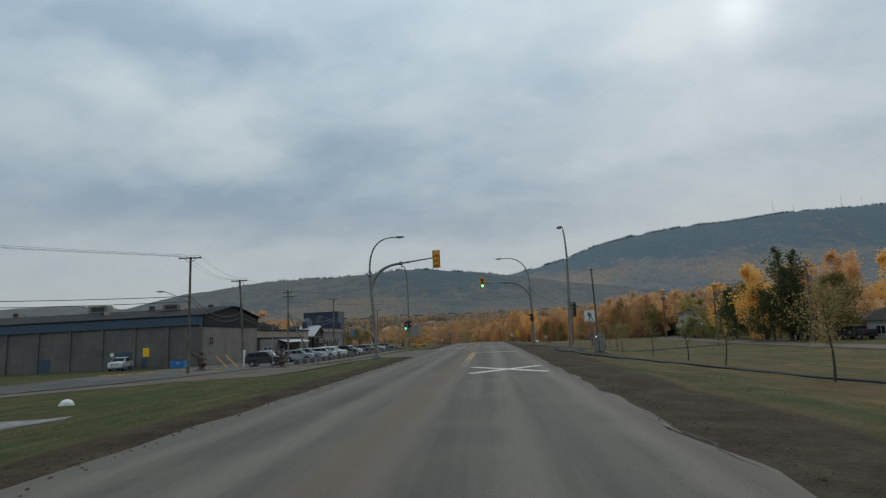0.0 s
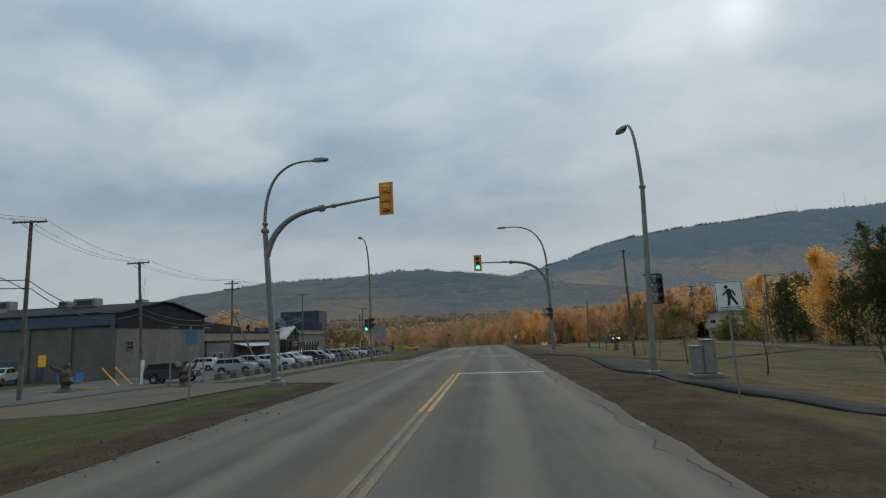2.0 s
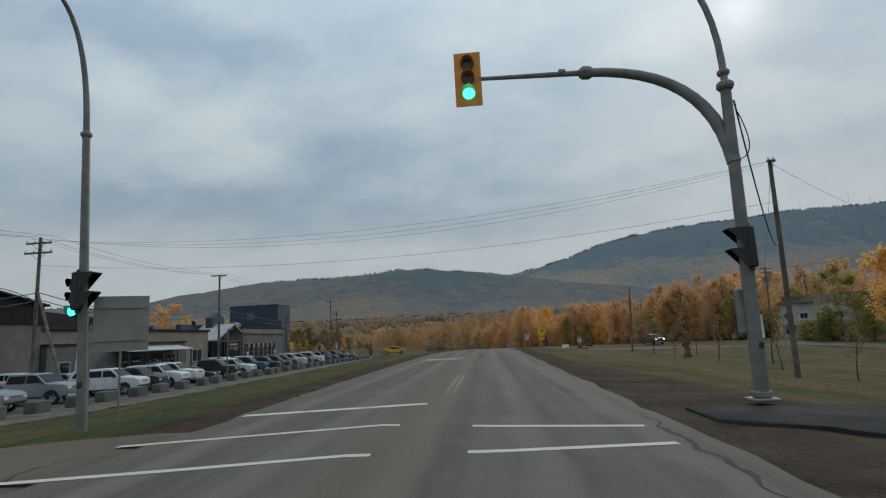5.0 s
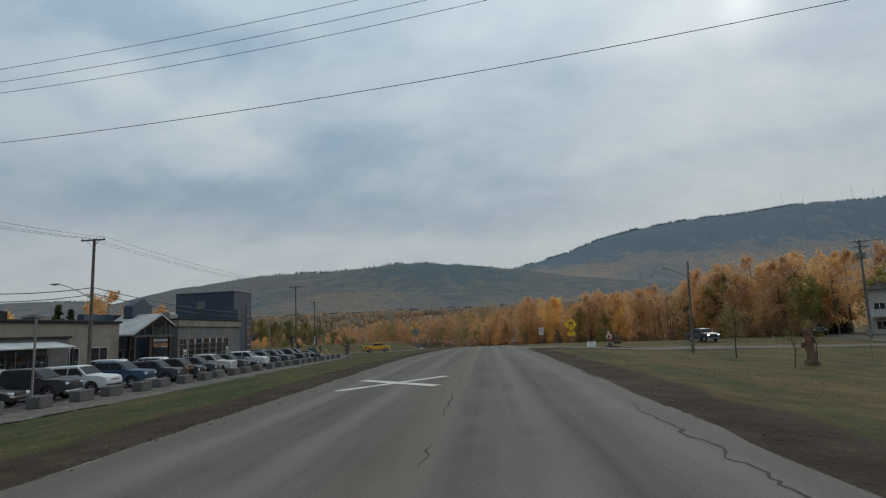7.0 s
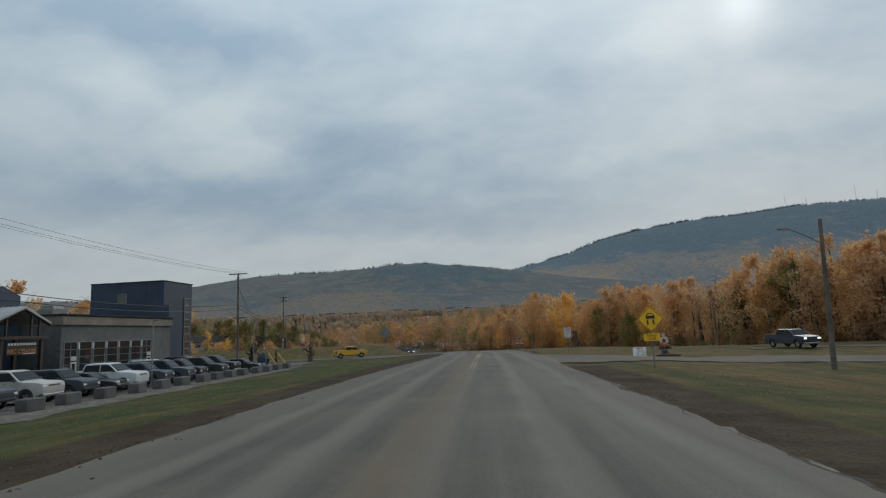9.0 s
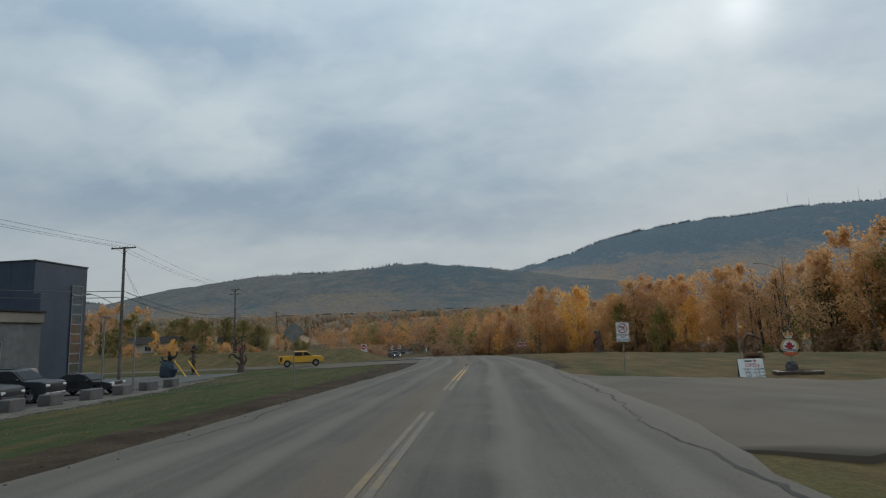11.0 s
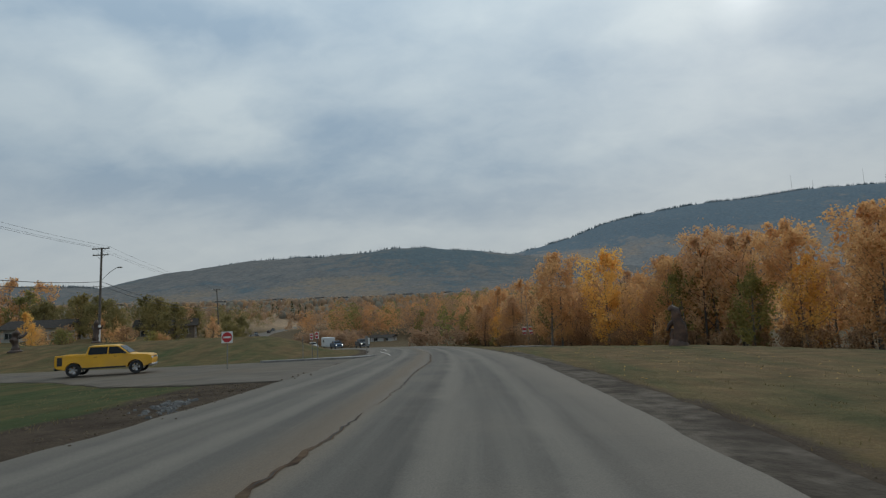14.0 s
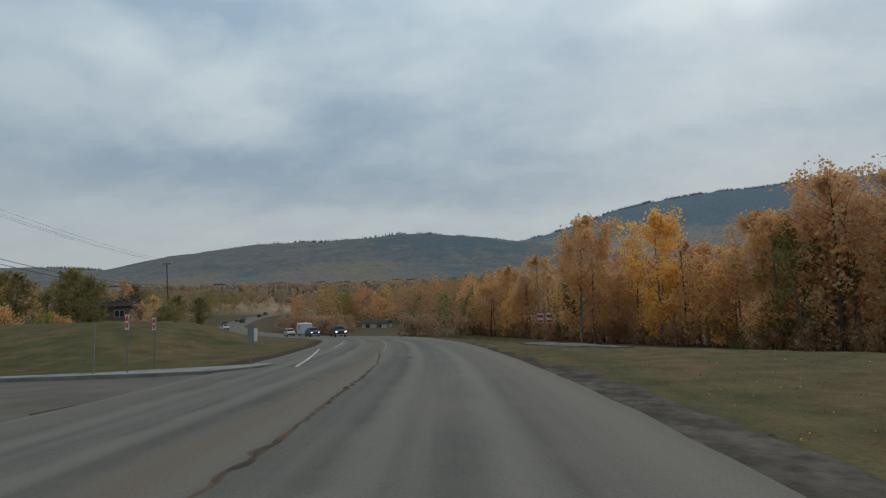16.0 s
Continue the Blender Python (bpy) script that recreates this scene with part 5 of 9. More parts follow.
def slim_lamp(x, y, top, reach, label):
    """A thin grey lamp pole with one arm."""
    z = ground_z(x, y)
    r = root("street_lamp", pose(x, y, z), label, "street lamp")
    h = top - z
    piece("pole", Shape().tube([(0, 0, 0), (0, 0, h)], [0.085, 0.055], 8), GALV, r, smooth=True)
    p2 = Vector((reach, -0.4, h + 0.7))
    piece("lamp_arm", Shape().tube(arc((0, 0, h - 0.2), (reach * 0.55, -0.2, h + 0.55), p2, 8), 0.035, 6), GALV, r, smooth=True)
    luminaire(r, p2, Vector((reach, -0.4, 0)))


slim_lamp(38.2, 209.5, 7.6, -2.8, "slim grey street lamp before the autumn trees")
slim_lamp(8.5, 297.0, 4.3, -2.9, "slim grey street lamp carrying banners")


def wires(name, pts, sag, label, r=0.012, n=14):
    sh = Shape()
    for a, b in pts:
        a, b = Vector(a), Vector(b)
        line = []
        for i in range(n + 1):
            t = i / n
            p = a.lerp(b, t)
            p.z -= sag * 4 * t * (1 - t)
            line.append(p)
        sh.tube(line, r, 4, False)
    return tagged(piece(name, sh, WIRE), label, "overhead wires")


def span(a, b, offs, dz):
    return [((a[0] + o, a[1], a[2] + dz), (b[0] + o, b[1], b[2] + dz)) for o in offs]


ahead = [(-78.0, 8.0, 12.6)] + LINE
for a, b in zip(ahead, ahead[1:]):
    wires("power_line", span(a, b, (-1.05, -0.35, 1.05), 0.1), 0.7, "three thin black power lines between wooden poles")
    wires("phone_cable", span(a, b, (0.1,), -4.5) + span(a, b, (0.25,), -5.1), 1.3, "sagging black telephone cables between wooden poles", 0.034)
for o, dz, sg in ((-0.9, 0.1, 1.85), (0.0, 0.1, 2.2), (0.9, 0.0, 2.4)):
    wires("road_crossing_line", [((-36.1 + o, 101, 11.0 + dz), (17.35 + o * 0.2, 93.4, 10.9 + dz))], sg, "thin black power line crossing the road", 0.0075, 30)
wires("road_crossing_cable", [((-36.0, 101, 8.9), (17.5, 94, 8.6))], 1.55, "thin black cable crossing the road", 0.009, 30)
wires("field_line", [((17.35, 93.4, 10.9), (46.0, 117.8, 9.2)), ((17.35, 93.4, 10.7), (48.9, 161.4, 10.4))], 0.9, "thin black lines over the grass field", 0.011)
wires("signal_feed", [((5.85, 72.45, 6.6), (17.5, 94.0, 6.4))], 1.6, "black feed cable from the signal mast", 0.02)
wires("frontage_line", span((48.9, 161.5, 10.6), (47.5, 123.0, 9.2), (-0.9, 0.9), 0) + span((47.5, 123.0, 9.2), (49.8, 92, 9.4), (-0.9, 0.9), 0) + span((49.8, 92, 9.4), (44, 10, 9.4), (-0.9, 0.9), 0), 0.6, "thin black lines along the frontage road", 0.011)


# ---- signs ----
PALE_PANEL = surface("pale_sign_back", (0.20, 0.195, 0.18), (0.26, 0.25, 0.23), 2.0, 0.7)
SIGN_BLUE = plain("sign_blue", (0.03, 0.13, 0.22), 0.5)
def text_mesh(name, body, size, mat, parent, m, label=""):
    cu = bpy.data.curves.new(name, "FONT")
    cu.body, cu.size, cu.align_x, cu.align_y, cu.extrude = body, size, "CENTER", "CENTER", 0.003
    tmp = bpy.data.objects.new(name, cu)
    me = bpy.data.meshes.new_from_object(tmp)
    bpy.data.objects.remove(tmp)
    me.materials.clear()
    me.materials.append(mat)
    ob = new(name, me)
    ob.parent, ob.matrix_basis = parent, m
    return ob


def face_text(body, size, mat, parent, x, z, y=-0.02, name="lettering"):
    return text_mesh(name, body, size, mat, parent, pose(x, y, z, 90, 0, 0))


def plate(name, poly, mat, parent, y=0.0, t=0.012, label=""):
    return piece(name, Shape().slab(poly, y, y - t), mat, parent, label)


def rect(w, h, cx=0.0, cz=0.0, r=0.0):
    if r <= 0:
        return [(cx - w / 2, cz - h / 2), (cx + w / 2, cz - h / 2), (cx + w / 2, cz + h / 2), (cx - w / 2, cz + h / 2)]
    out = []
    for sx, sz, a0 in ((1, -1, -90), (1, 1, 0), (-1, 1, 90), (-1, -1, 180)):
        for k in range(4):
            a = radians(a0 + 30 * k)
            out.append((cx + sx * (w / 2 - r) + r * math.cos(a), cz + sz * (h / 2 - r) + r * math.sin(a)))
    return out


def disc(r, cx=0.0, cz=0.0, n=24):
    return [(cx + r * math.cos(2 * math.pi * i / n), cz + r * math.sin(2 * math.pi * i / n)) for i in range(n)]


def sign(x, y, zc, label, category="road sign", rot=0.0, post=0.05, lean=0.0, below=None, mat=None):
    z = ground_z(x, y)
    r = root("road_sign", pose(x, y, z, 0, lean, rot), label, category)
    piece("post", Shape().box((0, 0.04, (zc - z) / 2 + 0.1), (post, post, zc - z + 0.3), 0, 0.008), mat or GALV, r)
    return r, zc - z


def bar(parent, x0, z0, x1, z1, w, mat, y, name="stroke"):
    d = Vector((x1 - x0, z1 - z0)).normalized()
    n = Vector((-d.y, d.x)) * w / 2
    return plate(name, [(x0 - n.x, z0 - n.y), (x1 - n.x, z1 - n.y), (x1 + n.x, z1 + n.y), (x0 + n.x, z0 + n.y)], mat, parent, y, 0.004)


# pedestrian crossing sign
r, h = sign(6.97, 40.6, 2.39, "white crosswalk sign with a black walking figure symbol", rot=-4)
p = plate("panel", rect(0.8, 0.88, 0, h, 0.05), SIGN_WHITE, r, label="white sign panel")
p.matrix_basis = Matrix.Translation((0.05, 0, h)) @ Matrix.Scale(0.9, 4) @ Matrix.Translation((0, 0, -h))
fig = Shape()
for poly in (disc(0.055, -0.07, h + 0.26, 14), [(-0.08, h + 0.19), (0.03, h + 0.2), (0.09, h + 0.02), (0.03, h - 0.06), (-0.06, h - 0.04)],
             [(-0.05, h - 0.03), (0.03, h - 0.06), (-0.01, h - 0.3), (-0.08, h - 0.3)], [(0.0, h - 0.04), (0.09, h - 0.01), (0.24, h - 0.28), (0.18, h - 0.3)],
             [(-0.06, h + 0.18), (-0.2, h + 0.03), (-0.17, h), (-0.03, h + 0.12)], [(0.03, h + 0.2), (0.14, h + 0.13), (0.18, h - 0.02), (0.14, h - 0.02), (0.09, h + 0.1), (0.02, h + 0.14)]):
    fig.slab(poly, -0.0125, -0.0165)
piece("symbol", fig, SIGN_BLACK, p, "black walking figure symbol")
for q in ((-0.37, h - 0.41, 0.37, h - 0.41), (-0.37, h + 0.41, 0.37, h + 0.41), (-0.37, h - 0.41, -0.37, h + 0.41), (0.37, h - 0.41, 0.37, h + 0.41)):
    bar(p, *q, 0.018, SIGN_BLACK, -0.0125, "border")
bar(p, -0.3, h - 0.35, 0.3, h - 0.35, 0.025, SIGN_BLACK, -0.0125)

# road ices sign
r, h = sign(6.87, 136.6, 1.51, "yellow diamond warning sign with a skidding car and a text tab", rot=-3)
p = plate("panel", [(0, h - 0.64), (0.64, h), (0, h + 0.64), (-0.64, h)], SIGN_YELLOW, r, label="yellow diamond panel")
for a, b in (((0, -0.59), (0.59, 0)), ((0.59, 0), (0, 0.59)), ((0, 0.59), (-0.59, 0)), ((-0.59, 0), (0, -0.59))):
    bar(p, a[0], h + a[1], b[0], h + b[1], 0.025, SIGN_BLACK, -0.0125, "border")
car = Shape().slab([(-0.22, h + 0.02), (0.22, h + 0.02), (0.2, h + 0.16), (0.15, h + 0.28), (-0.15, h + 0.28), (-0.2, h + 0.16)], -0.0125, -0.0165)
for sx in (-0.16, 0.12):
    car.slab([(sx - 0.01, h - 0.02), (sx + 0.07, h - 0.02), (sx + 0.03, h - 0.14), (sx + 0.1, h - 0.22), (sx - 0.06, h - 0.3), (sx, h - 0.2), (sx - 0.04, h - 0.12)], -0.0125, -0.0165)
piece("symbol", car, SIGN_BLACK, p, "black skidding car symbol")
plate("window_mark", rect(0.26, 0.07, 0, h + 0.2), SIGN_YELLOW, p, -0.017, 0.003)
t = plate("tab", rect(0.74, 0.36, 0, h - 0.86, 0.03), SIGN_YELLOW, r, label="yellow text tab")
face_text("ROAD", 0.17, SIGN_BLACK, t, 0, h - 0.78)
face_text("ICES", 0.17, SIGN_BLACK, t, 0, h - 0.94)

# no left turn sign
r, h = sign(6.54, 164.1, 0.70, "white turn prohibition sign with red ring on a steel post", rot=-2, lean=1.5)
p = plate("panel", rect(0.84, 0.80, 0, h + 0.25, 0.04), SIGN_WHITE, r, label="white sign panel")
rg = Shape()
v = []
for k in range(33):
    a = 2 * math.pi * k / 32
    for rr in (0.255, 0.315):
        v.append((rr * math.cos(a), -0.016, h + 0.25 + rr * math.sin(a)))
rg.add(v, [(2 * k, 2 * k + 1, 2 * k + 3, 2 * k + 2) for k in range(32)])
piece("red_ring", rg, SIGN_RED, p, "red ring")
bar(p, 0.04 + 0.06, h + 0.08, 0.10, h + 0.36, 0.06, SIGN_BLACK, -0.0125)
bar(p, 0.13, h + 0.34, -0.1, h + 0.34, 0.06, SIGN_BLACK, -0.0127)
plate("arrow_head", [(-0.22, h + 0.34), (-0.08, h + 0.25), (-0.08, h + 0.43)], SIGN_BLACK, p, -0.0125, 0.004)
bar(p, -0.19, h + 0.06, 0.19, h + 0.44, 0.05, SIGN_RED, -0.0175, "red_bar")
for q in ((-0.39, h - 0.12, 0.39, h - 0.12), (-0.39, h + 0.62, 0.39, h + 0.62), (-0.39, h - 0.12, -0.39, h + 0.62), (0.39, h - 0.12, 0.39, h + 0.62)):
    bar(p, *q, 0.016, SIGN_BLACK, -0.0125, "border")
t = plate("tab", rect(0.84, 0.42, 0, h - 0.40, 0.03), SIGN_WHITE, r, label="white text tab")
face_text("NO", 0.15, SIGN_BLACK, t, 0, h - 0.31)
face_text("LEFT TURN", 0.15, SIGN_BLACK, t, 0, h - 0.49)
for q in (p, t):
    q.matrix_basis = Matrix.Translation((0, 0, h)) @ Matrix.Scale(0.82, 4) @ Matrix.Translation((0, 0, -h))
for q in ((-0.39, h - 0.58, 0.39, h - 0.58), (-0.39, h - 0.22, 0.39, h - 0.22), (-0.39, h - 0.58, -0.39, h - 0.22), (0.39, h - 0.58, 0.39, h - 0.22)):
    bar(t, *q, 0.012, SIGN_BLACK, -0.0125, "border")


def no_entry(x, y, zc, w, rot, label):
    r, h = sign(x, y, zc, label, rot=rot)
    p = plate("panel", rect(w, w, 0, h, 0.03), SIGN_WHITE, r, label="white sign panel")
    plate("red_disc", disc(w * 0.45, 0, h), SIGN_RED, p, -0.0125, 0.004, "red disc")
    plate("white_bar", rect(w * 0.66, w * 0.15, 0, h), SIGN_WHITE, p, -0.0168, 0.004)


no_entry(-17.3, 206.1, -0.33, 0.75, 3, "white square no entry sign with a red disc")
no_entry(-14.0, 214.9, -0.66, 0.56, -42, "no entry sign turned aside on the kerb island")
no_entry(-16.0, 219.6, -0.86, 0.56, -42, "no entry sign turned aside on the grass bank")
r, h = sign(-10.5, 217.7, -1.35, "narrow grey marker sign at the island's tip", rot=20)
plate("panel", rect(0.24, 0.8, 0, h, 0.02), GALV, r)
plate("side_panel", rect(0.2, 0.55, 0.16, h - 0.05, 0.02), SIGN_WHITE, r, 0.03)
r, h = sign(-15.1, 214.6, -1.0, "thin bare steel post on the kerb island", "post")
# diamond sign seen from behind
r, h = sign(-11.3, 163.6, 1.5, "diamond sign on a post, its grey back turned to the road", rot=0)
plate("panel", [(0, h - 0.62), (0.62, h), (0, h + 0.62), (-0.62, h)], GALV, r, 0.02)
# large panel beside the corner lamp
r, h = sign(-9.1, 72.9, 2.3, "large pale sign panel seen from behind on a thin post", rot=28)
plate("panel", rect(1.2, 1.35, 0.0, h), PALE_PANEL, r, 0.0)
for q in (0.4, -0.4):
    piece("rib", Shape().box((0, -0.03, h + q), (1.1, 0.03, 0.05)), PALE_PANEL, r)
# stop sign on the side street
r, h = sign(-34.7, 207.0, 0.1, "red octagonal stop sign", rot=-10)
p = plate("panel", [(0.32 * math.cos(radians(22.5 + 45 * k)) / math.cos(radians(22.5)), h + 0.32 * math.sin(radians(22.5 + 45 * k)) / math.cos(radians(22.5))) for k in range(8)], SIGN_RED, r)
face_text("STOP", 0.2, SIGN_WHITE, p, 0, h)
# street name posts by the car park, seen edge on and from behind
r, h = sign(-9.8, 43.6, 2.2, "grey steel sign post with a narrow blue panel", rot=70)
plate("panel", rect(0.45, 0.5, 0, h - 0.1, 0.02), SIGN_BLUE, r)
r, h = sign(-57.5, 84.0, 1.0, "white stop sign back on a post by the wall", rot=10)
plate("panel", [(0.32 * math.cos(radians(22.5 + 45 * k)), h + 0.32 * math.sin(radians(22.5 + 45 * k))) for k in range(8)], SIGN_WHITE, r)
r, h = sign(30.5, 133.0, -0.3, "small round sign back on a thin post", rot=0)
plate("panel", disc(0.3, 0, h), GALV, r)
r, h = sign(18.1, 177.3, 1.4, "thin grey post standing in the grass", "post")

# sandwich board
z = ground_z(13.8, 166.1)
r = root("sandwich_board", pose(13.8, 166.1, z, 0, 0, -16) @ Matrix.Scale(1.1, 4), "white sandwich board with red and black lettering on grass", "sign board")
for sgn, nm in ((-1, "front_panel"), (1, "back_panel")):
    p = piece(nm, Shape().box((0, 0, 0), (1.12, 0.03, 0.92), 0, 0.008), SIGN_WHITE if sgn < 0 else DARK_STEEL, r, "white board" if sgn < 0 else "dark back board", m=pose(0, sgn * 0.2, 0.47, 16 * sgn, 0, 0))
    if sgn < 0:
        face_text("OPEN", 0.25, SIGN_RED, p, 0.06, 0.14, -0.022)
        for k, tx in enumerate(("THU - 4:00", "FRI - 6:00", "SAT - 6:00")):
            face_text(tx, 0.165, SIGN_BLACK, p, 0.02 + 0.03 * k, -0.06 - 0.165 * k, -0.022)
            bar(p, 0.42 + 0.02 * k, -0.04 - 0.165 * k, 0.53, -0.04 - 0.165 * k, 0.05, SIGN_BLACK, -0.016, "worn_word")
        bar(p, -0.26, 0.36, 0.08, 0.36, 0.07, SIGN_BLACK, -0.016, "worn_line")
        plate("dot", disc(0.06, 0.2, 0.37, 12), SIGN_RED, p, -0.016, 0.004)
piece("hinge", Shape().box((0, 0, 0.91), (1.0, 0.14, 0.03)), DARK_STEEL, r)

# club emblem sign
GOLD = plain("emblem_gold", (0.52, 0.36, 0.16), 0.5)
LEAF_RED = plain("emblem_leaf_red", (0.32, 0.02, 0.03), 0.5)
DARK_STONE = surface("dark_stone", (0.05, 0.05, 0.052), (0.10, 0.10, 0.10), 4.0, 0.95, 0.6)
z = ground_z(16.6, 167.3)
r = root("emblem_sign", pose(16.6, 167.3, z, 0, 0, -10) @ Matrix.Scale(1.02, 4), "emblem sign with gold crown and red leaf above a stone", "sign")
piece("stone", Shape().blob((0.02, 0.05, 0.42), (0.30, 0.26, 0.30), 11, 8, 0.16).box((0.02, 0.05, 0.22), (0.52, 0.42, 0.3), 12, 0.1), DARK_STONE, r, "rough dark grey stone")
piece("planter", Shape().box((0.25, 0, 0.09), (2.3, 1.0, 0.2), 0, 0.03), DARK_WOOD, r, "low dark planter edge")
piece("planter_soil", Shape().blob((0.25, 0, 0.17), (1.08, 0.44, 0.09), 16, 6, 0.2), SOIL, r, "dark planter soil")
piece("post", Shape().tube([(0, 0, 0.4), (0, 0, 1.1)], 0.03, 8), GALV, r)
p = plate("backing", disc(0.50, 0, 1.50, 28), SIGN_BLACK, r, 0.0, 0.05, "black round backing")
plate("gold_ring", disc(0.47, 0, 1.50, 28), GOLD, p, -0.05, 0.006, "gold ring")
plate("white_disc", disc(0.325, 0, 1.545, 28), SIGN_WHITE, p, -0.056, 0.006, "white disc")
leafp = [(0, 0.36), (0.08, 0.2), (0.17, 0.24), (0.14, 0.05), (0.3, 0.1), (0.26, 0.0), (0.3, -0.04), (0.12, -0.14), (0.14, -0.2), (0.02, -0.18), (0.02, -0.3), (-0.02, -0.3), (-0.02, -0.18), (-0.14, -0.2), (-0.12, -0.14), (-0.3, -0.04), (-0.26, 0.0), (-0.3, 0.1), (-0.14, 0.05), (-0.17, 0.24), (-0.08, 0.2)]
plate("red_leaf", [(a * 0.92, 1.55 + b * 0.8) for a, b in leafp], LEAF_RED, p, -0.062, 0.006, "dark red leaf shape")
ORANGE_RED = plain("emblem_orange", (0.55, 0.09, 0.03), 0.5)
for k in range(3):
    plate("tab", rect(0.19, 0.17, -0.21 + 0.21 * k, 1.13), ORANGE_RED, p, -0.062, 0.006, "orange red tab")
plate("scroll", [(-0.50, 1.22), (-0.2, 1.27), (0.2, 1.27), (0.50, 1.22), (0.52, 1.35), (0.2, 1.40), (-0.2, 1.40), (-0.52, 1.35)], SIGN_BLACK, p, -0.064, 0.006, "black scroll with worn writing")
for k in range(7):
    bar(p, -0.36 + 0.11 * k, 1.33, -0.29 + 0.11 * k, 1.33, 0.06, SIGN_WHITE, -0.0722, "worn_letter")
cb = plate("crown_backing", [(-0.20, 1.96), (0.20, 1.96), (0.24, 2.06), (0.33, 2.22), (0.29, 2.36), (0.14, 2.40), (0.09, 2.50), (-0.09, 2.50), (-0.14, 2.40), (-0.29, 2.36), (-0.33, 2.22), (-0.24, 2.06)], SIGN_BLACK, r, 0.0, 0.05, "black crown backing")
plate("crown", [(-0.19, 2.06), (0.19, 2.06), (0.28, 2.22), (0.25, 2.32), (0.15, 2.34), (0.06, 2.27), (0.045, 2.44), (-0.045, 2.44), (-0.06, 2.27), (-0.15, 2.34), (-0.25, 2.32), (-0.28, 2.22)], GOLD, cb, -0.05, 0.006, "gold crown")
for k in (-1, 1):
    plate("crown_cap", disc(0.055, k * 0.13, 2.22, 12), SIGN_RED, cb, -0.056, 0.006)
plate("crown_band", rect(0.36, 0.07, 0, 2.03), SIGN_WHITE, cb, -0.05, 0.006)
for k in range(4):
    plate("jewel", disc(0.02, -0.12 + 0.08 * k, 2.03, 8), SIGN_RED, cb, -0.056, 0.006)


# ---- grey cabinets by the path ----
z = ground_z(9.0, 48.4)
r = root("utility_cabinet", pose(9.0, 48.4, z - 0.02, 0, 0, -6), "pair of grey steel electrical cabinets on a concrete pad", "electrical cabinet")
piece("pad", Shape().box((0, 0, 0.05), (1.2, 0.8, 0.16), 0, 0.02), CONCRETE, r)
for nm, x0, w, h in (("tall_box", 0.17, 0.46, 1.28), ("low_box", -0.26, 0.37, 1.05)):
    b = piece(nm, Shape().box((x0, 0, 0.15 + h / 2), (w, 0.6, h), 0, 0.02).box((x0, 0, 0.17 + h), (w + 0.08, 0.68, 0.06), 0, 0.015), GALV, r, "grey painted steel box")
    piece("door", Shape().box((x0, -0.31, 0.15 + h / 2), (w * 0.84, 0.02, h * 0.86), 0, 0.006), GALV, b)
    piece("handle", Shape().box((x0 + w * 0.3, -0.335, 0.2 + h / 2), (0.03, 0.03, 0.14), 0, 0.006), DARK_STEEL, b)

patch("gravel_pad", [(1.2, 238.5), (2.0, 233), (4.0, 229.0), (6.6, 226.2), (7.2, 227.6), (5.0, 232), (3.4, 238)], GRAVEL, "pale gravel pad on the grass beside the bend", "gravel", 0.02, 1.0, zf=over_z, rough=0.5)

bn = root("pole_banner", pose(8.5, 296.8, -3.48), "pair of white and red banners on a lamp pole", "banner")
for sx in (-1, 1):
    b = piece("banner", Shape().box((sx * 0.75, 0, 0), (0.9, 0.03, 1.7), 0, 0.01), SIGN_WHITE, bn, "white cloth banner")
    piece("red_field", Shape().box((sx * 0.75, -0.02, 0.35), (0.84, 0.012, 0.55)), SIGN_RED, b)
    piece("red_field", Shape().box((sx * 0.75, -0.02, -0.55), (0.84, 0.012, 0.35)), SIGN_RED, b)
    for q in (-0.85, 0.85):
        piece("banner_arm", Shape().tube([(0, 0.05, q), (sx * 1.25, 0.05, q)], 0.02, 5), GALV, bn)


# ---- recreation building ----
WALL_TAUPE = surface("taupe_wall_panel", (0.115, 0.108, 0.098), (0.15, 0.14, 0.127), 1.2, 0.85, 0.1, c3=(0.10, 0.095, 0.085), scale3=0.25)
WALL_TAN = surface("tan_stucco", (0.19, 0.165, 0.135), (0.235, 0.205, 0.165), 1.5, 0.9, 0.15, c3=(0.16, 0.14, 0.115), scale3=0.3)
WALL_GREY = surface("grey_stucco", (0.11, 0.11, 0.11), (0.145, 0.145, 0.143), 1.5, 0.9, 0.15, c3=(0.095, 0.095, 0.095), scale3=0.3)
ROOF_DARK = surface("dark_roofing", (0.022, 0.022, 0.024), (0.034, 0.034, 0.036), 1.5, 0.9, 0.2, c3=(0.042, 0.041, 0.041), scale3=0.2, spec=0.12)
BLUE_METAL = surface("blue_metal_fascia", (0.035, 0.065, 0.10), (0.05, 0.085, 0.125), 2.0, 0.6)
NAVY_METAL = surface("navy_metal_cladding", (0.022, 0.035, 0.06), (0.028, 0.043, 0.07), 1.0, 0.6, c3=(0.034, 0.05, 0.078), scale3=0.3)
WHITE_METAL = surface("white_metal_roof", (0.36, 0.37, 0.37), (0.45, 0.45, 0.44), 1.0, 0.5, c3=(0.30, 0.31, 0.31), scale3=0.5)
WINDOW = glass_material("window_glass", (0.02, 0.026, 0.032))
FRAME_WHITE = plain("white_frame", (0.5, 0.5, 0.49), 0.5)
FRAME_GREY = plain("grey_frame", (0.22, 0.22, 0.22), 0.5)
MIRROR_GLASS = glass_material("sky_glass", (0.05, 0.06, 0.065), 0.05)
MIRROR_GLASS.node_tree.nodes["Principled BSDF"].inputs["Metallic"].default_value = 0.0
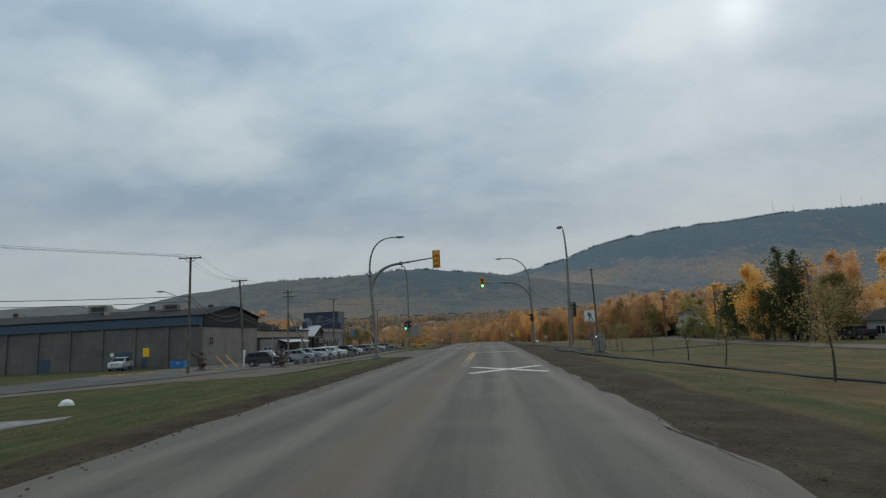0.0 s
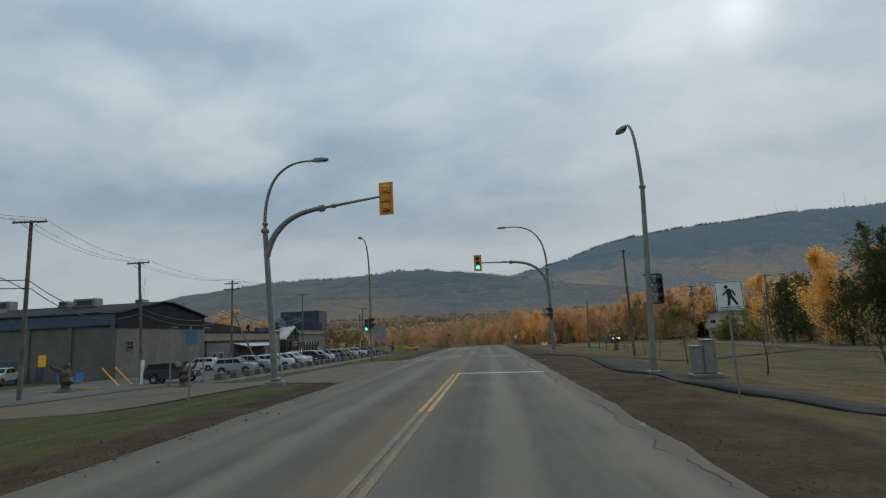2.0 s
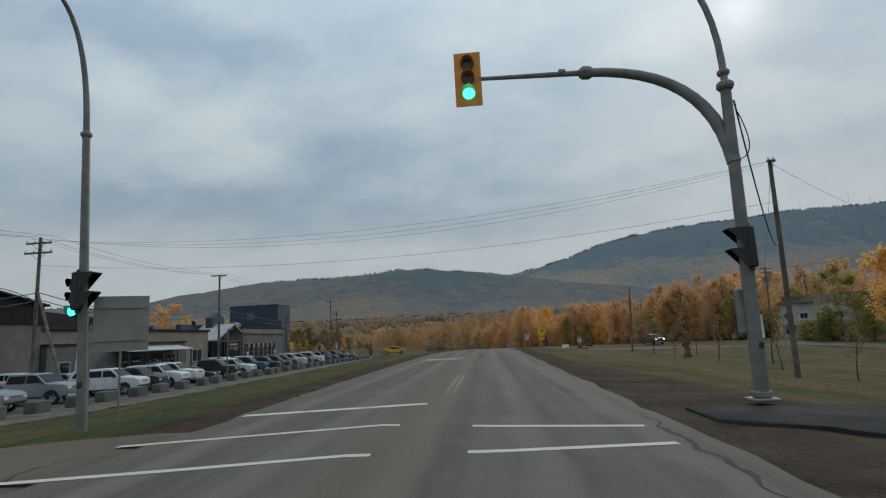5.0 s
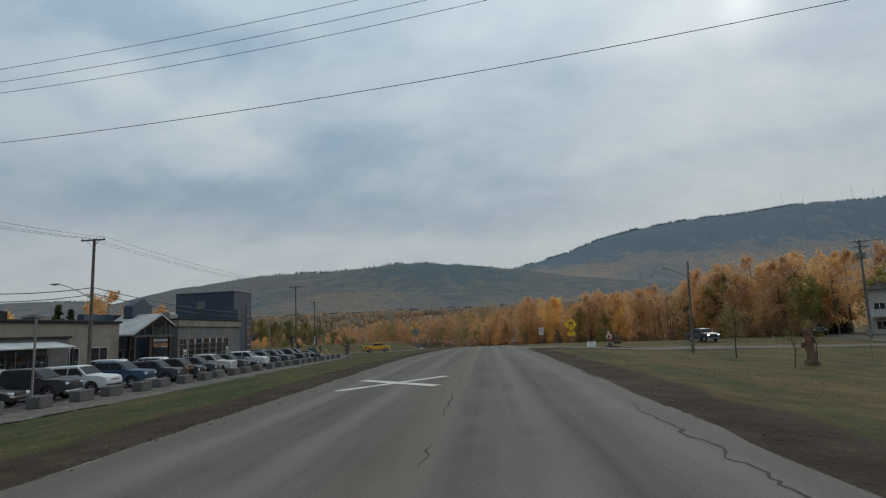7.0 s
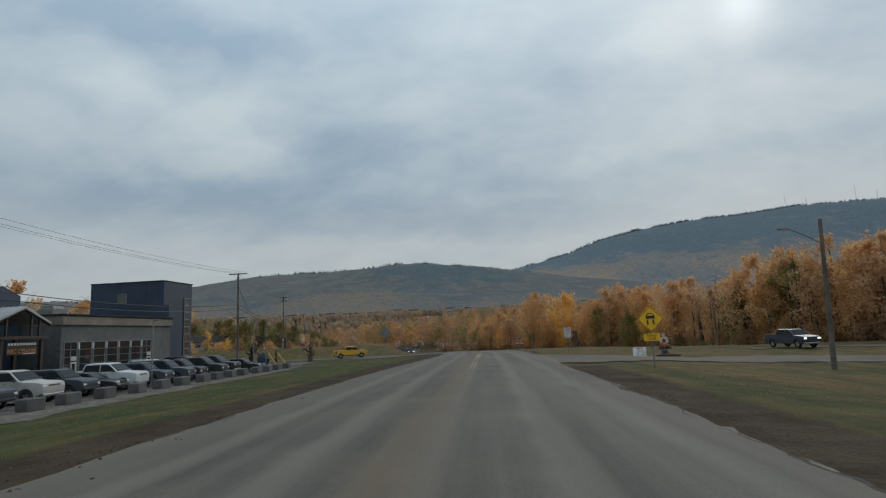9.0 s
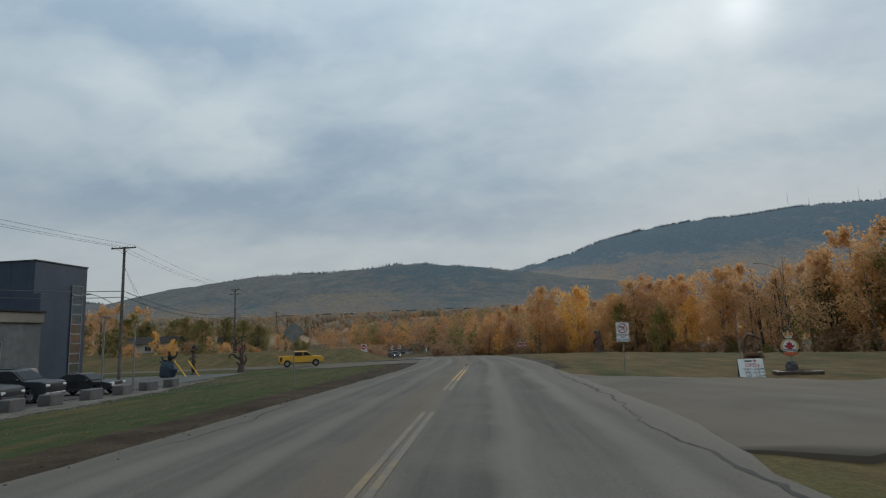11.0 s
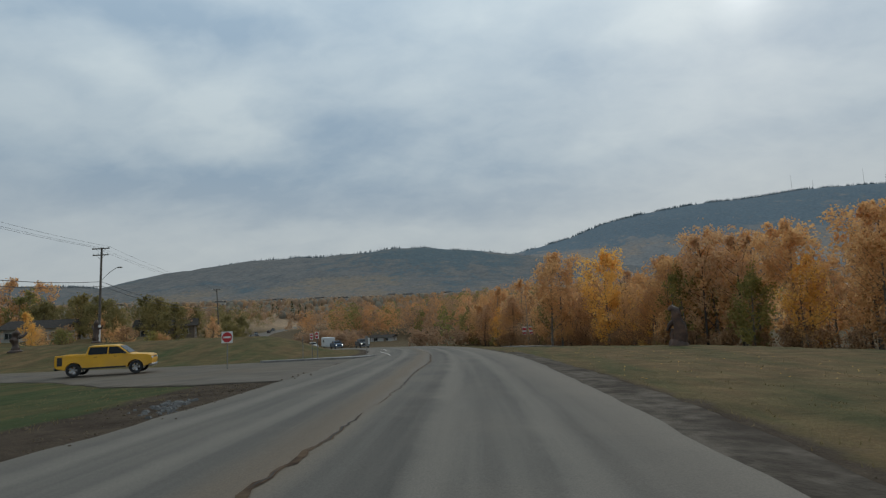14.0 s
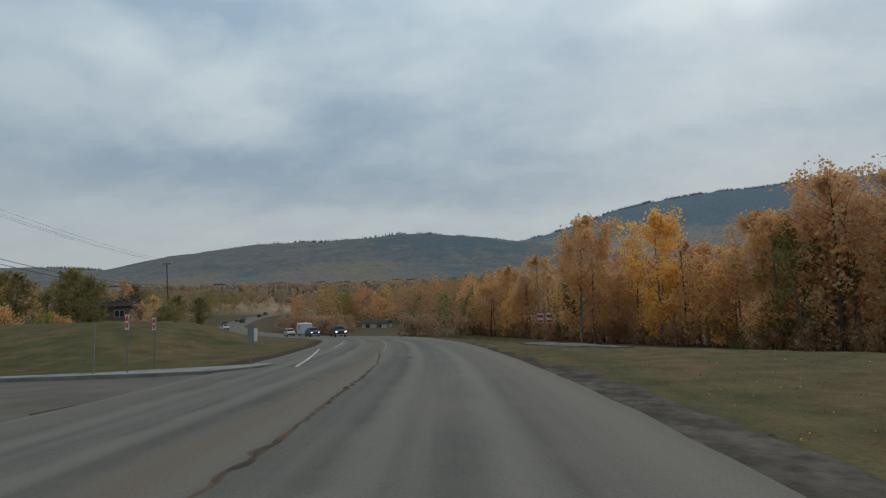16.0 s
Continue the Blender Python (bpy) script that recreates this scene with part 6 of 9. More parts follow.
MIRROR_GLASS.node_tree.nodes["Principled BSDF"].inputs["Specular IOR Level"].default_value = 1.0
MIRROR_GLASS.node_tree.nodes["Principled BSDF"].inputs["IOR"].default_value = 2.2
TIMBER = surface("dark_timber", (0.024, 0.017, 0.013), (0.042, 0.029, 0.021), 3.0, 0.6, 0.2)
BROWN_WALL = surface("brown_wall", (0.10, 0.065, 0.04), (0.14, 0.095, 0.06), 1.4, 0.85, 0.1)
ORANGE_TEXT = plain("orange_letters", (0.50, 0.20, 0.05), 0.5)


def window(parent, c, w, h, axis, cols=1, rows=1, name="window", frame=None, depth=0.08, glass=None):
    """A framed window set proud of a wall; axis x faces the road, y faces the south."""
    fr = Shape()
    fr2 = frame or FRAME_WHITE
    def at(u, v, d):
        return (c[0] + d, c[1] + u, c[2] + v) if axis == "x" else (c[0] + u, c[1] - d, c[2] + v)
    def sz(u, v, d):
        return (d, u, v) if axis == "x" else (u, d, v)
    for u in (-w / 2, w / 2):
        fr.box(at(u, 0, depth / 2), sz(0.07, h + 0.07, depth))
    for v in (-h / 2, h / 2):
        fr.box(at(0, v, depth / 2), sz(w - 0.07, 0.07, depth))
    for i in range(1, cols):
        fr.box(at(-w / 2 + w * i / cols, 0, depth / 2), sz(0.05, h - 0.07, depth * 0.8))
    for j in range(1, rows):
        fr.box(at(0, -h / 2 + h * j / rows, depth / 2), sz(w - 0.07, 0.05, depth * 0.7))
    ob = piece(name, fr, fr2, parent)
    for i in range(cols):
        for j in range(rows):
            piece("pane", Shape().box(at(-w / 2 + w * (i + 0.5) / cols, -h / 2 + h * (j + 0.5) / rows, 0.02), sz(w / cols - 0.06, h / rows - 0.06, 0.015)), glass or WINDOW, ob)
    return ob


# arena hall, gable towards the road
GZ = -1.75
hall = root("arena_hall", pose(0, 0, 0), "long taupe arena hall with pilasters and a dark gable", "building")
X0, X1, Y0, Y1 = -150.0, -48.2, 93.6, 115.6
walls = Shape().box(((X0 + X1) / 2, (Y0 + Y1) / 2, (GZ + 5.4) / 2), (X1 - X0, Y1 - Y0, 5.4 - GZ))
piece("wall", walls, WALL_TAUPE, hall, "taupe panel walls")
gab = Shape()
yc = 104.6
gab.add([(X1 + 0.15, Y0 - 0.1, 5.0), (X1 + 0.15, Y1 + 0.1, 5.0), (X1 + 0.15, Y1 + 0.1, 7.1), (X1 + 0.15, yc + 1.5, 8.75), (X1 + 0.15, yc - 1.5, 8.75), (X1 + 0.15, Y0 - 0.1, 7.0),
         (X1 - 6, Y0 - 0.1, 5.4), (X1 - 6, Y1 + 0.1, 5.4), (X1 - 6, Y1 + 0.1, 7.1), (X1 - 6, yc + 1.5, 8.75), (X1 - 6, yc - 1.5, 8.75), (X1 - 6, Y0 - 0.1, 7.0)],
        [(0, 1, 2, 3, 4, 5), (11, 10, 9, 8, 7, 6), (0, 5, 11, 6), (1, 7, 8, 2), (0, 6, 7, 1)])
GABLE_DARK = surface("charcoal_gable_cladding", (0.014, 0.015, 0.017), (0.022, 0.023, 0.025), 1.5, 0.85, 0.1, spec=0.1)
piece("gable", gab, GABLE_DARK, hall, "dark gable cladding")
rf = Shape()
for ya, yb, za, zb in ((Y0 - 0.5, yc - 1.2, 7.05, 8.95), (yc - 1.2, yc + 1.2, 8.95, 8.95), (yc + 1.2, Y1 + 0.5, 8.95, 7.15)):
    rf.add([(X0, ya, za), (X1 + 0.5, ya, za), (X1 + 0.5, yb, zb), (X0, yb, zb), (X0, ya, za - 0.2), (X1 + 0.5, ya, za - 0.2), (X1 + 0.5, yb, zb - 0.2), (X0, yb, zb - 0.2)],
           [(0, 1, 2, 3), (7, 6, 5, 4), (0, 4, 5, 1), (1, 5, 6, 2), (2, 6, 7, 3), (3, 7, 4, 0)])
piece("roof", rf, ROOF_DARK, hall, "dark sheet roof")
fas = Shape().box(((X0 + X1) / 2, Y0 - 0.18, 6.05), (X1 - X0, 0.35, 1.5), 0, 0.03)
piece("fascia", fas, BLUE_METAL, hall, "deep blue metal fascia")
for k in range(17):
    piece("pilaster", Shape().box((X1 - 0.35 - k * 5.9, Y0 - 0.14, (GZ + 5.3) / 2), (0.55, 0.28, 5.3 - GZ), 0, 0.02), WALL_TAUPE, hall)
piece("brown_bay", Shape().box((-95.0, Y0 - 0.1, (GZ + 4.9) / 2), (13.0, 0.2, 4.9 - GZ)), BROWN_WALL, hall, "brown wall bay")
for x, w, h in ((-62.5, 3.4, 3.0), (-58.6, 1.0, 2.1), (-77.0, 2.6, 2.4)):
    d = piece("door", Shape().box((x, Y0 - 0.05, GZ + h / 2), (w, 0.1, h), 0, 0.02), BLUE_METAL, hall, "blue steel door")
    piece("handle", Shape().box((x + w * 0.4, Y0 - 0.13, GZ + 1.05), (0.05, 0.06, 0.2)), GALV, d)
piece("yellow_notice", Shape().box((-58.2, Y0 - 0.1, 1.1), (1.1, 0.06, 1.5), 0, 0.01), SIGN_YELLOW, hall, "yellow notice board")
piece("wall_vent", Shape().box((-87.0, Y0 - 0.08, 3.3), (1.4, 0.12, 1.0), 0, 0.02), GALV, hall)
window(hall, (X1, 96.4, 2.6), 1.4, 1.2, "x", 2, 2, frame=FRAME_GREY)
for x, y, w, h in ((-58, 101, 3.4, 1.2), (-63, 103, 1.3, 0.8), (-70, 99, 1.0, 0.7), (-53, 106, 1.2, 0.7), (-75, 104.6, 3.8, 1.4), (-92, 104.6, 1.2, 0.9)):
    zz = 7.05 + (8.95 - 7.05) * max(0, 1 - max(0, abs(y - yc) - 1.2) / 9.6)
    u = root("rooftop_unit", pose(x, y, zz - 0.1), "grey rooftop ventilation unit", "ventilation unit", "rooftop units")
    piece("casing", Shape().box((0, 0, 0.12 + h / 2), (w, 1.6, h), 0, 0.03), GALV, u)
    piece("curb", Shape().box((0, 0, 0.06), (w * 1.05, 1.75, 0.2)), DARK_STEEL, u)
    piece("grille", Shape().box((0, -0.82, 0.12 + h / 2), (w * 0.7, 0.03, h * 0.6)), DARK_STEEL, u)

# low wing with the awning
low = root("low_wing", pose(0, 0, 0), "low tan and grey stucco wing with a metal awning", "building")
piece("wall", Shape().box((-66.0, 135.5, (-2.0 + 4.6) / 2), (31.0, 39.6, 6.6)), WALL_TAN, low, "tan stucco wall")
piece("roof", Shape().box((-66.0, 135.5, 4.72), (31.6, 40.0, 0.3), 0, 0.05), ROOF_DARK, low, "dark flat roof edge")
piece("front_wall", Shape().box((-49.2, 129.5, (-2.0 + 2.7) / 2), (3.0, 27.0, 4.7)), WALL_GREY, low, "grey front wall")
piece("front_roof", Shape().box((-49.2, 129.5, 2.8), (3.4, 27.4, 0.22), 0, 0.03), ROOF_DARK, low)
up = [(-84, 116.2, 4.85), (-53.5, 116.2, 4.85), (-53.5, 141, 4.85), (-84, 141, 4.85), (-84, 116.2, 7.3), (-53.5, 116.2, 7.3), (-53.5, 141, 5.9), (-84, 141, 5.9)]
piece("upper_roof", Shape().add(up, [(3, 2, 1, 0), (4, 5, 6, 7), (0, 1, 5, 4), (1, 2, 6, 5), (2, 3, 7, 6), (3, 0, 4, 7)]), ROOF_DARK, low, "dark sloping upper roof")
aw = Shape()
aw.add([(-47.7, 126, 2.35), (-47.7, 141, 2.35), (-45.2, 141, 1.75), (-45.2, 126, 1.75), (-47.7, 126, 2.25), (-47.7, 141, 2.25), (-45.2, 141, 1.65), (-45.2, 126, 1.65)], [(3, 2, 1, 0), (4, 5, 6, 7), (0, 4, 7, 3), (1, 2, 6, 5), (2, 3, 7, 6), (0, 1, 5, 4)])
piece("awning", aw, WHITE_METAL, low, "pale metal awning roof")
for yy in np.linspace(126.3, 140.7, 5):
    piece("awning_post", Shape().box((-45.4, float(yy), -0.1), (0.14, 0.14, 3.6), 0, 0.01), DARK_STEEL, low)
for k in range(5):
    window(low, (-47.7, 128.2 + k * 2.7, -0.2), 2.1, 2.3, "x", 2, 1, frame=DARK_STEEL)
for k in range(2):
    window(low, (-47.7, 118.5 + k * 2.4, 0.2), 1.6, 1.3, "x", 1, 1)
window(low, (-50.45, 146.5, 0.5), 3.0, 2.0, "x", 2, 1)
window(low, (-50.45, 151.5, 0.5), 3.0, 2.0, "x", 2, 1)
for x, y, w, h in ((-60, 128, 3.2, 1.1), (-66, 141, 2.2, 0.9), (-58, 150, 2.6, 1.0)):
    u = root("rooftop_unit", pose(x, y, 4.85), "grey rooftop ventilation unit", "ventilation unit", "rooftop units")
    piece("casing", Shape().box((0, 0, h / 2), (w, 1.8, h), 0, 0.03), GALV, u)
    piece("grille", Shape().box((0, -0.92, h / 2), (w * 0.7, 0.03, h * 0.6)), DARK_STEEL, u)
    piece("cap", Shape().box((0, 0, h + 0.04), (w * 0.5, 1.2, 0.1)), DARK_STEEL, u)

# timber entrance porch
por = root("entrance_porch", pose(0, 0, 0), "timber entrance porch under a pale gabled metal roof", "porch")
PY, PX0, PX1 = 163.0, -55.6, -49.3
PS, PN, ZA, ZS, ZN = 156.3, 166.5, 6.05, 3.05, 4.45
for ya, yb, za, zb, nm in ((PY, PS, ZA, ZS, "south"), (PY, PN, ZA, ZN, "north")):
    a = Shape()
    up = yb > ya
    v = [(PX0, ya, za), (PX1, ya, za), (PX1, yb, zb), (PX0, yb, zb)]
    a.add(v + [(p[0], p[1], p[2] - 0.22) for p in v], [(3, 2, 1, 0) if not up else (0, 1, 2, 3), (4, 5, 6, 7) if not up else (7, 6, 5, 4), (0, 4, 5, 1), (1, 5, 6, 2), (2, 6, 7, 3), (3, 7, 4, 0)])
    roof = piece("roof", a, WHITE_METAL, por, "pale standing seam metal roof")
    for k in range(11):
        xx = PX0 + 0.1 + k * 0.6
        rib = Shape()
        rib.add([(xx, ya, za + 0.02), (xx + 0.05, ya, za + 0.02), (xx + 0.05, yb, zb + 0.02), (xx, yb, zb + 0.02), (xx, ya, za + 0.07), (xx + 0.05, ya, za + 0.07), (xx + 0.05, yb, zb + 0.07), (xx, yb, zb + 0.07)], [(4, 5, 6, 7), (0, 3, 7, 4), (1, 5, 6, 2)])
        piece("rib", rib, WHITE_METAL, roof)
    piece("rafter", Shape().tube([(PX1 - 0.15, ya, za - 0.32), (PX1 - 0.15, yb, zb - 0.3)], 0.16, 4), TIMBER, por)
    for k in (0.3, 0.6):
        yk = ya + (yb - ya) * k
        zk = za + (zb - za) * k - 0.3
        piece("strut", Shape().box((PX1 - 0.2, yk, (zk + 2.6) / 2), (0.2, 0.2, zk - 2.6)), TIMBER, por)
for yy in (157.2, 160.6, 165.6):
    for xx in (PX1 - 0.3, PX1 - 3.4):
        piece("column", Shape().box((xx, yy, 0.55), (0.34, 0.34, 4.6), 0, 0.03), TIMBER, por)
        piece("column_base", Shape().box((xx, yy, -1.6), (0.8, 0.8, 1.2), 0, 0.05), CONCRETE, por)
piece("tie_beam", Shape().box((PX1 - 0.2, 161.4, 2.75), (0.3, 9.8, 0.34), 0, 0.03), TIMBER, por)
piece("ridge_beam", Shape().box(((PX0 + PX1) / 2, PY, ZA - 0.38), (PX1 - PX0 - 0.1, 0.3, 0.3), 0, 0.03), TIMBER, por)
piece("back_wall", Shape().box((-56.2, 162.4, 1.9), (1.0, 14.0, 8.4)), NAVY_METAL, por, "navy wall behind the porch")
piece("upper_gable", Shape().add([(-53.0, 161.6, 4.9), (-53.0, 166.3, 4.9), (-53.0, 166.3, 7.5), (-53.0, 163.95, 8.45), (-53.0, 161.6, 7.35), (-54.4, 161.6, 4.9), (-54.4, 166.3, 4.9), (-54.4, 166.3, 7.5), (-54.4, 163.95, 8.45), (-54.4, 161.6, 7.35)],
                                 [(0, 1, 2, 3, 4), (9, 8, 7, 6, 5), (2, 7, 8, 3), (3, 8, 9, 4), (0, 4, 9, 5), (1, 6, 7, 2)]), NAVY_METAL, por, "navy upper gable")
board = piece("sign_board", Shape().box((PX1 - 0.05, 162.85, 1.66), (0.1, 3.7, 1.25), 0, 0.02), TIMBER, por, "dark sign board")
text_mesh("lettering", "REC CENTRE", 0.62, ORANGE_TEXT, board, Matrix.Translation((PX1 + 0.03, 162.85, 1.38)) @ Matrix.Rotation(radians(90), 4, "Z") @ Matrix.Rotation(radians(90), 4, "X"))
for k in range(10):
    piece("worn_letter", Shape().box((PX1 + 0.02, 161.25 + k * 0.35, 2.12), (0.02, 0.24, 0.22)), FRAME_WHITE, board, "pale worn letter")
piece("worn_line", Shape().box((PX1 + 0.02, 163.7, 1.14), (0.02, 1.5, 0.1)), FRAME_WHITE, board, "pale line of writing")
for k in range(4):
    window(por, (-55.65, 157.6 + k * 2.4, -0.4), 2.0, 2.6, "x", 2, 2, frame=FRAME_WHITE)

# wing with glazed sectional doors
wing = root("glazed_wing", pose(0, 0, 0), "tan stucco wing with a row of glazed doors", "building")
piece("wall", Shape().box((-60.0, 180.7, (-2.3 + 4.3) / 2), (18.6, 22.0, 6.6)), WALL_GREY, wing, "grey stucco lower wall")
piece("upper_band", Shape().box((-59.9, 180.7, 4.75), (18.9, 22.2, 1.1), 0, 0.03), WALL_TAN, wing, "tan upper band")
piece("roof", Shape().box((-59.9, 180.7, 5.42), (19.2, 22.4, 0.24), 0, 0.04), ROOF_DARK, wing, "dark flat roof edge")
for k in range(7):
    yy = 171.2 + k * 2.42
    gd = window(wing, (-50.7, yy, 0.0), 2.0, 4.4, "x", 2 if k in (0, 6) else 1, 5, "glazed_door", FRAME_GREY)
    if k < 6:
        lm = piece("wall_lamp", Shape().box((-50.6, yy + 1.21, 1.75), (0.2, 0.16, 0.8), 0, 0.02), SIGN_WHITE, wing, "white wall lamp")
    if k in (0, 6):
        piece("door", Shape().box((-50.58, yy + 0.45, -1.2), (0.06, 0.85, 2.1), 0, 0.01).box((-50.58, yy + 0.45, 0.25), (0.06, 0.85, 0.5), 0, 0.01), FRAME_WHITE, wing, "white framed door")
        piece("door_pane", Shape().box((-50.54, yy + 0.45, -1.0), (0.02, 0.5, 1.3)), WINDOW, wing)
piece("door_awning", Shape().box((-50.5, 169.2, 1.2), (0.6, 0.1, 0.1)), DARK_STEEL, wing)
ru = root("rooftop_unit", pose(-53.5, 171.5, 5.5), "grey rooftop ventilation unit", "ventilation unit", "rooftop units")
piece("casing", Shape().box((0, 0, 0.4), (2.0, 2.2, 0.8), 0, 0.05), GALV, ru)
piece("hood", Shape().slab([(-0.9, 0.8), (0.9, 0.8), (0.6, 1.15), (-0.6, 1.15)], -0.8, 0.8), GALV, ru)

# navy tower
tow = root("navy_tower", pose(0, 0, 0), "tall navy metal clad tower with a column of windows", "building")
piece("cladding", Shape().box((-58.2, 196.0, (-2.4 + 11.4) / 2), (12.3, 8.2, 13.8)), NAVY_METAL, tow, "navy metal cladding")
piece("parapet", Shape().box((-58.2, 196.0, 11.46), (12.5, 8.4, 0.16), 0, 0.03), DARK_STEEL, tow)
piece("buttress", Shape().box((-51.6, 192.9, 2.6), (0.9, 2.0, 10.0), 0, 0.02), NAVY_METAL, tow)
window(tow, (-59.0, 191.9, 8.9), 1.5, 1.5, "y", 1, 1, "square_window", GALV)
for k in range(9):
    window(tow, (-52.0, 198.5, -1.2 + k * 1.2), 1.7, 1.12, "x", 1, 1, "window", FRAME_GREY, glass=MIRROR_GLASS)
for k in range(6):
    piece("cladding_seam", Shape().box((-63.2 + k * 2.05, 191.89, 4.5), (0.02, 0.03, 13.6)), NAVY_METAL, tow)

# mast on the far roof
r = root("radio_mast", pose(-72, 150, 4.8), "thin radio mast on the roof", "mast")
piece("mast", Shape().tube([(0, 0, 0), (0, 0, 9.5)], [0.06, 0.03], 6), GALV, r)
piece("guy", Shape().tube([(0, 0, 6), (1.5, -1.0, 0)], 0.015, 4), WIRE, r)


# ---- houses ----
SIDING = surface("pale_siding", (0.36, 0.35, 0.32), (0.43, 0.42, 0.38), 2.0, 0.8, 0.1, c3=(0.30, 0.29, 0.26), scale3=0.3)
SIDING_DARK = surface("brown_siding", (0.11, 0.085, 0.065), (0.15, 0.115, 0.085), 2.0, 0.8, 0.1)
SIDING_YELLOW = surface("yellow_siding", (0.25, 0.225, 0.13), (0.32, 0.285, 0.17), 2.0, 0.8, 0.1, c3=(0.22, 0.2, 0.12), scale3=0.3)
SHINGLE = surface("shingle_roof", (0.036, 0.031, 0.027), (0.060, 0.052, 0.046), 3.0, 0.95, 0.4, spec=0.08)


def house(x, y, w, d, h, rise, rot, wall, label, windows=3, z=None, balconies=0, name="house"):
    z = ground_z(x, y) - 0.2 if z is None else z
    r = root(name, pose(x, y, z, 0, 0, rot), label, "house" if name == "house" else "building")
    piece("wall", Shape().box((0, 0, h / 2), (w, d, h)), wall, r)
    rf = Shape()
    e = 0.6
    v = [(-w / 2 - e, -d / 2 - e, h - 0.1), (w / 2 + e, -d / 2 - e, h - 0.1), (w / 2 + e, d / 2 + e, h - 0.1), (-w / 2 - e, d / 2 + e, h - 0.1), (-w / 2 - e, 0, h + rise), (w / 2 + e, 0, h + rise)]
    rf.add(v, [(0, 1, 5, 4), (2, 3, 4, 5), (0, 4, 3), (1, 2, 5), (3, 2, 1, 0)])
    piece("roof", rf, SHINGLE, r)
    storeys = max(1, int(h // 2.6))
    for s in range(storeys):
        for k in range(windows):
            xx = -w / 2 + w * (k + 0.5) / windows
            window(r, (xx, -d / 2, 1.5 + 2.7 * s), min(1.6, w / windows * 0.5), 1.2, "y", 2, 1)
    window(r, (w / 2, 0, 1.6), 1.4, 1.2, "x", 2, 1)
    dr = piece("door", Shape().box((w * 0.18, -d / 2 - 0.04, 1.0), (0.95, 0.08, 2.05), 0, 0.01), SIDING_DARK, r)
    piece("handle", Shape().box((w * 0.18 + 0.35, -d / 2 - 0.1, 1.0), (0.05, 0.05, 0.12)), GALV, dr)
    for k in range(balconies):
        xx = -w / 2 + w * (k + 0.5) / balconies
        b = piece("balcony", Shape().box((xx, -d / 2 - 0.75, 2.75), (w / balconies * 0.8, 1.5, 0.16)), wall, r)
        for j in range(9):
            piece("baluster", Shape().box((xx - w / balconies * 0.38 + j * w / balconies * 0.095, -d / 2 - 1.45, 3.3), (0.22, 0.04, 0.95)), FRAME_WHITE, b)
        piece("handrail", Shape().box((xx, -d / 2 - 1.45, 3.82), (w / balconies * 0.8, 0.08, 0.08)), FRAME_WHITE, b)
    return r


house(62.8, 168.6, 13.0, 8.0, 6.9, 1.1, -66, SIDING, "two storey pale apartment house with white balconies", 4, balconies=3, name="apartment_house")
house(63.0, 155.0, 7.0, 7.0, 5.6, 2.2, -28, SIDING_YELLOW, "yellowish two storey house behind golden poplars", 2)
house(63.0, 86.0, 14.0, 9.0, 3.0, 1.9, -80, SIDING, "low pale house with a grey roof behind shrubs", 3)
house(76.0, 112.0, 12.0, 9.0, 3.2, 1.8, -75, SIDING_DARK, "low brown house among trees", 3)
for x, y, w, rot, wl, lb in ((-92, 278, 13, 10, SIDING, "low pale bungalow beyond the side street"), (-74, 292, 12, 25, SIDING_DARK, "low brown bungalow beyond the side street"), (-118, 262, 14, -5, SIDING, "low pale bungalow behind trees"),
                             (-140, 300, 13, 15, SIDING, "low pale bungalow behind trees"), (-160, 340, 14, 20, SIDING_DARK, "low brown bungalow behind trees"), (-104, 330, 12, 30, SIDING, "small pale house on the far slope"),
                             (-128, 356, 12, 15, SIDING_DARK, "small brown house on the far slope"), (-150, 255, 14, 5, SIDING, "low pale bungalow behind trees")):
    house(x, y, w, 8.5, 2.9, 1.7, rot, wl, lb, 3)
# white garage in the bend
house(-42.6, 389.0, 8.6, 7.0, 2.5, 0.8, -8, FRAME_WHITE, "low white garage building in the bend", 2, z=-8.75)
for k, (x, y, w, rot) in enumerate(((-360, 1080, 14, 10), (-300, 1120, 16, -20), (-240, 1060, 14, 30), (-150, 1180, 18, 0), (-80, 1230, 16, 15), (30, 1260, 14, -10), (-420, 1000, 15, 20), (120, 1200, 16, 10), (-40, 1150, 15, 40), (-520, 900, 14, 0), (200, 1290, 14, 0), (-200, 1300, 16, 20))):
    house(x, y, w, 9, 5, 2, rot, SIDING, "tiny pale house on the wooded slope far away", 2, z=ground_z(x, y) + 6.0)


# ---- vehicles ----
RUBBER = plain("tyre_rubber", (0.018, 0.018, 0.019), 0.85)
ALLOY = surface("alloy_wheel", (0.30, 0.30, 0.31), (0.40, 0.40, 0.41), 6.0, 0.35, metal=0.7)
CAR_GLASS = plain("car_glass", (0.012, 0.014, 0.016), 0.22)
CAR_GLASS.node_tree.nodes["Principled BSDF"].inputs["Specular IOR Level"].default_value = 0.14
HEADLAMP = plain("headlamp", (0.62, 0.64, 0.66), 0.15)
HEADLAMP_ON = glowing("lit_headlamp", (1.0, 0.97, 0.9), 2.6)
TAILLAMP = plain("tail_lamp", (0.30, 0.012, 0.012), 0.2)
TRIM = plain("black_trim", (0.02, 0.02, 0.021), 0.6)


def car_paint(name, c, metal=0.25):
    m = surface(name, c, tuple(v * 0.88 for v in c), 1.5, 0.4, metal=metal, spec=0.3, c3=tuple(v * 0.8 + 0.02 for v in c), scale3=0.6)
    m.node_tree.nodes["Principled BSDF"].inputs["Coat Weight"].default_value = 0.12
    return m


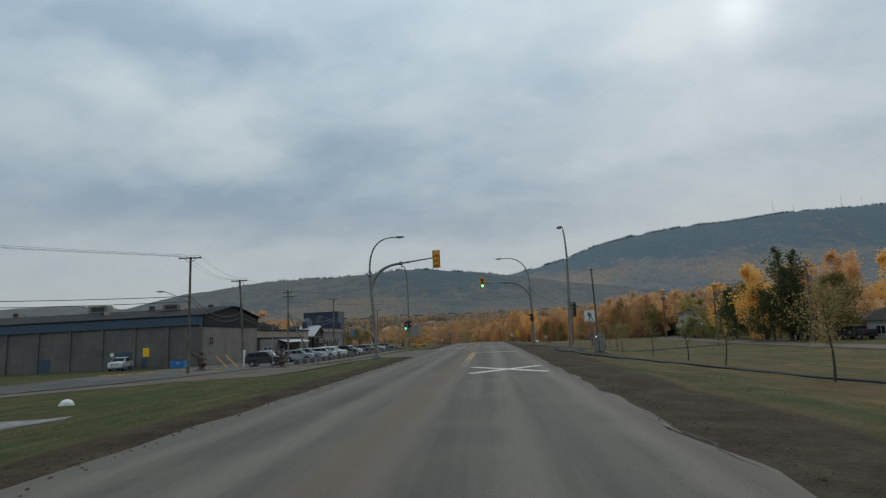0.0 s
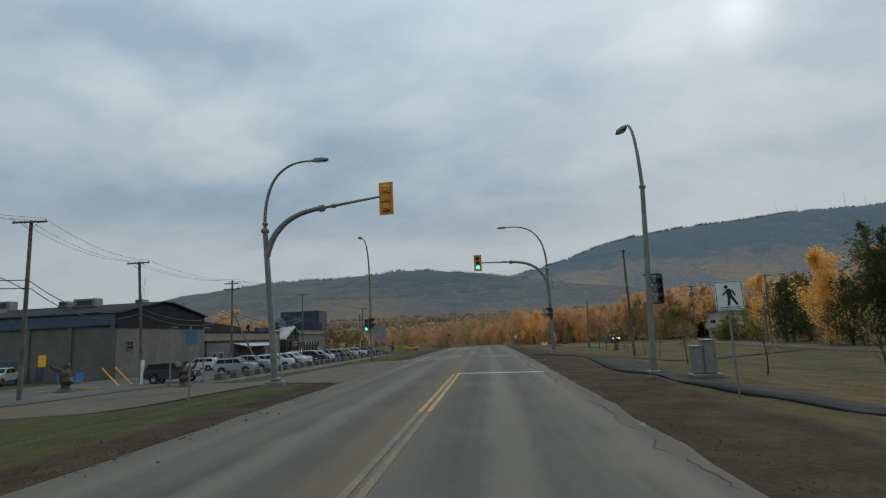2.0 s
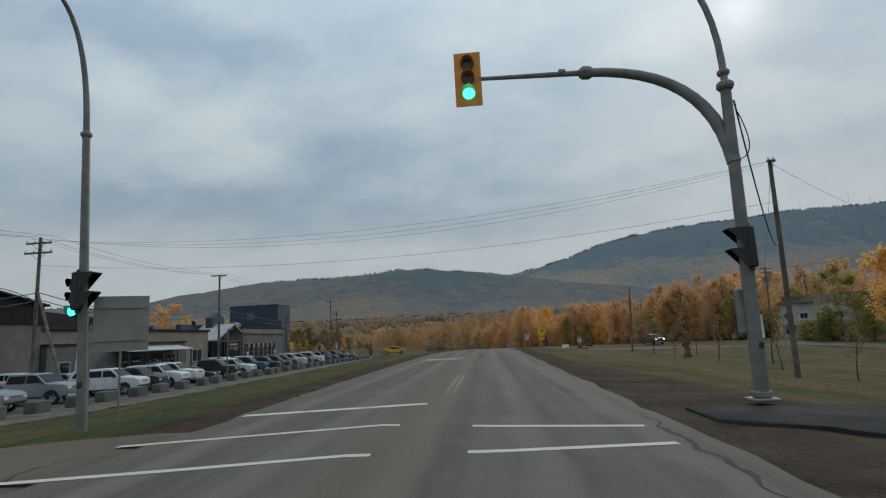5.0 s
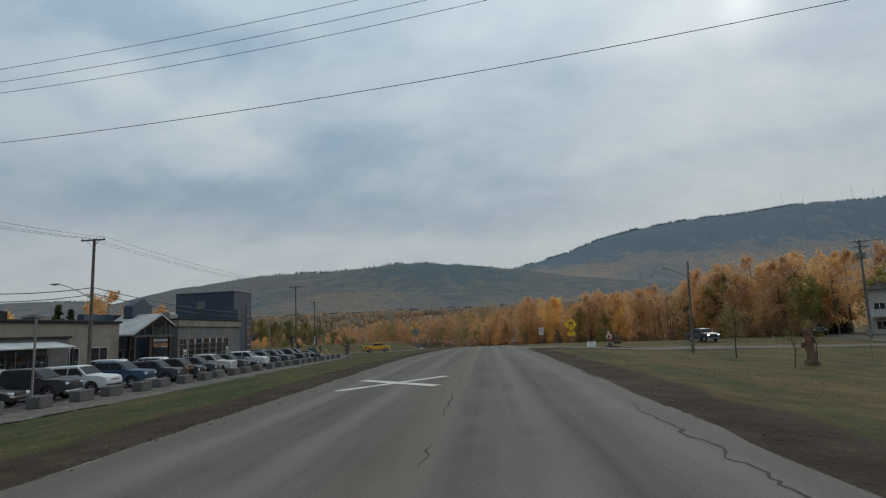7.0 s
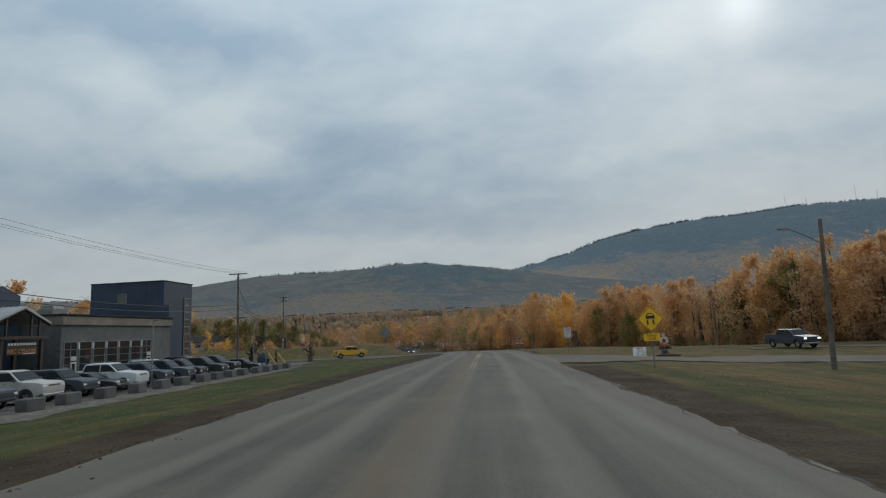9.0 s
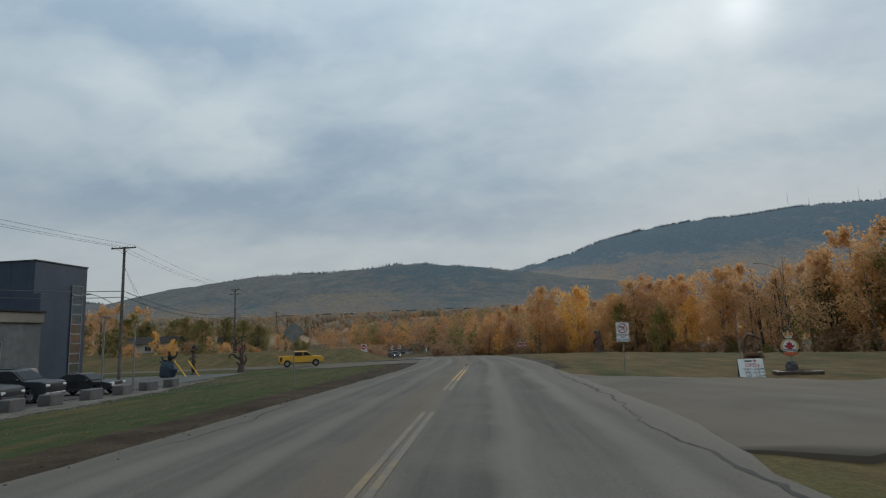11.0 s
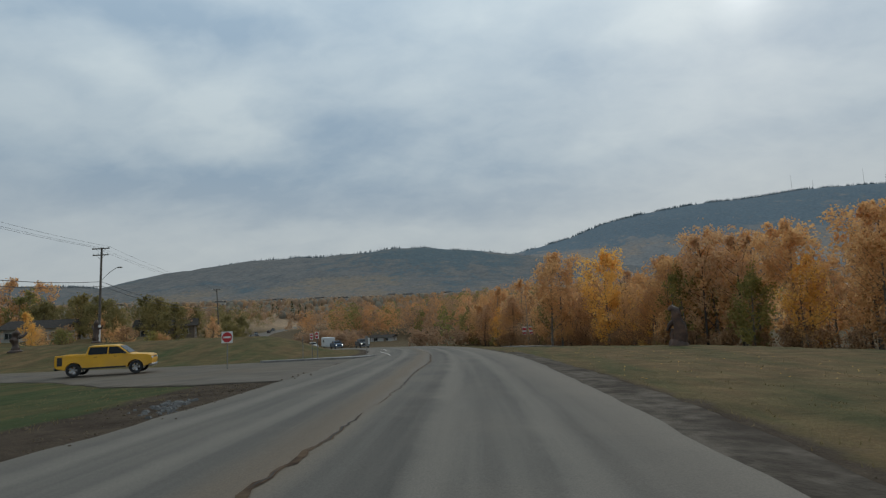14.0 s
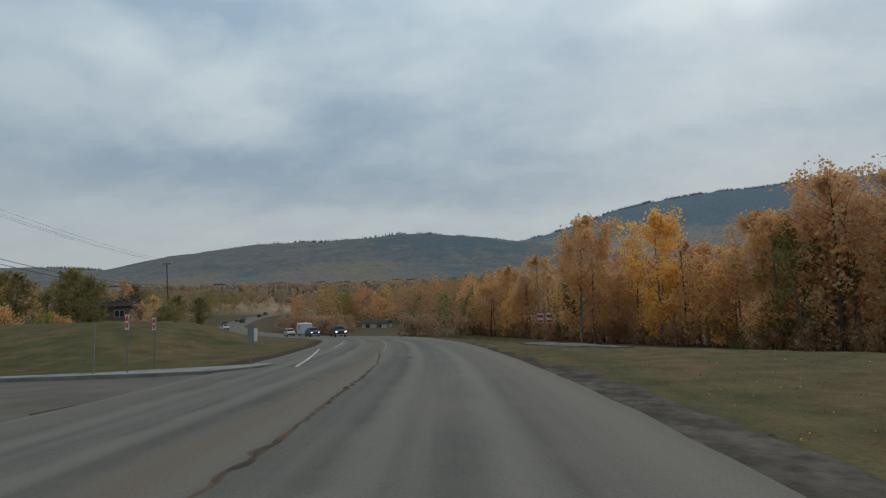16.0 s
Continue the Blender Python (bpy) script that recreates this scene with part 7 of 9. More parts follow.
PAINT = {"white": car_paint("white_paint", (0.55, 0.56, 0.56), 0.0), "silver": car_paint("silver_paint", (0.26, 0.28, 0.30), 0.5), "grey": car_paint("grey_paint", (0.09, 0.095, 0.10), 0.4),
         "dark": car_paint("dark_paint", (0.022, 0.024, 0.028), 0.3), "blue": car_paint("blue_paint", (0.03, 0.065, 0.12), 0.4), "yellow": car_paint("yellow_paint", (0.66, 0.34, 0.02), 0.0),
         "slate": car_paint("slate_paint", (0.030, 0.038, 0.052), 0.15), "beige": car_paint("beige_paint", (0.46, 0.44, 0.40), 0.1), "orange": car_paint("orange_machine_paint", (0.55, 0.20, 0.02), 0.0), "black": car_paint("black_paint", (0.012, 0.012, 0.013), 0.2)}

# side outlines from the front bumper over the roof to the tail: x, z; belt is the window line
KINDS = {
    "pickup": dict(l=5.8, w=2.02, wheel=0.43, axle=(1.9, -1.8), belt=1.34, sill=0.46, top=[(2.84, 0.6), (2.88, 0.9), (2.82, 1.16), (2.6, 1.25), (1.7, 1.31), (1.5, 1.35), (0.82, 1.9), (0.5, 1.97), (-0.75, 1.97), (-0.98, 1.92), (-1.12, 1.4), (-1.16, 1.34), (-2.84, 1.34), (-2.88, 1.26), (-2.88, 0.7), (-2.78, 0.58)], glass=[(1.36, 1.38), (0.78, 1.85), (-0.86, 1.87), (-1.0, 1.38)], screen=((1.47, 1.39), (0.86, 1.88)), rear=((-1.0, 1.87), (-1.1, 1.44)), pillars=(0.2,)),
    "suv": dict(l=4.6, w=1.84, wheel=0.37, axle=(1.38, -1.36), belt=1.08, top=[(2.26, 0.45), (2.3, 0.7), (2.24, 0.94), (1.95, 1.05), (1.2, 1.11), (1.06, 1.14), (0.5, 1.61), (0.22, 1.68), (-1.75, 1.65), (-2.0, 1.58), (-2.2, 1.14), (-2.28, 1.0), (-2.28, 0.55), (-2.15, 0.42)], glass=[(0.88, 1.15), (0.42, 1.55), (-1.78, 1.54), (-2.0, 1.17)], screen=((1.03, 1.18), (0.52, 1.6)), rear=((-2.02, 1.54), (-2.18, 1.2)), pillars=(-0.08, -0.98)),
    "sedan": dict(l=4.7, w=1.8, wheel=0.33, axle=(1.4, -1.35), belt=0.92, top=[(2.32, 0.4), (2.35, 0.58), (2.25, 0.74), (1.9, 0.84), (1.0, 0.92), (0.9, 0.96), (0.25, 1.4), (0.0, 1.45), (-0.9, 1.44), (-1.2, 1.36), (-1.75, 0.98), (-2.25, 0.94), (-2.34, 0.84), (-2.34, 0.5), (-2.2, 0.38)], glass=[(0.78, 0.96), (0.22, 1.33), (-0.95, 1.35), (-1.45, 0.97)], screen=((0.88, 1.0), (0.28, 1.38)), rear=((-1.22, 1.33), (-1.7, 1.01)), pillars=(-0.2,)),
}
KINDS["big_suv"] = dict(KINDS["suv"], l=5.2)


def vehicle(kind, paint, label, name=None, lit=False, scale=(1.0, 1.0, 1.0)):
    """A vehicle that faces +x: shell with wheel arches, glazing, lamps, bumpers and wheels."""
    k = KINDS[kind]
    sx, sy, sz = scale
    hw, wr = k["w"] / 2 * sy, k["wheel"] * sz
    top = [(x * sx, z * sz) for x, z in k["top"]]
    ax = [a * sx for a in k["axle"]]
    belt = k["belt"] * sz
    roof = max(z for _, z in top)

    def width(z):
        return hw * (1 - 0.17 * max(0.0, (z - belt) / (roof - belt)) ** 1.1 - 0.035 * max(0.0, (0.6 * sz - z) / (0.6 * sz)))

    low = []
    z0 = k.get("sill", 0.33) * sz
    for a in (ax[1], ax[0]):
        ra = wr * 1.2
        for i in range(9):
            t = math.pi * (1 - i / 8)
            low.append((a + ra * math.cos(t), max(z0, wr + ra * math.sin(t))))
    outline = top + low
    r = root(name or {"pickup": "pickup_truck", "suv": "suv", "big_suv": "suv", "sedan": "car"}[kind], pose(0, 0, 0), label, {"pickup": "pickup truck", "suv": "car", "big_suv": "car", "sedan": "car"}[kind])
    n = len(outline)
    cx, cz = 0.0, 0.75 * sz
    v, f = [], []
    for s, inset in ((-1, 0.05), (-1, 0.0), (-0.5, -0.012), (0.5, -0.012), (1, 0.0), (1, 0.05)):
        for x, z in outline:
            q = 1 - inset * 0.5 if abs(s) == 1 and inset else 1.0 - (inset if inset < 0 else 0)
            zz = cz + (z - cz) * q
            xx = cx + (x - cx) * (q if abs(x) > 1 else 1)
            w = width(z)
            v.append((xx, s * w if (abs(s) != 1 or inset) else s * (w - 0.05), zz))
    order = [0, 1, 2, 3, 4, 5]
    for a in range(5):
        for i in range(n):
            j = (i + 1) % n
            f.append((a * n + i, (a + 1) * n + i, (a + 1) * n + j, a * n + j))
    f += [tuple(range(n)), tuple(range(6 * n - 1, 5 * n - 1, -1))]
    body = piece("body", Shape().add(v, f), paint, r, smooth=True)
    g = [(x * sx, z * sz) for x, z in k["glass"]]
    cuts = sorted([p * sx for p in k["pillars"]] + [max(x for x, _ in g), min(x for x, _ in g)], reverse=True)

    def zlim(x, upper):
        (fx0, fz0), (fx1, fz1), (rx1, rz1), (rx0, rz0) = g
        if not upper:
            return fz0 + (rz0 - fz0) * (fx0 - x) / (fx0 - rx0)
        if x > fx1:
            return fz0 + (fz1 - fz0) * (fx0 - x) / (fx0 - fx1)
        if x < rx1:
            return rz0 + (rz1 - rz0) * (x - rx0) / (rx1 - rx0)
        return fz1 + (rz1 - fz1) * (fx1 - x) / (fx1 - rx1)

    for s in (-1, 1):
        for a, b in zip(cuts, cuts[1:]):
            a2, b2 = a - 0.04, b + 0.04
            xs = sorted({a2, b2, *[x for x, _ in (g[1], g[2]) if b2 < x < a2]}, reverse=True)
            poly = [(x, zlim(x, False) + 0.01) for x in xs] + [(x, zlim(x, True)) for x in reversed(xs)]
            clean = [p for i, p in enumerate(poly) if i == 0 or math.dist(p, poly[i - 1]) > 0.012]
            pts = [(x, s * (width(z) + 0.008), z) for x, z in clean] + [(x, s * (width(z) - 0.02), z) for x, z in clean]
            m = len(clean)
            fc = [tuple(range(m)), tuple(range(2 * m - 1, m - 1, -1))] + [(i, m + i, m + (i + 1) % m, (i + 1) % m) for i in range(m)]
            piece("side_window", Shape().add(pts, fc), CAR_GLASS, r, "dark glass")
        piece("sill", Shape().box((0, s * hw * 0.98, z0 + 0.05), ((ax[0] - ax[1]) - wr * 2.5, 0.06, 0.12), 0, 0.02), TRIM, r)
        mx = g[0][0] - 0.12
        piece("mirror", Shape().box((mx, s * (hw + 0.10), belt + 0.09), (0.12, 0.2, 0.15), 0, 0.04), TRIM, r)
        for dx in cuts[:-1]:
            piece("door_handle", Shape().box((dx - 0.72 * sx, s * (width(belt - 0.1) + 0.01), belt - 0.12), (0.16, 0.03, 0.035), 0, 0.008), TRIM, r)
    for nm, ((xa, za), (xb, zb)) in (("windscreen", k["screen"]), ("rear_window", k["rear"])):
        xa, za, xb, zb = xa * sx, za * sz, xb * sx, zb * sz
        d = Vector((zb - za, 0, -(xb - xa))).normalized()
        if (d.x < 0) != (xa < 0 and xb < 0):
            d = -d
        d = d * 0.022
        wa, wb = width(za) - 0.10, width(zb) - 0.09
        v = [(xa + d.x, -wa, za + d.z), (xa + d.x, wa, za + d.z), (xb + d.x, wb, zb + d.z), (xb + d.x, -wb, zb + d.z)]
        v += [(p[0] - d.x * 1.6, p[1], p[2] - d.z * 1.6) for p in v]
        piece(nm, Shape().add(v, [(0, 1, 2, 3), (7, 6, 5, 4), (0, 4, 5, 1), (1, 5, 6, 2), (2, 6, 7, 3), (3, 7, 4, 0)]), CAR_GLASS, r, "dark glass")
    xf, xr = max(x for x, _ in outline), min(x for x, _ in outline)
    hz = (1.0 if kind == "pickup" else 0.74) * sz
    for s in (-1, 1):
        piece("headlight", Shape().box((xf - 0.10, s * hw * 0.76, hz), (0.22, hw * 0.36, 0.17 * sz), 0, 0.04), HEADLAMP_ON if lit else HEADLAMP, r, "clear headlight")
        piece("tail_light", Shape().box((xr + 0.07, s * hw * 0.84, hz + 0.06), (0.18, hw * 0.2, 0.30 * sz), 0, 0.03), TAILLAMP, r, "red tail light")
    piece("grille", Shape().box((xf - 0.04, 0, hz - 0.04), (0.10, hw * 1.05, 0.28 * sz), 0, 0.03), TRIM, r)
    piece("front_bumper", Shape().box((xf - 0.08, 0, 0.52 * sz), (0.22, hw * 1.86, 0.2 * sz), 0, 0.07), TRIM if kind != "pickup" else ALLOY, r)
    piece("rear_bumper", Shape().box((xr + 0.06, 0, 0.55 * sz), (0.22, hw * 1.84, 0.2 * sz), 0, 0.07), TRIM, r)
    if kind == "pickup":
        bx0, bx1 = -2.72 * sx, -1.2 * sx
        bed = Shape().box(((bx0 + bx1) / 2, 0, 1.352 * sz), (bx1 - bx0, hw * 1.62, 0.02))
        piece("bed_floor", bed, TRIM, r, "black truck bed")
        for s in (-1, 1):
            piece("bed_rail", Shape().box(((bx0 + bx1) / 2 - 0.03, s * hw * 0.9, 1.37 * sz), (bx1 - bx0 + 0.2, 0.16, 0.11), 0, 0.03), paint, r)
        piece("tailgate", Shape().box((xr + 0.06, 0, 1.14 * sz), (0.10, hw * 1.7, 0.52 * sz), 0, 0.03), paint, r)
    for a in ax:
        for s in (-1, 1):
            c = Vector((a, s * (hw - 0.13), wr))
            tv, tf = [], []
            prof = [(0.60, -0.11), (0.92, -0.12), (1.0, -0.08), (1.0, 0.08), (0.92, 0.12), (0.60, 0.11)]
            m = 18
            for i in range(m):
                t = 2 * math.pi * i / m
                for q, yy in prof:
                    tv.append((c.x + wr * q * math.cos(t), c.y + yy, c.z + wr * q * math.sin(t)))
            for i in range(m):
                j = (i + 1) % m
                for q in range(6):
                    q2 = (q + 1) % 6
                    tf.append((i * 6 + q, i * 6 + q2, j * 6 + q2, j * 6 + q))
            ty = piece("tyre", Shape().add(tv, tf), RUBBER, r, smooth=True)
            rim = Shape()
            rim.tube([(c.x, c.y + s * 0.02, c.z), (c.x, c.y + s * 0.05, c.z)], wr * 0.18, 10)
            for i in range(5):
                t = 2 * math.pi * i / 5
                d = Vector((math.cos(t), 0, math.sin(t)))
                e = Vector((-d.z, 0, d.x))
                p0, p1 = c + d * wr * 0.12 + Vector((0, s * 0.055, 0)), c + d * wr * 0.62 + Vector((0, s * 0.085, 0))
                rim.add([p0 - e * 0.05, p0 + e * 0.05, p1 + e * 0.07, p1 - e * 0.07, p0 - e * 0.05 - Vector((0, s * 0.04, 0)), p0 + e * 0.05 - Vector((0, s * 0.04, 0)), p1 + e * 0.07 - Vector((0, s * 0.04, 0)), p1 - e * 0.07 - Vector((0, s * 0.04, 0))],
                        [(0, 1, 2, 3), (4, 7, 6, 5), (0, 3, 7, 4), (1, 5, 6, 2), (2, 6, 7, 3), (0, 4, 5, 1)])
            piece("rim", rim, ALLOY, ty)
    return r


def park(proto, x, y, rz, dz=0.0, label="", group="", z=None):
    m = pose(x, y, (ground_z(x, y) + 0.055 + dz) if z is None else z, 0, 0, rz)
    c = copy_thing(proto, m)
    if label:
        c["label"] = label
    if group:
        c["group"] = group
    return c


LOTS = "vehicles in the car park"
CARS = {}


def car_of(kind, col):
    if (kind, col) not in CARS:
        nice = {"pickup": "crew cab pickup truck", "suv": "compact SUV", "big_suv": "large SUV", "sedan": "sedan"}[kind]
        CARS[(kind, col)] = vehicle(kind, PAINT[col], f"{col} {nice} parked on the asphalt", scale={"big_suv": (1.16, 1.1, 1.22), "suv": (1.06, 1.04, 1.16), "pickup": (1.03, 1.03, 1.06)}.get(kind, (1.03, 1.02, 1.06)))
    return CARS[(kind, col)]


rc = random.Random(4)
for kind, col, y in (("suv", "dark", 77.4), ("suv", "silver", 90.6), ("pickup", "silver", 95.6), ("big_suv", "white", 101.6), ("suv", "dark", 105.0), ("big_suv", "white", 108.2), ("pickup", "white", 111.6), ("sedan", "dark", 114.9), ("pickup", "dark", 118.4),
                     ("big_suv", "white", 122.2), ("pickup", "blue", 127.2), ("suv", "slate", 131.2), ("suv", "dark", 134.6), ("suv", "slate", 138.0), ("pickup", "beige", 141.5), ("suv", "slate", 144.9), ("sedan", "dark", 147.5), ("pickup", "white", 150.2), ("suv", "slate", 153.4),
                     ("big_suv", "slate", 156.4), ("suv", "dark", 159.6), ("big_suv", "black", 163.2), ("pickup", "dark", 167.0), ("sedan", "black", 172.4)):
    park(car_of(kind, col), -30.4 + rc.uniform(-0.4, 0.4) - (0.5 if kind == "pickup" else 0), y, 8 + rc.uniform(-3, 3), group=LOTS)
for kind, col, x, y, rz in (("suv", "white", -43.0, 105.5, 185), ("sedan", "silver", -42.5, 112.0, 178), ("suv", "grey", -42.0, 126.0, 182), ("big_suv", "white", -41.5, 140.0, 180), ("suv", "white", -41.0, 147.0, 180), ("sedan", "grey", -41.5, 154.0, 180), ("suv", "white", -42.0, 171.0, 182), ("big_suv", "dark", -42.0, 178.0, 180)):
    park(car_of(kind, col), x, y, rz, group=LOTS)
park(car_of("pickup", "white"), -59.5, 89.0, -72, label="white crew cab pickup truck parked before the arena wall", group=LOTS)
# vehicles on the streets
yel = vehicle("pickup", PAINT["yellow"], "bright yellow crew cab pickup waiting on the side street")
yel.matrix_basis = pose(-26.0, 206.6, ground_z(-26.0, 206.6) + 0.09, 0, 0, 22)
stripe = plate("bed_stripe", [(-2.72, 0.75), (-2.42, 0.75), (-2.42, 1.3), (-2.72, 1.3)], TRIM, yel, -1.0, 0.012, "black bed stripe")
gp = vehicle("pickup", PAINT["slate"], "slate grey pickup truck on the frontage road with headlights on", lit=True)
gp.matrix_basis = pose(31.6, 172.4, over_z(31.6, 172.4) + 0.03, 0, 0, -78)
park(car_of("suv", "slate"), 50.2, 176.0, -105, label="slate grey compact SUV on the frontage road")
park(car_of("pickup", "dark"), 55.5, 92.0, 95, label="dark red pickup truck parked beside a hedge")
far1 = vehicle("pickup", PAINT["dark"], "dark pickup truck coming round the bend with headlights on", lit=True)
far1.matrix_basis = pose(road_x(292) - 0.8, 292, surface_z(road_x(292) - 0.8, 292), 0, 0, -63)
far2 = vehicle("pickup", PAINT["blue"], "dark blue pickup truck coming round the bend with headlights on", lit=True)
far2.matrix_basis = pose(road_x(312) - 0.9, 312, surface_z(road_x(312) - 0.9, 312), 0, 0, -59)
cam_box = root("travel_trailer", pose(road_x(317) - 0.9, 317.5, surface_z(road_x(317) - 0.9, 317.5), 0, 0, -59), "white travel trailer towed behind a pickup", "trailer")
piece("body", Shape().box((-2.6, 0, 1.75), (5.6, 2.4, 2.5), 0, 0.15), PAINT["white"], cam_box)
window(cam_box, (-2.6, -1.2, 2.0), 1.2, 0.7, "y", 1, 1)
for s in (-1, 1):
    piece("tyre", Shape().tube([(-2.8, s * 1.0, 0.36), (-2.8, s * 1.2, 0.36)], 0.36, 14), RUBBER, cam_box)
piece("hitch", Shape().box((0.7, 0, 0.55), (1.4, 0.12, 0.12)), DARK_STEEL, cam_box)
for col, kind, off, y, lbl in (("beige", "suv", -0.9, 332, "coming round the bend"), ("white", "big_suv", -3.0, 398, "on the far road"), ("dark", "pickup", -2.6, 425, "on the far road"), ("dark", "suv", 2.4, 446, "on the far road"), ("grey", "sedan", -2.6, 462, "on the far road"), ("grey", "suv", -2.6, 486, "on the far road"), ("dark", "suv", 2.6, 515, "on the far road"), ("dark", "pickup", -2.6, 552, "on the far road")):
    ang = math.degrees(math.atan2(4.0, road_x(y + 2) - road_x(y - 2))) + (180 if off < 0 else 0)
    x = road_x(y) + off
    park(car_of(kind, col), x, y, ang, z=surface_z(x, y) + 0.02, label=f"distant {col} vehicle {lbl}", group="distant vehicles")
for p in CARS.values():
    for o in (*p.children_recursive, p):
        bpy.data.objects.remove(o)

# ---- things at the street corner ----
BLACK_WOOD = surface("charred_wood", (0.012, 0.012, 0.013), (0.03, 0.028, 0.026), 3.0, 0.8, 0.3)
DARK_BLUE = surface("dark_blue_stone", (0.022, 0.035, 0.05), (0.04, 0.058, 0.075), 2.0, 0.85, 0.3)


# ---- car park furniture ----
blk = root("concrete_block", pose(0, 0, 0), "square grey concrete barrier block on gravel", "concrete block", "concrete blocks along the car park")
piece("block", Shape().box((0, 0, 0.34), (0.75, 1.2, 0.7), 0, 0.05), BLOCK_CONCRETE, blk)
piece("lifting_eye", Shape().tube(arc((0, -0.1, 0.7), (0, 0, 0.95), (0, 0.1, 0.7), 6), 0.015, 5), DARK_STEEL, blk)
y = 78.5
while y < 177.5:
    x = -26.2 + rc.uniform(-0.15, 0.15) - max(0, y - 150) * 0.02
    copy_thing(blk, pose(x, y, ground_z(x, y) + 0.03, 0, 0, rc.uniform(-8, 8)))
    y += rc.uniform(2.8, 3.3)
for o in (*blk.children_recursive, blk):
    bpy.data.objects.remove(o)


def lot_lamp(x, y, top):
    z = ground_z(x, y) + 0.02
    r = root("lot_lamp", pose(x, y, z), "slim white square lamp post with a flat head", "lamp post", "lamp posts of the car park")
    piece("post", Shape().box((0, 0, (top - z) / 2), (0.095, 0.095, top - z), 0, 0.01), GALV, r)
    piece("head", Shape().box((0.28, 0, top - z + 0.03), (0.5, 0.2, 0.06), 0, 0.02), GALV, r)
    piece("lamp_lens", Shape().box((0.32, 0, top - z - 0.025), (0.42, 0.2, 0.03), 0, 0.005), GALV, r)
    piece("footing", Shape().tube([(0, 0, -0.1), (0, 0, 0.25)], 0.2, 12), CONCRETE, r)


for y, t in ((70.6, 3.6), (76.0, 3.6), (95.0, 3.5), (114.5, 3.4), (133.6, 3.35), (152.4, 3.4), (171.7, 3.3), (175.2, 3.0)):
    lot_lamp(-28.4 + (1.6 if y < 120 else 0), y, t)

# blue waste container by the arena
BLUE_BIN = surface("blue_bin_paint", (0.02, 0.13, 0.32), (0.03, 0.17, 0.40), 2.0, 0.6)
d = root("waste_container", pose(-47.0, 84.6, ground_z(-47, 84.6) + 0.05, 0, 0, 8), "blue steel waste container beside the arena wall", "waste container")
piece("body", Shape().slab([(-0.95, 0.12), (0.95, 0.12), (1.05, 1.2), (-1.05, 1.35)], -0.8, 0.8), BLUE_BIN, d)
piece("lid", Shape().box((0, 0, 1.32), (2.1, 1.65, 0.07), 0, 0.02), BLACK, d)
for s in (-1, 1):
    piece("lift_pocket", Shape().box((0, s * 0.86, 0.75), (1.4, 0.12, 0.16)), BLUE_BIN, d)
piece("notice", Shape().box((0.1, -0.815, 0.75), (0.5, 0.02, 0.3)), SIGN_WHITE, d)
# yellow kerb pieces
for x, y, l in ((-43.0, 66.5, 6.0), (-36.0, 70.5, 5.0)):
    z = ground_z(x, y)
    r = root("yellow_kerb", pose(x, y, z + 0.03, 0, 0, 28), "worn yellow painted concrete kerb", "kerb")
    piece("kerb", Shape().box((0, 0, 0.07), (l, 0.25, 0.2), 0, 0.04), YELLOW_PAINT, r)
    piece("end_cap", Shape().box((l / 2 + 0.1, 0, 0.06), (0.2, 0.25, 0.16), 0, 0.05), CONCRETE, r)


# ---- carved wooden sculptures, as plain forms ----
def carving(x, y, h, w, seed, mat, label, limbs=2):
    """A carved log: a gnarled, tapering column with a few stubby limbs on a sawn base."""
    rg = random.Random(seed)
    z = ground_z(x, y)
    sh = Shape()
    n, rings = 12, 16
    v, f = [], []
    for i in range(rings + 1):
        t = i / rings
        if t < 0.08:
            rad = 0.52
        else:
            rad = 0.30 - 0.12 * t + 0.12 * noise.noise((seed * 7.1, t * 6.0, 0)) + 0.04 * math.sin(t * 19 + seed)
            if t > 0.9:
                rad *= (1.02 - t) / 0.12
        cx = w * 0.16 * noise.noise((seed * 3.3, t * 2.6, 4.0)) * min(1, t * 3)
        cy = w * 0.12 * noise.noise((seed * 5.7, t * 2.6, 8.0)) * min(1, t * 3)
        for k in range(n):
            a = 2 * math.pi * k / n
            q = w * rad * (1 + 0.32 * noise.noise((math.cos(a) * 1.3 + seed, math.sin(a) * 1.3, t * 5.5)))
            v.append((cx + q * math.cos(a), cy + q * 0.85 * math.sin(a), -0.05 + h * t))
    for i in range(rings):
        for k in range(n):
            q = (k + 1) % n
            f.append((i * n + k, i * n + q, (i + 1) * n + q, (i + 1) * n + k))
    f += [tuple(range(n - 1, -1, -1)), tuple(range(rings * n, rings * n + n))]
    sh.add(v, f)
    for k in range(limbs):
        a = rg.uniform(0, 6.28)
        zz = h * rg.uniform(0.4, 0.75)
        p = Vector((math.cos(a) * w * 0.15, math.sin(a) * w * 0.12, zz))
        q = p + Vector((math.cos(a) * w * 0.42, math.sin(a) * w * 0.35, h * rg.uniform(0.0, 0.12)))
        e = q + Vector((math.cos(a + 0.5) * w * 0.16, math.sin(a + 0.5) * w * 0.1, h * rg.uniform(0.08, 0.2)))
        sh.tube([p, q, e, e + Vector((rg.uniform(-0.1, 0.1), rg.uniform(-0.1, 0.1), rg.uniform(-0.1, 0.35)))], [w * 0.11, w * 0.085, w * 0.06, w * 0.015], 7)
    ob = piece("wood_carving", sh, mat, smooth=True, m=pose(x, y, z, 0, 0, rg.uniform(0, 360)))
    return tagged(ob, label, "sculpture")


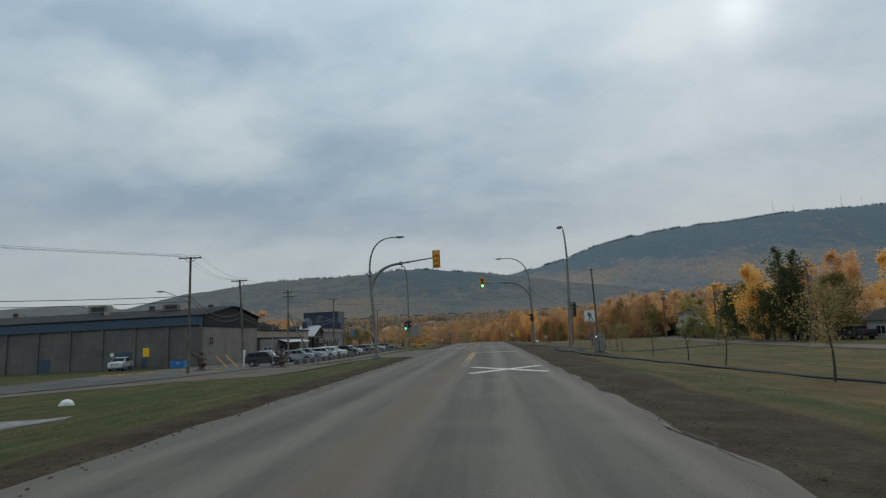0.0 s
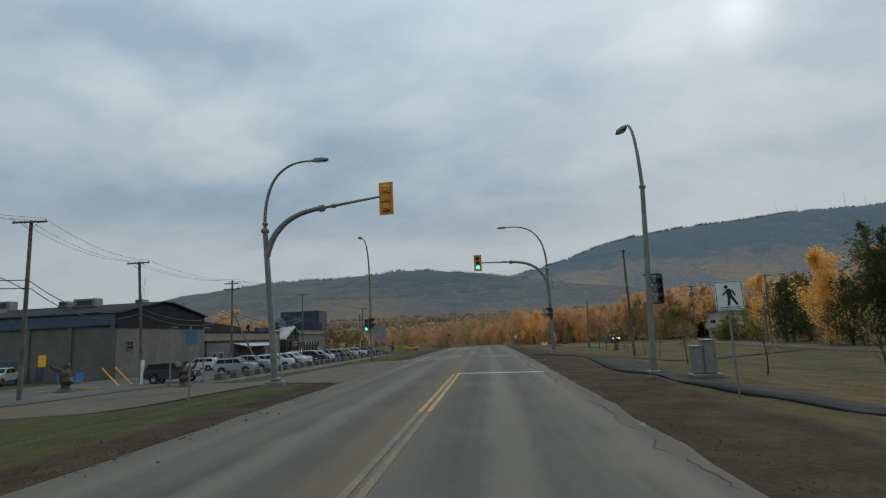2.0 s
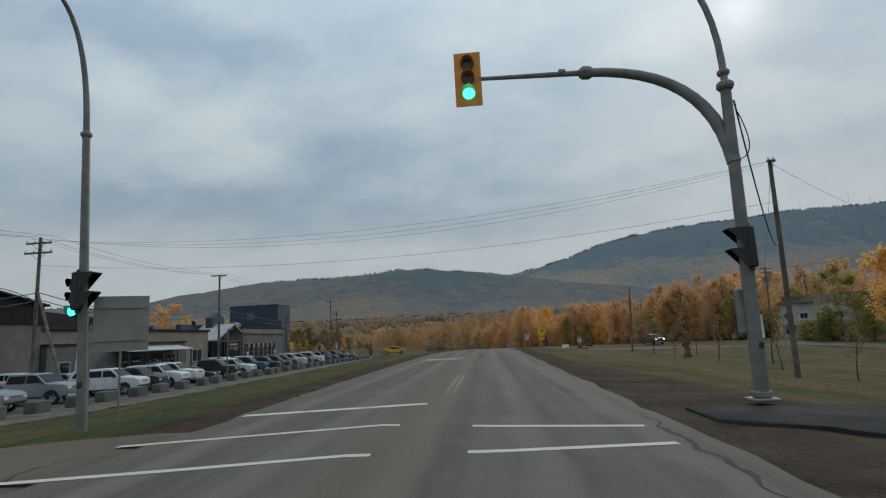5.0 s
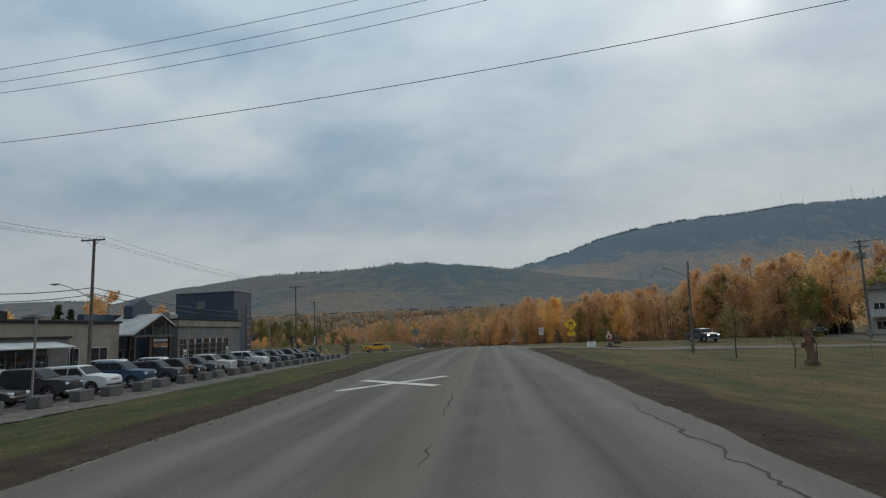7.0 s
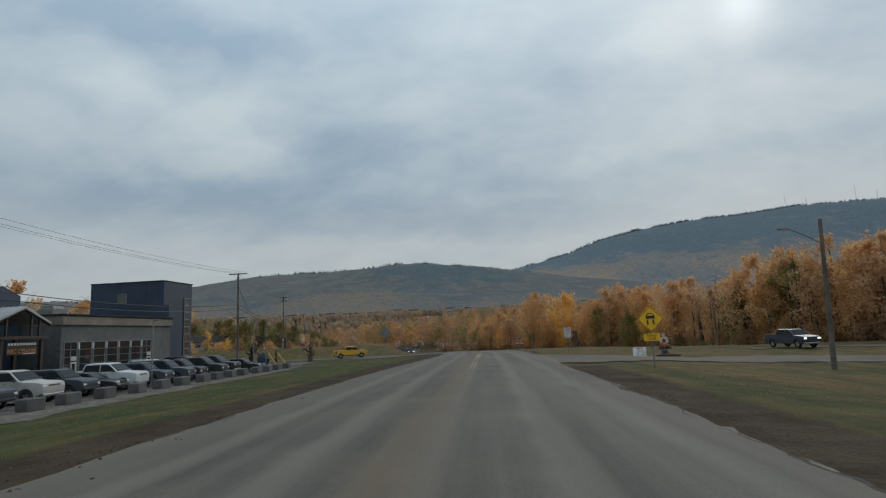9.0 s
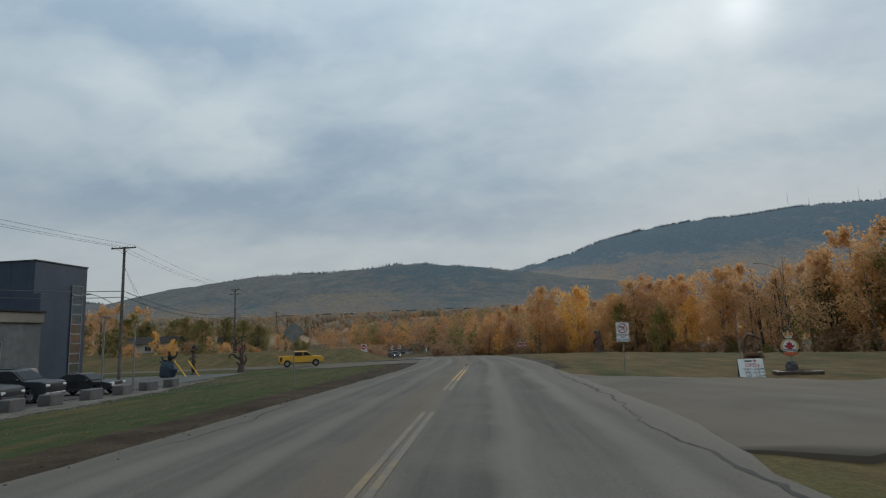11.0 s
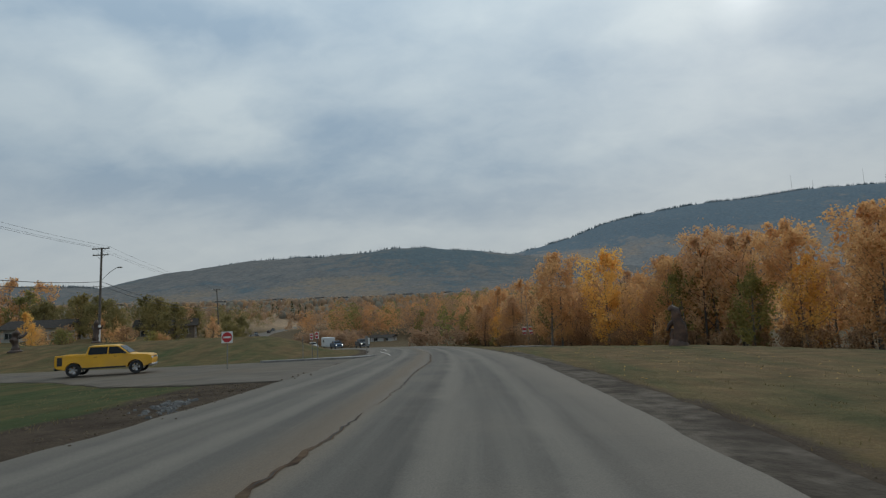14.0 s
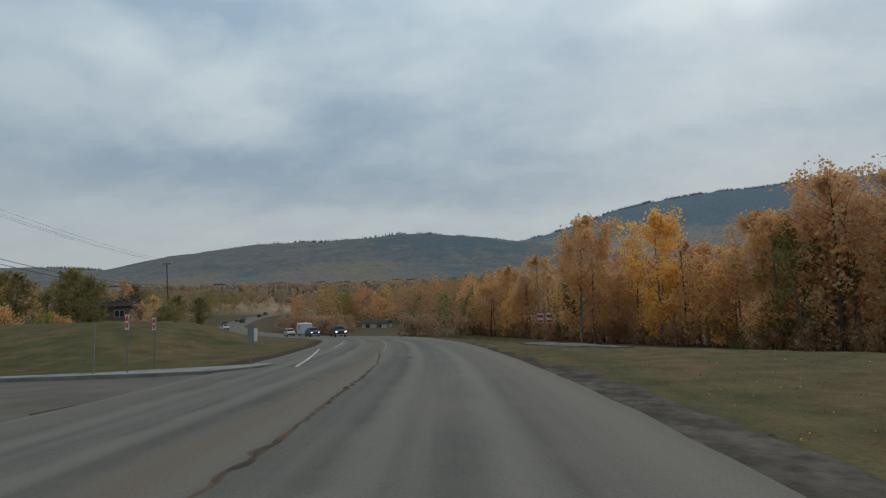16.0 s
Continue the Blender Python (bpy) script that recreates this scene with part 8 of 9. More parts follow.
S_L = "brown carved log sculpture standing on the grass"
carving(-35.4, 69.6, 2.6, 1.9, 1, DARK_WOOD, "brown carved log sculpture beside the street")
carving(-25.4, 70.4, 2.3, 1.5, 2, DARK_WOOD, "brown carved log sculpture on the gravel")
carving(-28.0, 132.6, 1.6, 1.2, 13, BROWN_WOOD, "light brown carved figure form on a block")
TOTEM = [([(0, 0, -0.1), (0, 0, 0.25), (0.02, 0, 0.3)], 0.5, 0.46), ([(0, 0, 0.25), (0.06, 0, 0.8), (-0.04, 0, 1.3), (0.03, 0, 1.9), (-0.05, 0, 2.3), (-0.1, 0, 2.6)], 0.36, 0.24), ([(-0.05, 0, 1.5), (-0.4, 0, 1.6), (-0.45, 0, 1.2)], 0.16, 0.1), ([(0.0, 0, 2.2), (0.3, 0, 2.0), (0.38, 0, 1.6)], 0.15, 0.09), ([(-0.2, 0, 2.5), (-0.4, 0, 2.55)], 0.14, 0.06)]
def gnarled(x, y, paths, mat, label, rz=0.0):
    """A carving of winding tapered stems over a drum."""
    sh = Shape()
    for pts, r0, r1 in paths:
        pp = [Vector(p) for p in pts]
        n = len(pp) - 1
        rad = [(r0 + (r1 - r0) * i / n) * (1 + 0.25 * noise.noise((x + i * 1.7, y, r0 * 9))) for i in range(n + 1)]
        sh.tube(pp, rad, 9)
    ob = piece("wood_carving", sh, mat, smooth=True, m=pose(x, y, ground_z(x, y), 0, 0, rz))
    return tagged(ob, label, "sculpture")


gnarled(22.9, 127.9, TOTEM, BROWN_WOOD, S_L, -33)
SPIRAL = [(0.45 * math.cos(0.7 * i) * (1 - i * 0.055), 0.0, 0.75 + 0.45 * math.sin(0.7 * i) * (1 - i * 0.055)) for i in range(12)]
gnarled(20.9, 181.6, [([(-0.5, 0, -0.05), (-0.5, 0, 0.28), (0.6, 0, 0.28), (0.6, 0, 0.0)], 0.3, 0.28), ([(-0.45, 0, 0.3), (-0.62, 0, 0.9), (-0.55, 0, 1.5), (-0.2, 0, 1.95), (0.35, 0, 1.8), (0.7, 0, 1.5), (0.95, 0, 1.75)], 0.26, 0.06), (SPIRAL, 0.16, 0.09),
                      ([(0.2, 0, 0.3), (0.25, 0, 1.0), (0.0, 0.05, 1.6)], 0.22, 0.16), ([(-0.5, 0, 0.6), (-1.0, 0, 0.62)], 0.05, 0.03)], BROWN_WOOD, "brown carved sculpture of winding shapes on a plinth", -32)
gnarled(15.0, 215.8, [([(0, 0, -0.1), (0, 0, 0.2), (0.05, 0, 0.4)], 0.75, 0.6), ([(0.1, 0, 0.3), (0.2, 0, 0.9), (0.15, 0, 1.6), (0.0, 0, 2.2), (0.1, 0, 2.5)], 0.55, 0.36), ([(0.0, 0, 2.35), (-0.05, 0, 2.75), (-0.3, 0, 2.95), (-0.55, 0, 2.8)], 0.42, 0.16),
                      ([(-0.2, 0.0, 1.9), (-0.6, 0, 1.6), (-0.75, 0, 1.15)], 0.24, 0.12), ([(-0.25, 0, 0.4), (-0.45, 0, 0.9), (-0.35, 0, 1.3)], 0.28, 0.16), ([(0.2, 0, 2.6), (0.35, 0, 3.05)], 0.14, 0.05)], BEAR_WOOD, "tall brown carved animal form on a plinth", -28)
gnarled(-30.7, 198.9, [([(0, 0, -0.1), (0, 0, 0.15), (0, 0, 0.7), (0.05, 0, 0.8)], 0.55, 0.34), ([(0, 0, 0.7), (0.12, 0, 1.2), (-0.06, 0, 1.7), (0.08, 0, 2.1)], 0.30, 0.22), ([(-0.05, 0, 1.6), (-0.55, 0, 1.75), (-0.9, 0, 2.15), (-1.2, 0, 2.2), (-1.45, 0, 1.95), (-1.4, 0, 1.7)], 0.17, 0.06),
                         ([(0.05, 0, 2.0), (-0.2, 0, 2.5), (0.1, 0, 3.0), (-0.05, 0, 3.4), (0.25, 0, 3.9)], 0.18, 0.04), ([(0.08, 0, 2.2), (0.42, 0, 2.6), (0.3, 0.05, 3.2), (0.5, 0.05, 3.5)], 0.12, 0.03), ([(0.25, 0, 0.8), (0.6, 0, 1.4), (0.45, 0, 1.9), (0.7, 0, 2.1)], 0.14, 0.05), ([(-0.2, 0, 0.8), (-0.5, 0, 1.2), (-0.8, 0, 1.15)], 0.13, 0.05)], DARK_WOOD, "tall dark carved sculpture of winding creatures", 44)
carving(-36.2, 198.0, 2.3, 0.8, 8, DARK_WOOD, "dark carved log sculpture at the corner")
tagged(piece("wood_carving", Shape().blob((0, 0, 0.75), (0.95, 0.55, 0.95), 12, 9, 0.2).tube([(-0.3, 0, 1.2), (-0.7, 0, 1.75), (-1.1, 0.1, 1.85)], [0.22, 0.14, 0.05], 7).tube([(0.3, 0, 1.2), (0.55, 0, 1.8)], [0.2, 0.05], 7), DARK_BLUE, smooth=True, m=pose(-36.0, 192.4, ground_z(-36.0, 192.4))), "broad dark blue carved form at the corner", "sculpture")
carving(-43.5, 205.0, 2.9, 1.6, 14, BLACK_WOOD, "dark carved log sculpture at the corner")
carving(-49.3, 236.2, 3.0, 1.4, 10, DARK_WOOD, "dark carved log sculpture on the bank")
carving(-53.5, 229.0, 2.6, 1.5, 11, DARK_WOOD, "dark carved log sculpture on the bank")
# hydrant cap and manhole on the near lawn
r = root("white_cap", pose(-24.1, 33.7, ground_z(-24.1, 33.7)), "low white plastic cap in the grass", "utility cap")
piece("dome", Shape().blob((0, 0, 0.1), (0.34, 0.34, 0.25), 12, 8), SIGN_WHITE, r, smooth=True)
piece("collar", Shape().tube([(0, 0, 0), (0, 0, 0.1)], 0.4, 14), SIGN_WHITE, r)
patch("walkway", [(-30, 20), (-19.5, 23.5), (-17.6, 25.4), (-18.6, 27.2), (-22, 27.0), (-34, 22.5)], CONCRETE, "pale concrete walkway in the lawn", "footpath", 0.05, 2.0)
# snow fence stakes
for x, y in ((24.5, 92.5), (25.4, 93.6)):
    r = root("marker_stake", pose(x, y, ground_z(x, y)), "thin orange marker stake in the grass", "stake")
    piece("stake", Shape().box((0, 0, 0.55), (0.07, 0.05, 1.1), 0, 0.01), PAINT["orange"], r)
    piece("cap", Shape().box((0, 0, 1.12), (0.09, 0.07, 0.06), 0, 0.01), SIGN_WHITE, r)
# boulder by the frontage road
r = tagged(piece("boulder", Shape().blob((0, 0, 0.5), (0.9, 0.7, 0.7), 10, 7, 0.12), CONCRETE, m=pose(52.5, 98.0, ground_z(52.5, 98) - 0.05)), "pale rounded boulder beside the frontage road", "boulder")
# radio masts on the far hill
for x, y, z, h in ((1640, 3180, 600, 62), (1760, 3200, 605, 30), (2060, 3260, 618, 75), (2200, 3300, 622, 50)):
    r = root("radio_mast", pose(x, y, z), "thin steel radio mast on the ridge", "mast")
    piece("mast", Shape().tube([(0, 0, 0), (0, 0, h)], [0.8, 0.45], 5), GALV, r)
    piece("antenna", Shape().tube([(0, 0, h), (0, 0, h * 1.12)], 0.4, 4), GALV, r)


# ---- trees ----
def leaf_mesh(name, pts, size, mat, rng, flat=0.0):
    """Many small quads, each turned its own way, round the given points."""
    n = len(pts)
    a = rng.normal(size=(n, 3))
    a /= np.linalg.norm(a, axis=1)[:, None]
    b = rng.normal(size=(n, 3))
    b -= a * np.sum(a * b, axis=1)[:, None]
    b /= np.linalg.norm(b, axis=1)[:, None]
    s = size * rng.uniform(0.55, 1.25, n)[:, None] / 2
    a, b = a * s, b * s * 0.8
    v = np.stack([pts - a, pts + b * 0.9, pts + a, pts - b], axis=1).reshape(-1, 3).astype(np.float32)
    me = bpy.data.meshes.new(name)
    me.vertices.add(4 * n)
    me.vertices.foreach_set("co", v.ravel())
    me.loops.add(4 * n)
    me.loops.foreach_set("vertex_index", np.arange(4 * n, dtype=np.int32))
    me.polygons.add(n)
    me.polygons.foreach_set("loop_start", np.arange(0, 4 * n, 4, dtype=np.int32))
    me.polygons.foreach_set("loop_total", np.full(n, 4, dtype=np.int32))
    me.materials.append(mat)
    me.update()
    me.validate()
    return me


def poplar(seed, h, width, n_leaf, leaf, bark, size=0.3, base=0.22, label="", narrow=1.0, stems=1):
    """A poplar or aspen: leaning stems, upswept limbs and clumps of leaves along them."""
    rng = np.random.default_rng(seed)
    wood, tips = Shape(), []
    for k in range(stems):
        ox, oy = (rng.normal(0, 0.5, 2) if stems > 1 else (0, 0))
        hh = h * (1.0 if k == 0 else rng.uniform(0.72, 0.95))
        lean = rng.normal(0, 0.035 * h, 2)
        spine = [Vector((ox + lean[0] * t ** 1.5 + 0.12 * math.sin(5 * t + seed), oy + lean[1] * t ** 1.5 + 0.12 * math.cos(4 * t + k), hh * t)) for t in np.linspace(0, 1, 8)]
        r0 = 0.011 * hh + 0.02
        wood.tube(spine, [r0 * (1 - 0.9 * i / 7) for i in range(8)], 7)
        nl = 22 if stems == 1 else 15
        for i in range(nl):
            t = base + (0.96 - base) * (i + rng.random()) / nl
            p = spine[0].lerp(spine[-1], t)
            j = t * 7
            p = spine[int(j)].lerp(spine[min(7, int(j) + 1)], j - int(j))
            a = rng.uniform(0, 2 * math.pi)
            prof = (math.sin(math.pi * min(1.0, (t - base) / (1 - base) * 0.85 + 0.17)) ** 0.8)
            ln = width * 0.5 * prof * rng.uniform(0.65, 1.2)
            up = rng.uniform(0.5, 1.2) * narrow
            e = p + Vector((math.cos(a) * ln, math.sin(a) * ln, ln * up))
            mid = p.lerp(e, 0.55) + Vector((0, 0, -0.08 * ln))
            wood.tube([p, mid, e], [r0 * 0.32 * (1 - t * 0.6), r0 * 0.2 * (1 - t * 0.6), 0.012], 5, False)
            tips.append((p, mid, e, ln))
        tips.append((spine[5], spine[6], spine[7], width * 0.3))
    per = n_leaf // len(tips) + 1
    pts = []
    for p, mid, e, ln in tips:
        nc = max(2, int(per / 26))
        for c in range(nc):
            t = 0.25 + 0.8 * rng.random() ** 0.7
            q = (np.array(p.lerp(mid, t * 2)) if t < 0.5 else np.array(mid.lerp(e, t * 2 - 1)))
            q = q + rng.normal(0, 0.16 * max(ln, 0.6), 3)
            pts.append(q + rng.normal(0, 1, (per // nc + 1, 3)) * np.array((0.30, 0.30, 0.34)) * (0.6 + 0.25 * ln))
    pts = np.concatenate(pts)
    pts = pts[pts[:, 2] > 0.4]
    r = root("tree", pose(0, 0, 0), label, "tree")
    piece("trunk", wood, bark, r, smooth=True)
    cr = new("crown", leaf_mesh("crown", pts, size, leaf, rng))
    cr.parent = r
    return r


def spruce(seed, h, width, label, n=3400):
    rng = np.random.default_rng(seed)
    wood = Shape().tube([(0, 0, 0), (0, 0, h * 0.5), (0, 0, h)], [0.02 * h, 0.012 * h, 0.01], 7)
    pts = []
    z = 0.08 * h
    while z < h * 0.99:
        t = z / h
        ln = width * 0.5 * (1 - t) ** 0.85 * rng.uniform(0.8, 1.15) + 0.12
        for k in range(7):
            a = rng.uniform(0, 2 * math.pi)
            m = max(6, int(n / 85 * (1 - t) + 8))
            q = rng.random(m) ** 0.6 * ln
            pts.append(np.stack([np.cos(a) * q + rng.normal(0, 0.12, m), np.sin(a) * q + rng.normal(0, 0.12, m), z - q * 0.32 + rng.normal(0, 0.10, m)], axis=1))
        z += h * 0.034
    pts = np.concatenate(pts)
    r = root("spruce", pose(0, 0, 0), label, "tree")
    piece("trunk", wood, DARK_BARK, r, smooth=True)
    cr = new("crown", leaf_mesh("crown", pts, 0.5, NEEDLES, rng))
    cr.parent = r
    return r


def put(ob, x, y, s=1.0, rz=None, rng=random, group="", sink=0.1):
    m = pose(x, y, ground_z(x, y) - sink, 0, 0, rng.uniform(0, 360) if rz is None else rz)
    c = copy_thing(ob, m)
    c.matrix_basis = m @ Matrix.Diagonal((s, s, s * rng.uniform(0.94, 1.08), 1))
    if group:
        c["group"] = group
    return c


def discard(ob):
    for o in (*ob.children_recursive, ob):
        bpy.data.objects.remove(o)


rt = random.Random(11)
O_L = "orange leaved poplar at the edge of the autumn wood"
PROTO = {
    "o1": poplar(1, 12.5, 6.2, 4100, LEAF_ORANGE, BARK, 0.31, 0.07, O_L, 1.1),
    "o2": poplar(2, 13.5, 6.6, 4300, LEAF_ORANGE, BARK, 0.31, 0.06, O_L, 1.0),
    "o3": poplar(3, 10.5, 6.0, 3600, LEAF_ORANGE, BARK, 0.31, 0.05, O_L, 0.9, 2),
    "g1": poplar(4, 12.0, 5.6, 5000, LEAF_GOLD, BARK, 0.30, 0.04, "golden yellow poplar in full autumn leaf", 1.2),
    "g2": poplar(5, 9.5, 4.4, 3000, LEAF_GOLD, BARK, 0.28, 0.06, "golden yellow poplar in full autumn leaf", 1.0, 2),
    "r1": poplar(6, 12.0, 6.2, 3500, LEAF_RUST, DARK_BARK, 0.32, 0.06, "rust brown poplar with thinning leaves", 1.0, 2),
    "r2": poplar(7, 13.5, 5.6, 2500, LEAF_RUST, DARK_BARK, 0.31, 0.12, "half bare poplar with rust brown leaves", 1.2),
    "v1": poplar(8, 10.0, 5.0, 3200, LEAF_OLIVE, BARK, 0.32, 0.06, "olive green poplar just turning yellow", 0.9, 2),
    "v2": poplar(18, 10.5, 8.0, 4200, LEAF_DARK_OLIVE, DARK_BARK, 0.36, 0.06, "broad dark olive tree turning brown", 0.7, 3),
    "lowo": poplar(19, 4.0, 4.6, 1300, LEAF_ORANGE, DARK_BARK, 0.32, 0.03, "dense orange bush on the grassy bank", 0.5, 3),
    "bare": poplar(9, 13.0, 4.6, 160, LEAF_RUST, DARK_BARK, 0.25, 0.3, "nearly bare dark tree with fine branches", 1.3, 2),
    "low": poplar(10, 4.2, 4.2, 700, LEAF_BRUSH, DARK_BARK, 0.39, 0.03, "dense rust brown bush at the wood's edge", 0.5, 3),
    "lowg": poplar(12, 3.4, 3.6, 900, LEAF_OLIVE, DARK_BARK, 0.32, 0.03, "dense olive green bush", 0.5, 3),
    "d1": poplar(23, 14.5, 5.2, 5000, LEAF_GREEN, DARK_BARK, 0.30, 0.04, "tall dark green poplar with upswept branches", 1.5, 3),
    "d2": poplar(24, 9.0, 6.0, 3700, LEAF_GREEN, DARK_BARK, 0.32, 0.03, "broad dark green tree beside the road", 0.9, 3),
    "s2": spruce(22, 11.0, 4.2, "dark green spruce standing among poplars", 2400),
}
LIGHT = {
    "o1": poplar(1, 12.5, 6.2, 2200, LEAF_ORANGE, BARK, 0.38, 0.12, O_L, 1.1),
    "o2": poplar(2, 13.5, 6.6, 2300, LEAF_ORANGE, BARK, 0.38, 0.10, O_L, 1.0),
    "o3": poplar(3, 10.5, 5.4, 2100, LEAF_ORANGE, BARK, 0.38, 0.06, O_L, 0.9, 2),
    "g1": poplar(4, 12.0, 4.8, 1900, LEAF_GOLD, BARK, 0.38, 0.10, "golden yellow poplar in full autumn leaf", 1.2),
    "r1": poplar(6, 12.0, 6.2, 1800, LEAF_RUST, DARK_BARK, 0.38, 0.10, "rust brown poplar with thinning leaves", 1.0, 2),
    "r2": poplar(7, 13.5, 5.2, 1300, LEAF_RUST, DARK_BARK, 0.36, 0.18, "half bare poplar with rust brown leaves", 1.2),
    "v1": poplar(8, 10.0, 5.0, 1700, LEAF_OLIVE, BARK, 0.42, 0.06, "olive green poplar just turning yellow", 0.9, 2),
    "v2": poplar(18, 10.5, 8.0, 2600, LEAF_DARK_OLIVE, DARK_BARK, 0.48, 0.06, "broad dark olive tree turning brown", 0.7, 3),
}
# edge of the wood along the field
keys = ["o1", "o2", "o3", "r1", "r1", "o1", "r2", "o2", "g2", "o3", "r2", "r1", "v1", "o1", "v1", "r1", "v2"]
y, k = 176.0, 0
while y < 322:
    e = forest_edge(y)
    for row, (dx, p) in enumerate(((0.0, 1.0), (3.6, 0.9), (8.5, 0.4))):
        if rt.random() > p:
            continue
        kk = rt.choice(keys)
        x, yy = e + dx + rt.uniform(-1.0, 1.6), y + rt.uniform(-1.3, 1.3)
        if (x < 12.5 and 278 < yy < 297.5 and x > 3) or math.hypot(x - 38.2, yy - 209.5) < 4 or math.hypot(x - 12.5, yy - 273) < 4.5 or math.hypot(x - 20, yy - 265) < 4.5:
            continue
        put(PROTO[kk] if row == 0 else LIGHT.get(kk, PROTO[kk]), x, yy, rt.uniform(0.82, 1.12) * float(np.interp(yy, [140, 190, 225, 246, 258, 275, 330], [1.0, 1.08, 1.06, 1.08, 1.05, 1.0, 1.0])) * (1.0 if row else 0.92), rng=rt, group="trees of the autumn wood")
    for q in range(2):
        put(PROTO["low" if rt.random() < 0.85 else "lowg"], e - 0.8 + rt.uniform(-0.6, 1.5), y + rt.uniform(-1.5, 1.5), rt.uniform(0.4, 0.85), rng=rt, group="bushes of the autumn wood")
    if rt.random() < 0.16:
        put(PROTO["bare"], e + rt.uniform(0.5, 5), y, rt.uniform(0.9, 1.15), rng=rt, group="trees of the autumn wood")
    y += rt.uniform(2.7, 3.9)
# the tall pair and the bright tree in the bend
put(PROTO["o2"], 11.4, 272.6, 1.27, rng=rt, group="trees of the autumn wood")
put(PROTO["o1"], 13.5, 274.2, 1.36, rng=rt, group="trees of the autumn wood")
put(PROTO["g1"], 20.0, 266.3, 1.32, rng=rt, group="trees of the autumn wood")
put(PROTO["g2"], 21.4, 267.4, 1.0, rng=rt, group="trees of the autumn wood")
put(PROTO["o1"], 30.0, 247.0, 1.2, rng=rt, group="trees of the autumn wood")
put(PROTO["r2"], 31.5, 249.5, 1.1, rng=rt, group="trees of the autumn wood")
# trees beyond the frontage road
for key, x, y, s in (("d1", 49.9, 99.5, 1.02), ("d1", 52.0, 100.6, 1.0), ("d2", 47.2, 101.0, 0.95), ("v2", 56.5, 98.0, 1.0), ("d2", 51.5, 97.2, 0.55), ("o1", 54.5, 104.5, 1.05), ("g1", 49.5, 110.0, 1.1), ("g2", 47.8, 107.0, 1.05), ("v1", 50.8, 103.0, 0.75),
                     ("o1", 61, 103, 1.1), ("o2", 66, 108, 1.05), ("r1", 62, 112, 1.1), ("o1", 73, 96, 1.0), ("r1", 80, 104, 1.1), ("o2", 84, 98, 1.1), ("g2", 66, 96, 1.1), ("g1", 70, 104, 1.1), ("g2", 75, 100, 1.2), ("v1", 63, 89, 0.7), ("o1", 72, 122, 1.0), ("v1", 62, 128, 0.7),
                     ("lowg", 55, 150, 0.8), ("lowg", 53, 156, 1.0), ("lowg", 56, 146, 1.1), ("low", 57, 128, 1.0), ("low", 60, 121, 1.2), ("low", 62, 84, 1.2), ("low", 66, 80, 1.3), ("lowg", 58, 96, 1.2),
                     ("s2", 52.5, 189, 0.95), ("s2", 57, 183, 1.1), ("v2", 53, 151, 0.5), ("lowg", 55, 154, 1.2), ("o2", 70, 205, 1.1), ("o1", 63, 210, 1.0), ("o3", 57, 214, 1.0), ("r1", 76, 200, 1.0), ("o1", 82, 190, 1.1), ("g1", 86, 180, 1.1), ("o2", 92, 172, 1.0), ("s2", 60, 205, 0.8),
                     ("o3", 96, 160, 1.1), ("o1", 88, 150, 1.1), ("r1", 84, 138, 1.0), ("g1", 90, 128, 1.0), ("o2", 96, 118, 1.0), ("o1", 102, 105, 1.0), ("v1", 48, 198, 1.25), ("v2", 46.5, 201, 1.0), ("o1", 44.5, 205, 1.2), ("r1", 50, 192, 1.1), ("v1", 54, 186, 1.1), ("o2", 47, 226, 1.1),
                     ("s2", 60, 186, 0.7), ("v1", 53.3, 146.5, 1.12), ("g1", 56.0, 141.5, 1.15), ("d2", 51.8, 125.5, 1.15), ("v2", 57.5, 130, 1.1), ("lowg", 51.5, 151, 0.9), ("low", 54.2, 161.0, 0.8), ("lowg", 52.6, 157, 0.8), ("v1", 56, 134, 0.9), ("g1", 66.5, 149, 1.1), ("o1", 60, 196, 1.2), ("o2", 64, 190, 1.15), ("o3", 66, 197, 1.2), ("r1", 68, 185, 1.2), ("o1", 73, 181, 1.2), ("o2", 77, 175, 1.1), ("r1", 82, 168, 1.15), ("o1", 55, 204, 1.1), ("o1", 75, 167, 1.0), ("r1", 72, 190, 1.15)):
    put(PROTO[key] if y < 112 else LIGHT.get(key, PROTO[key]), x, y, s, rng=rt, group="trees beyond the frontage road")
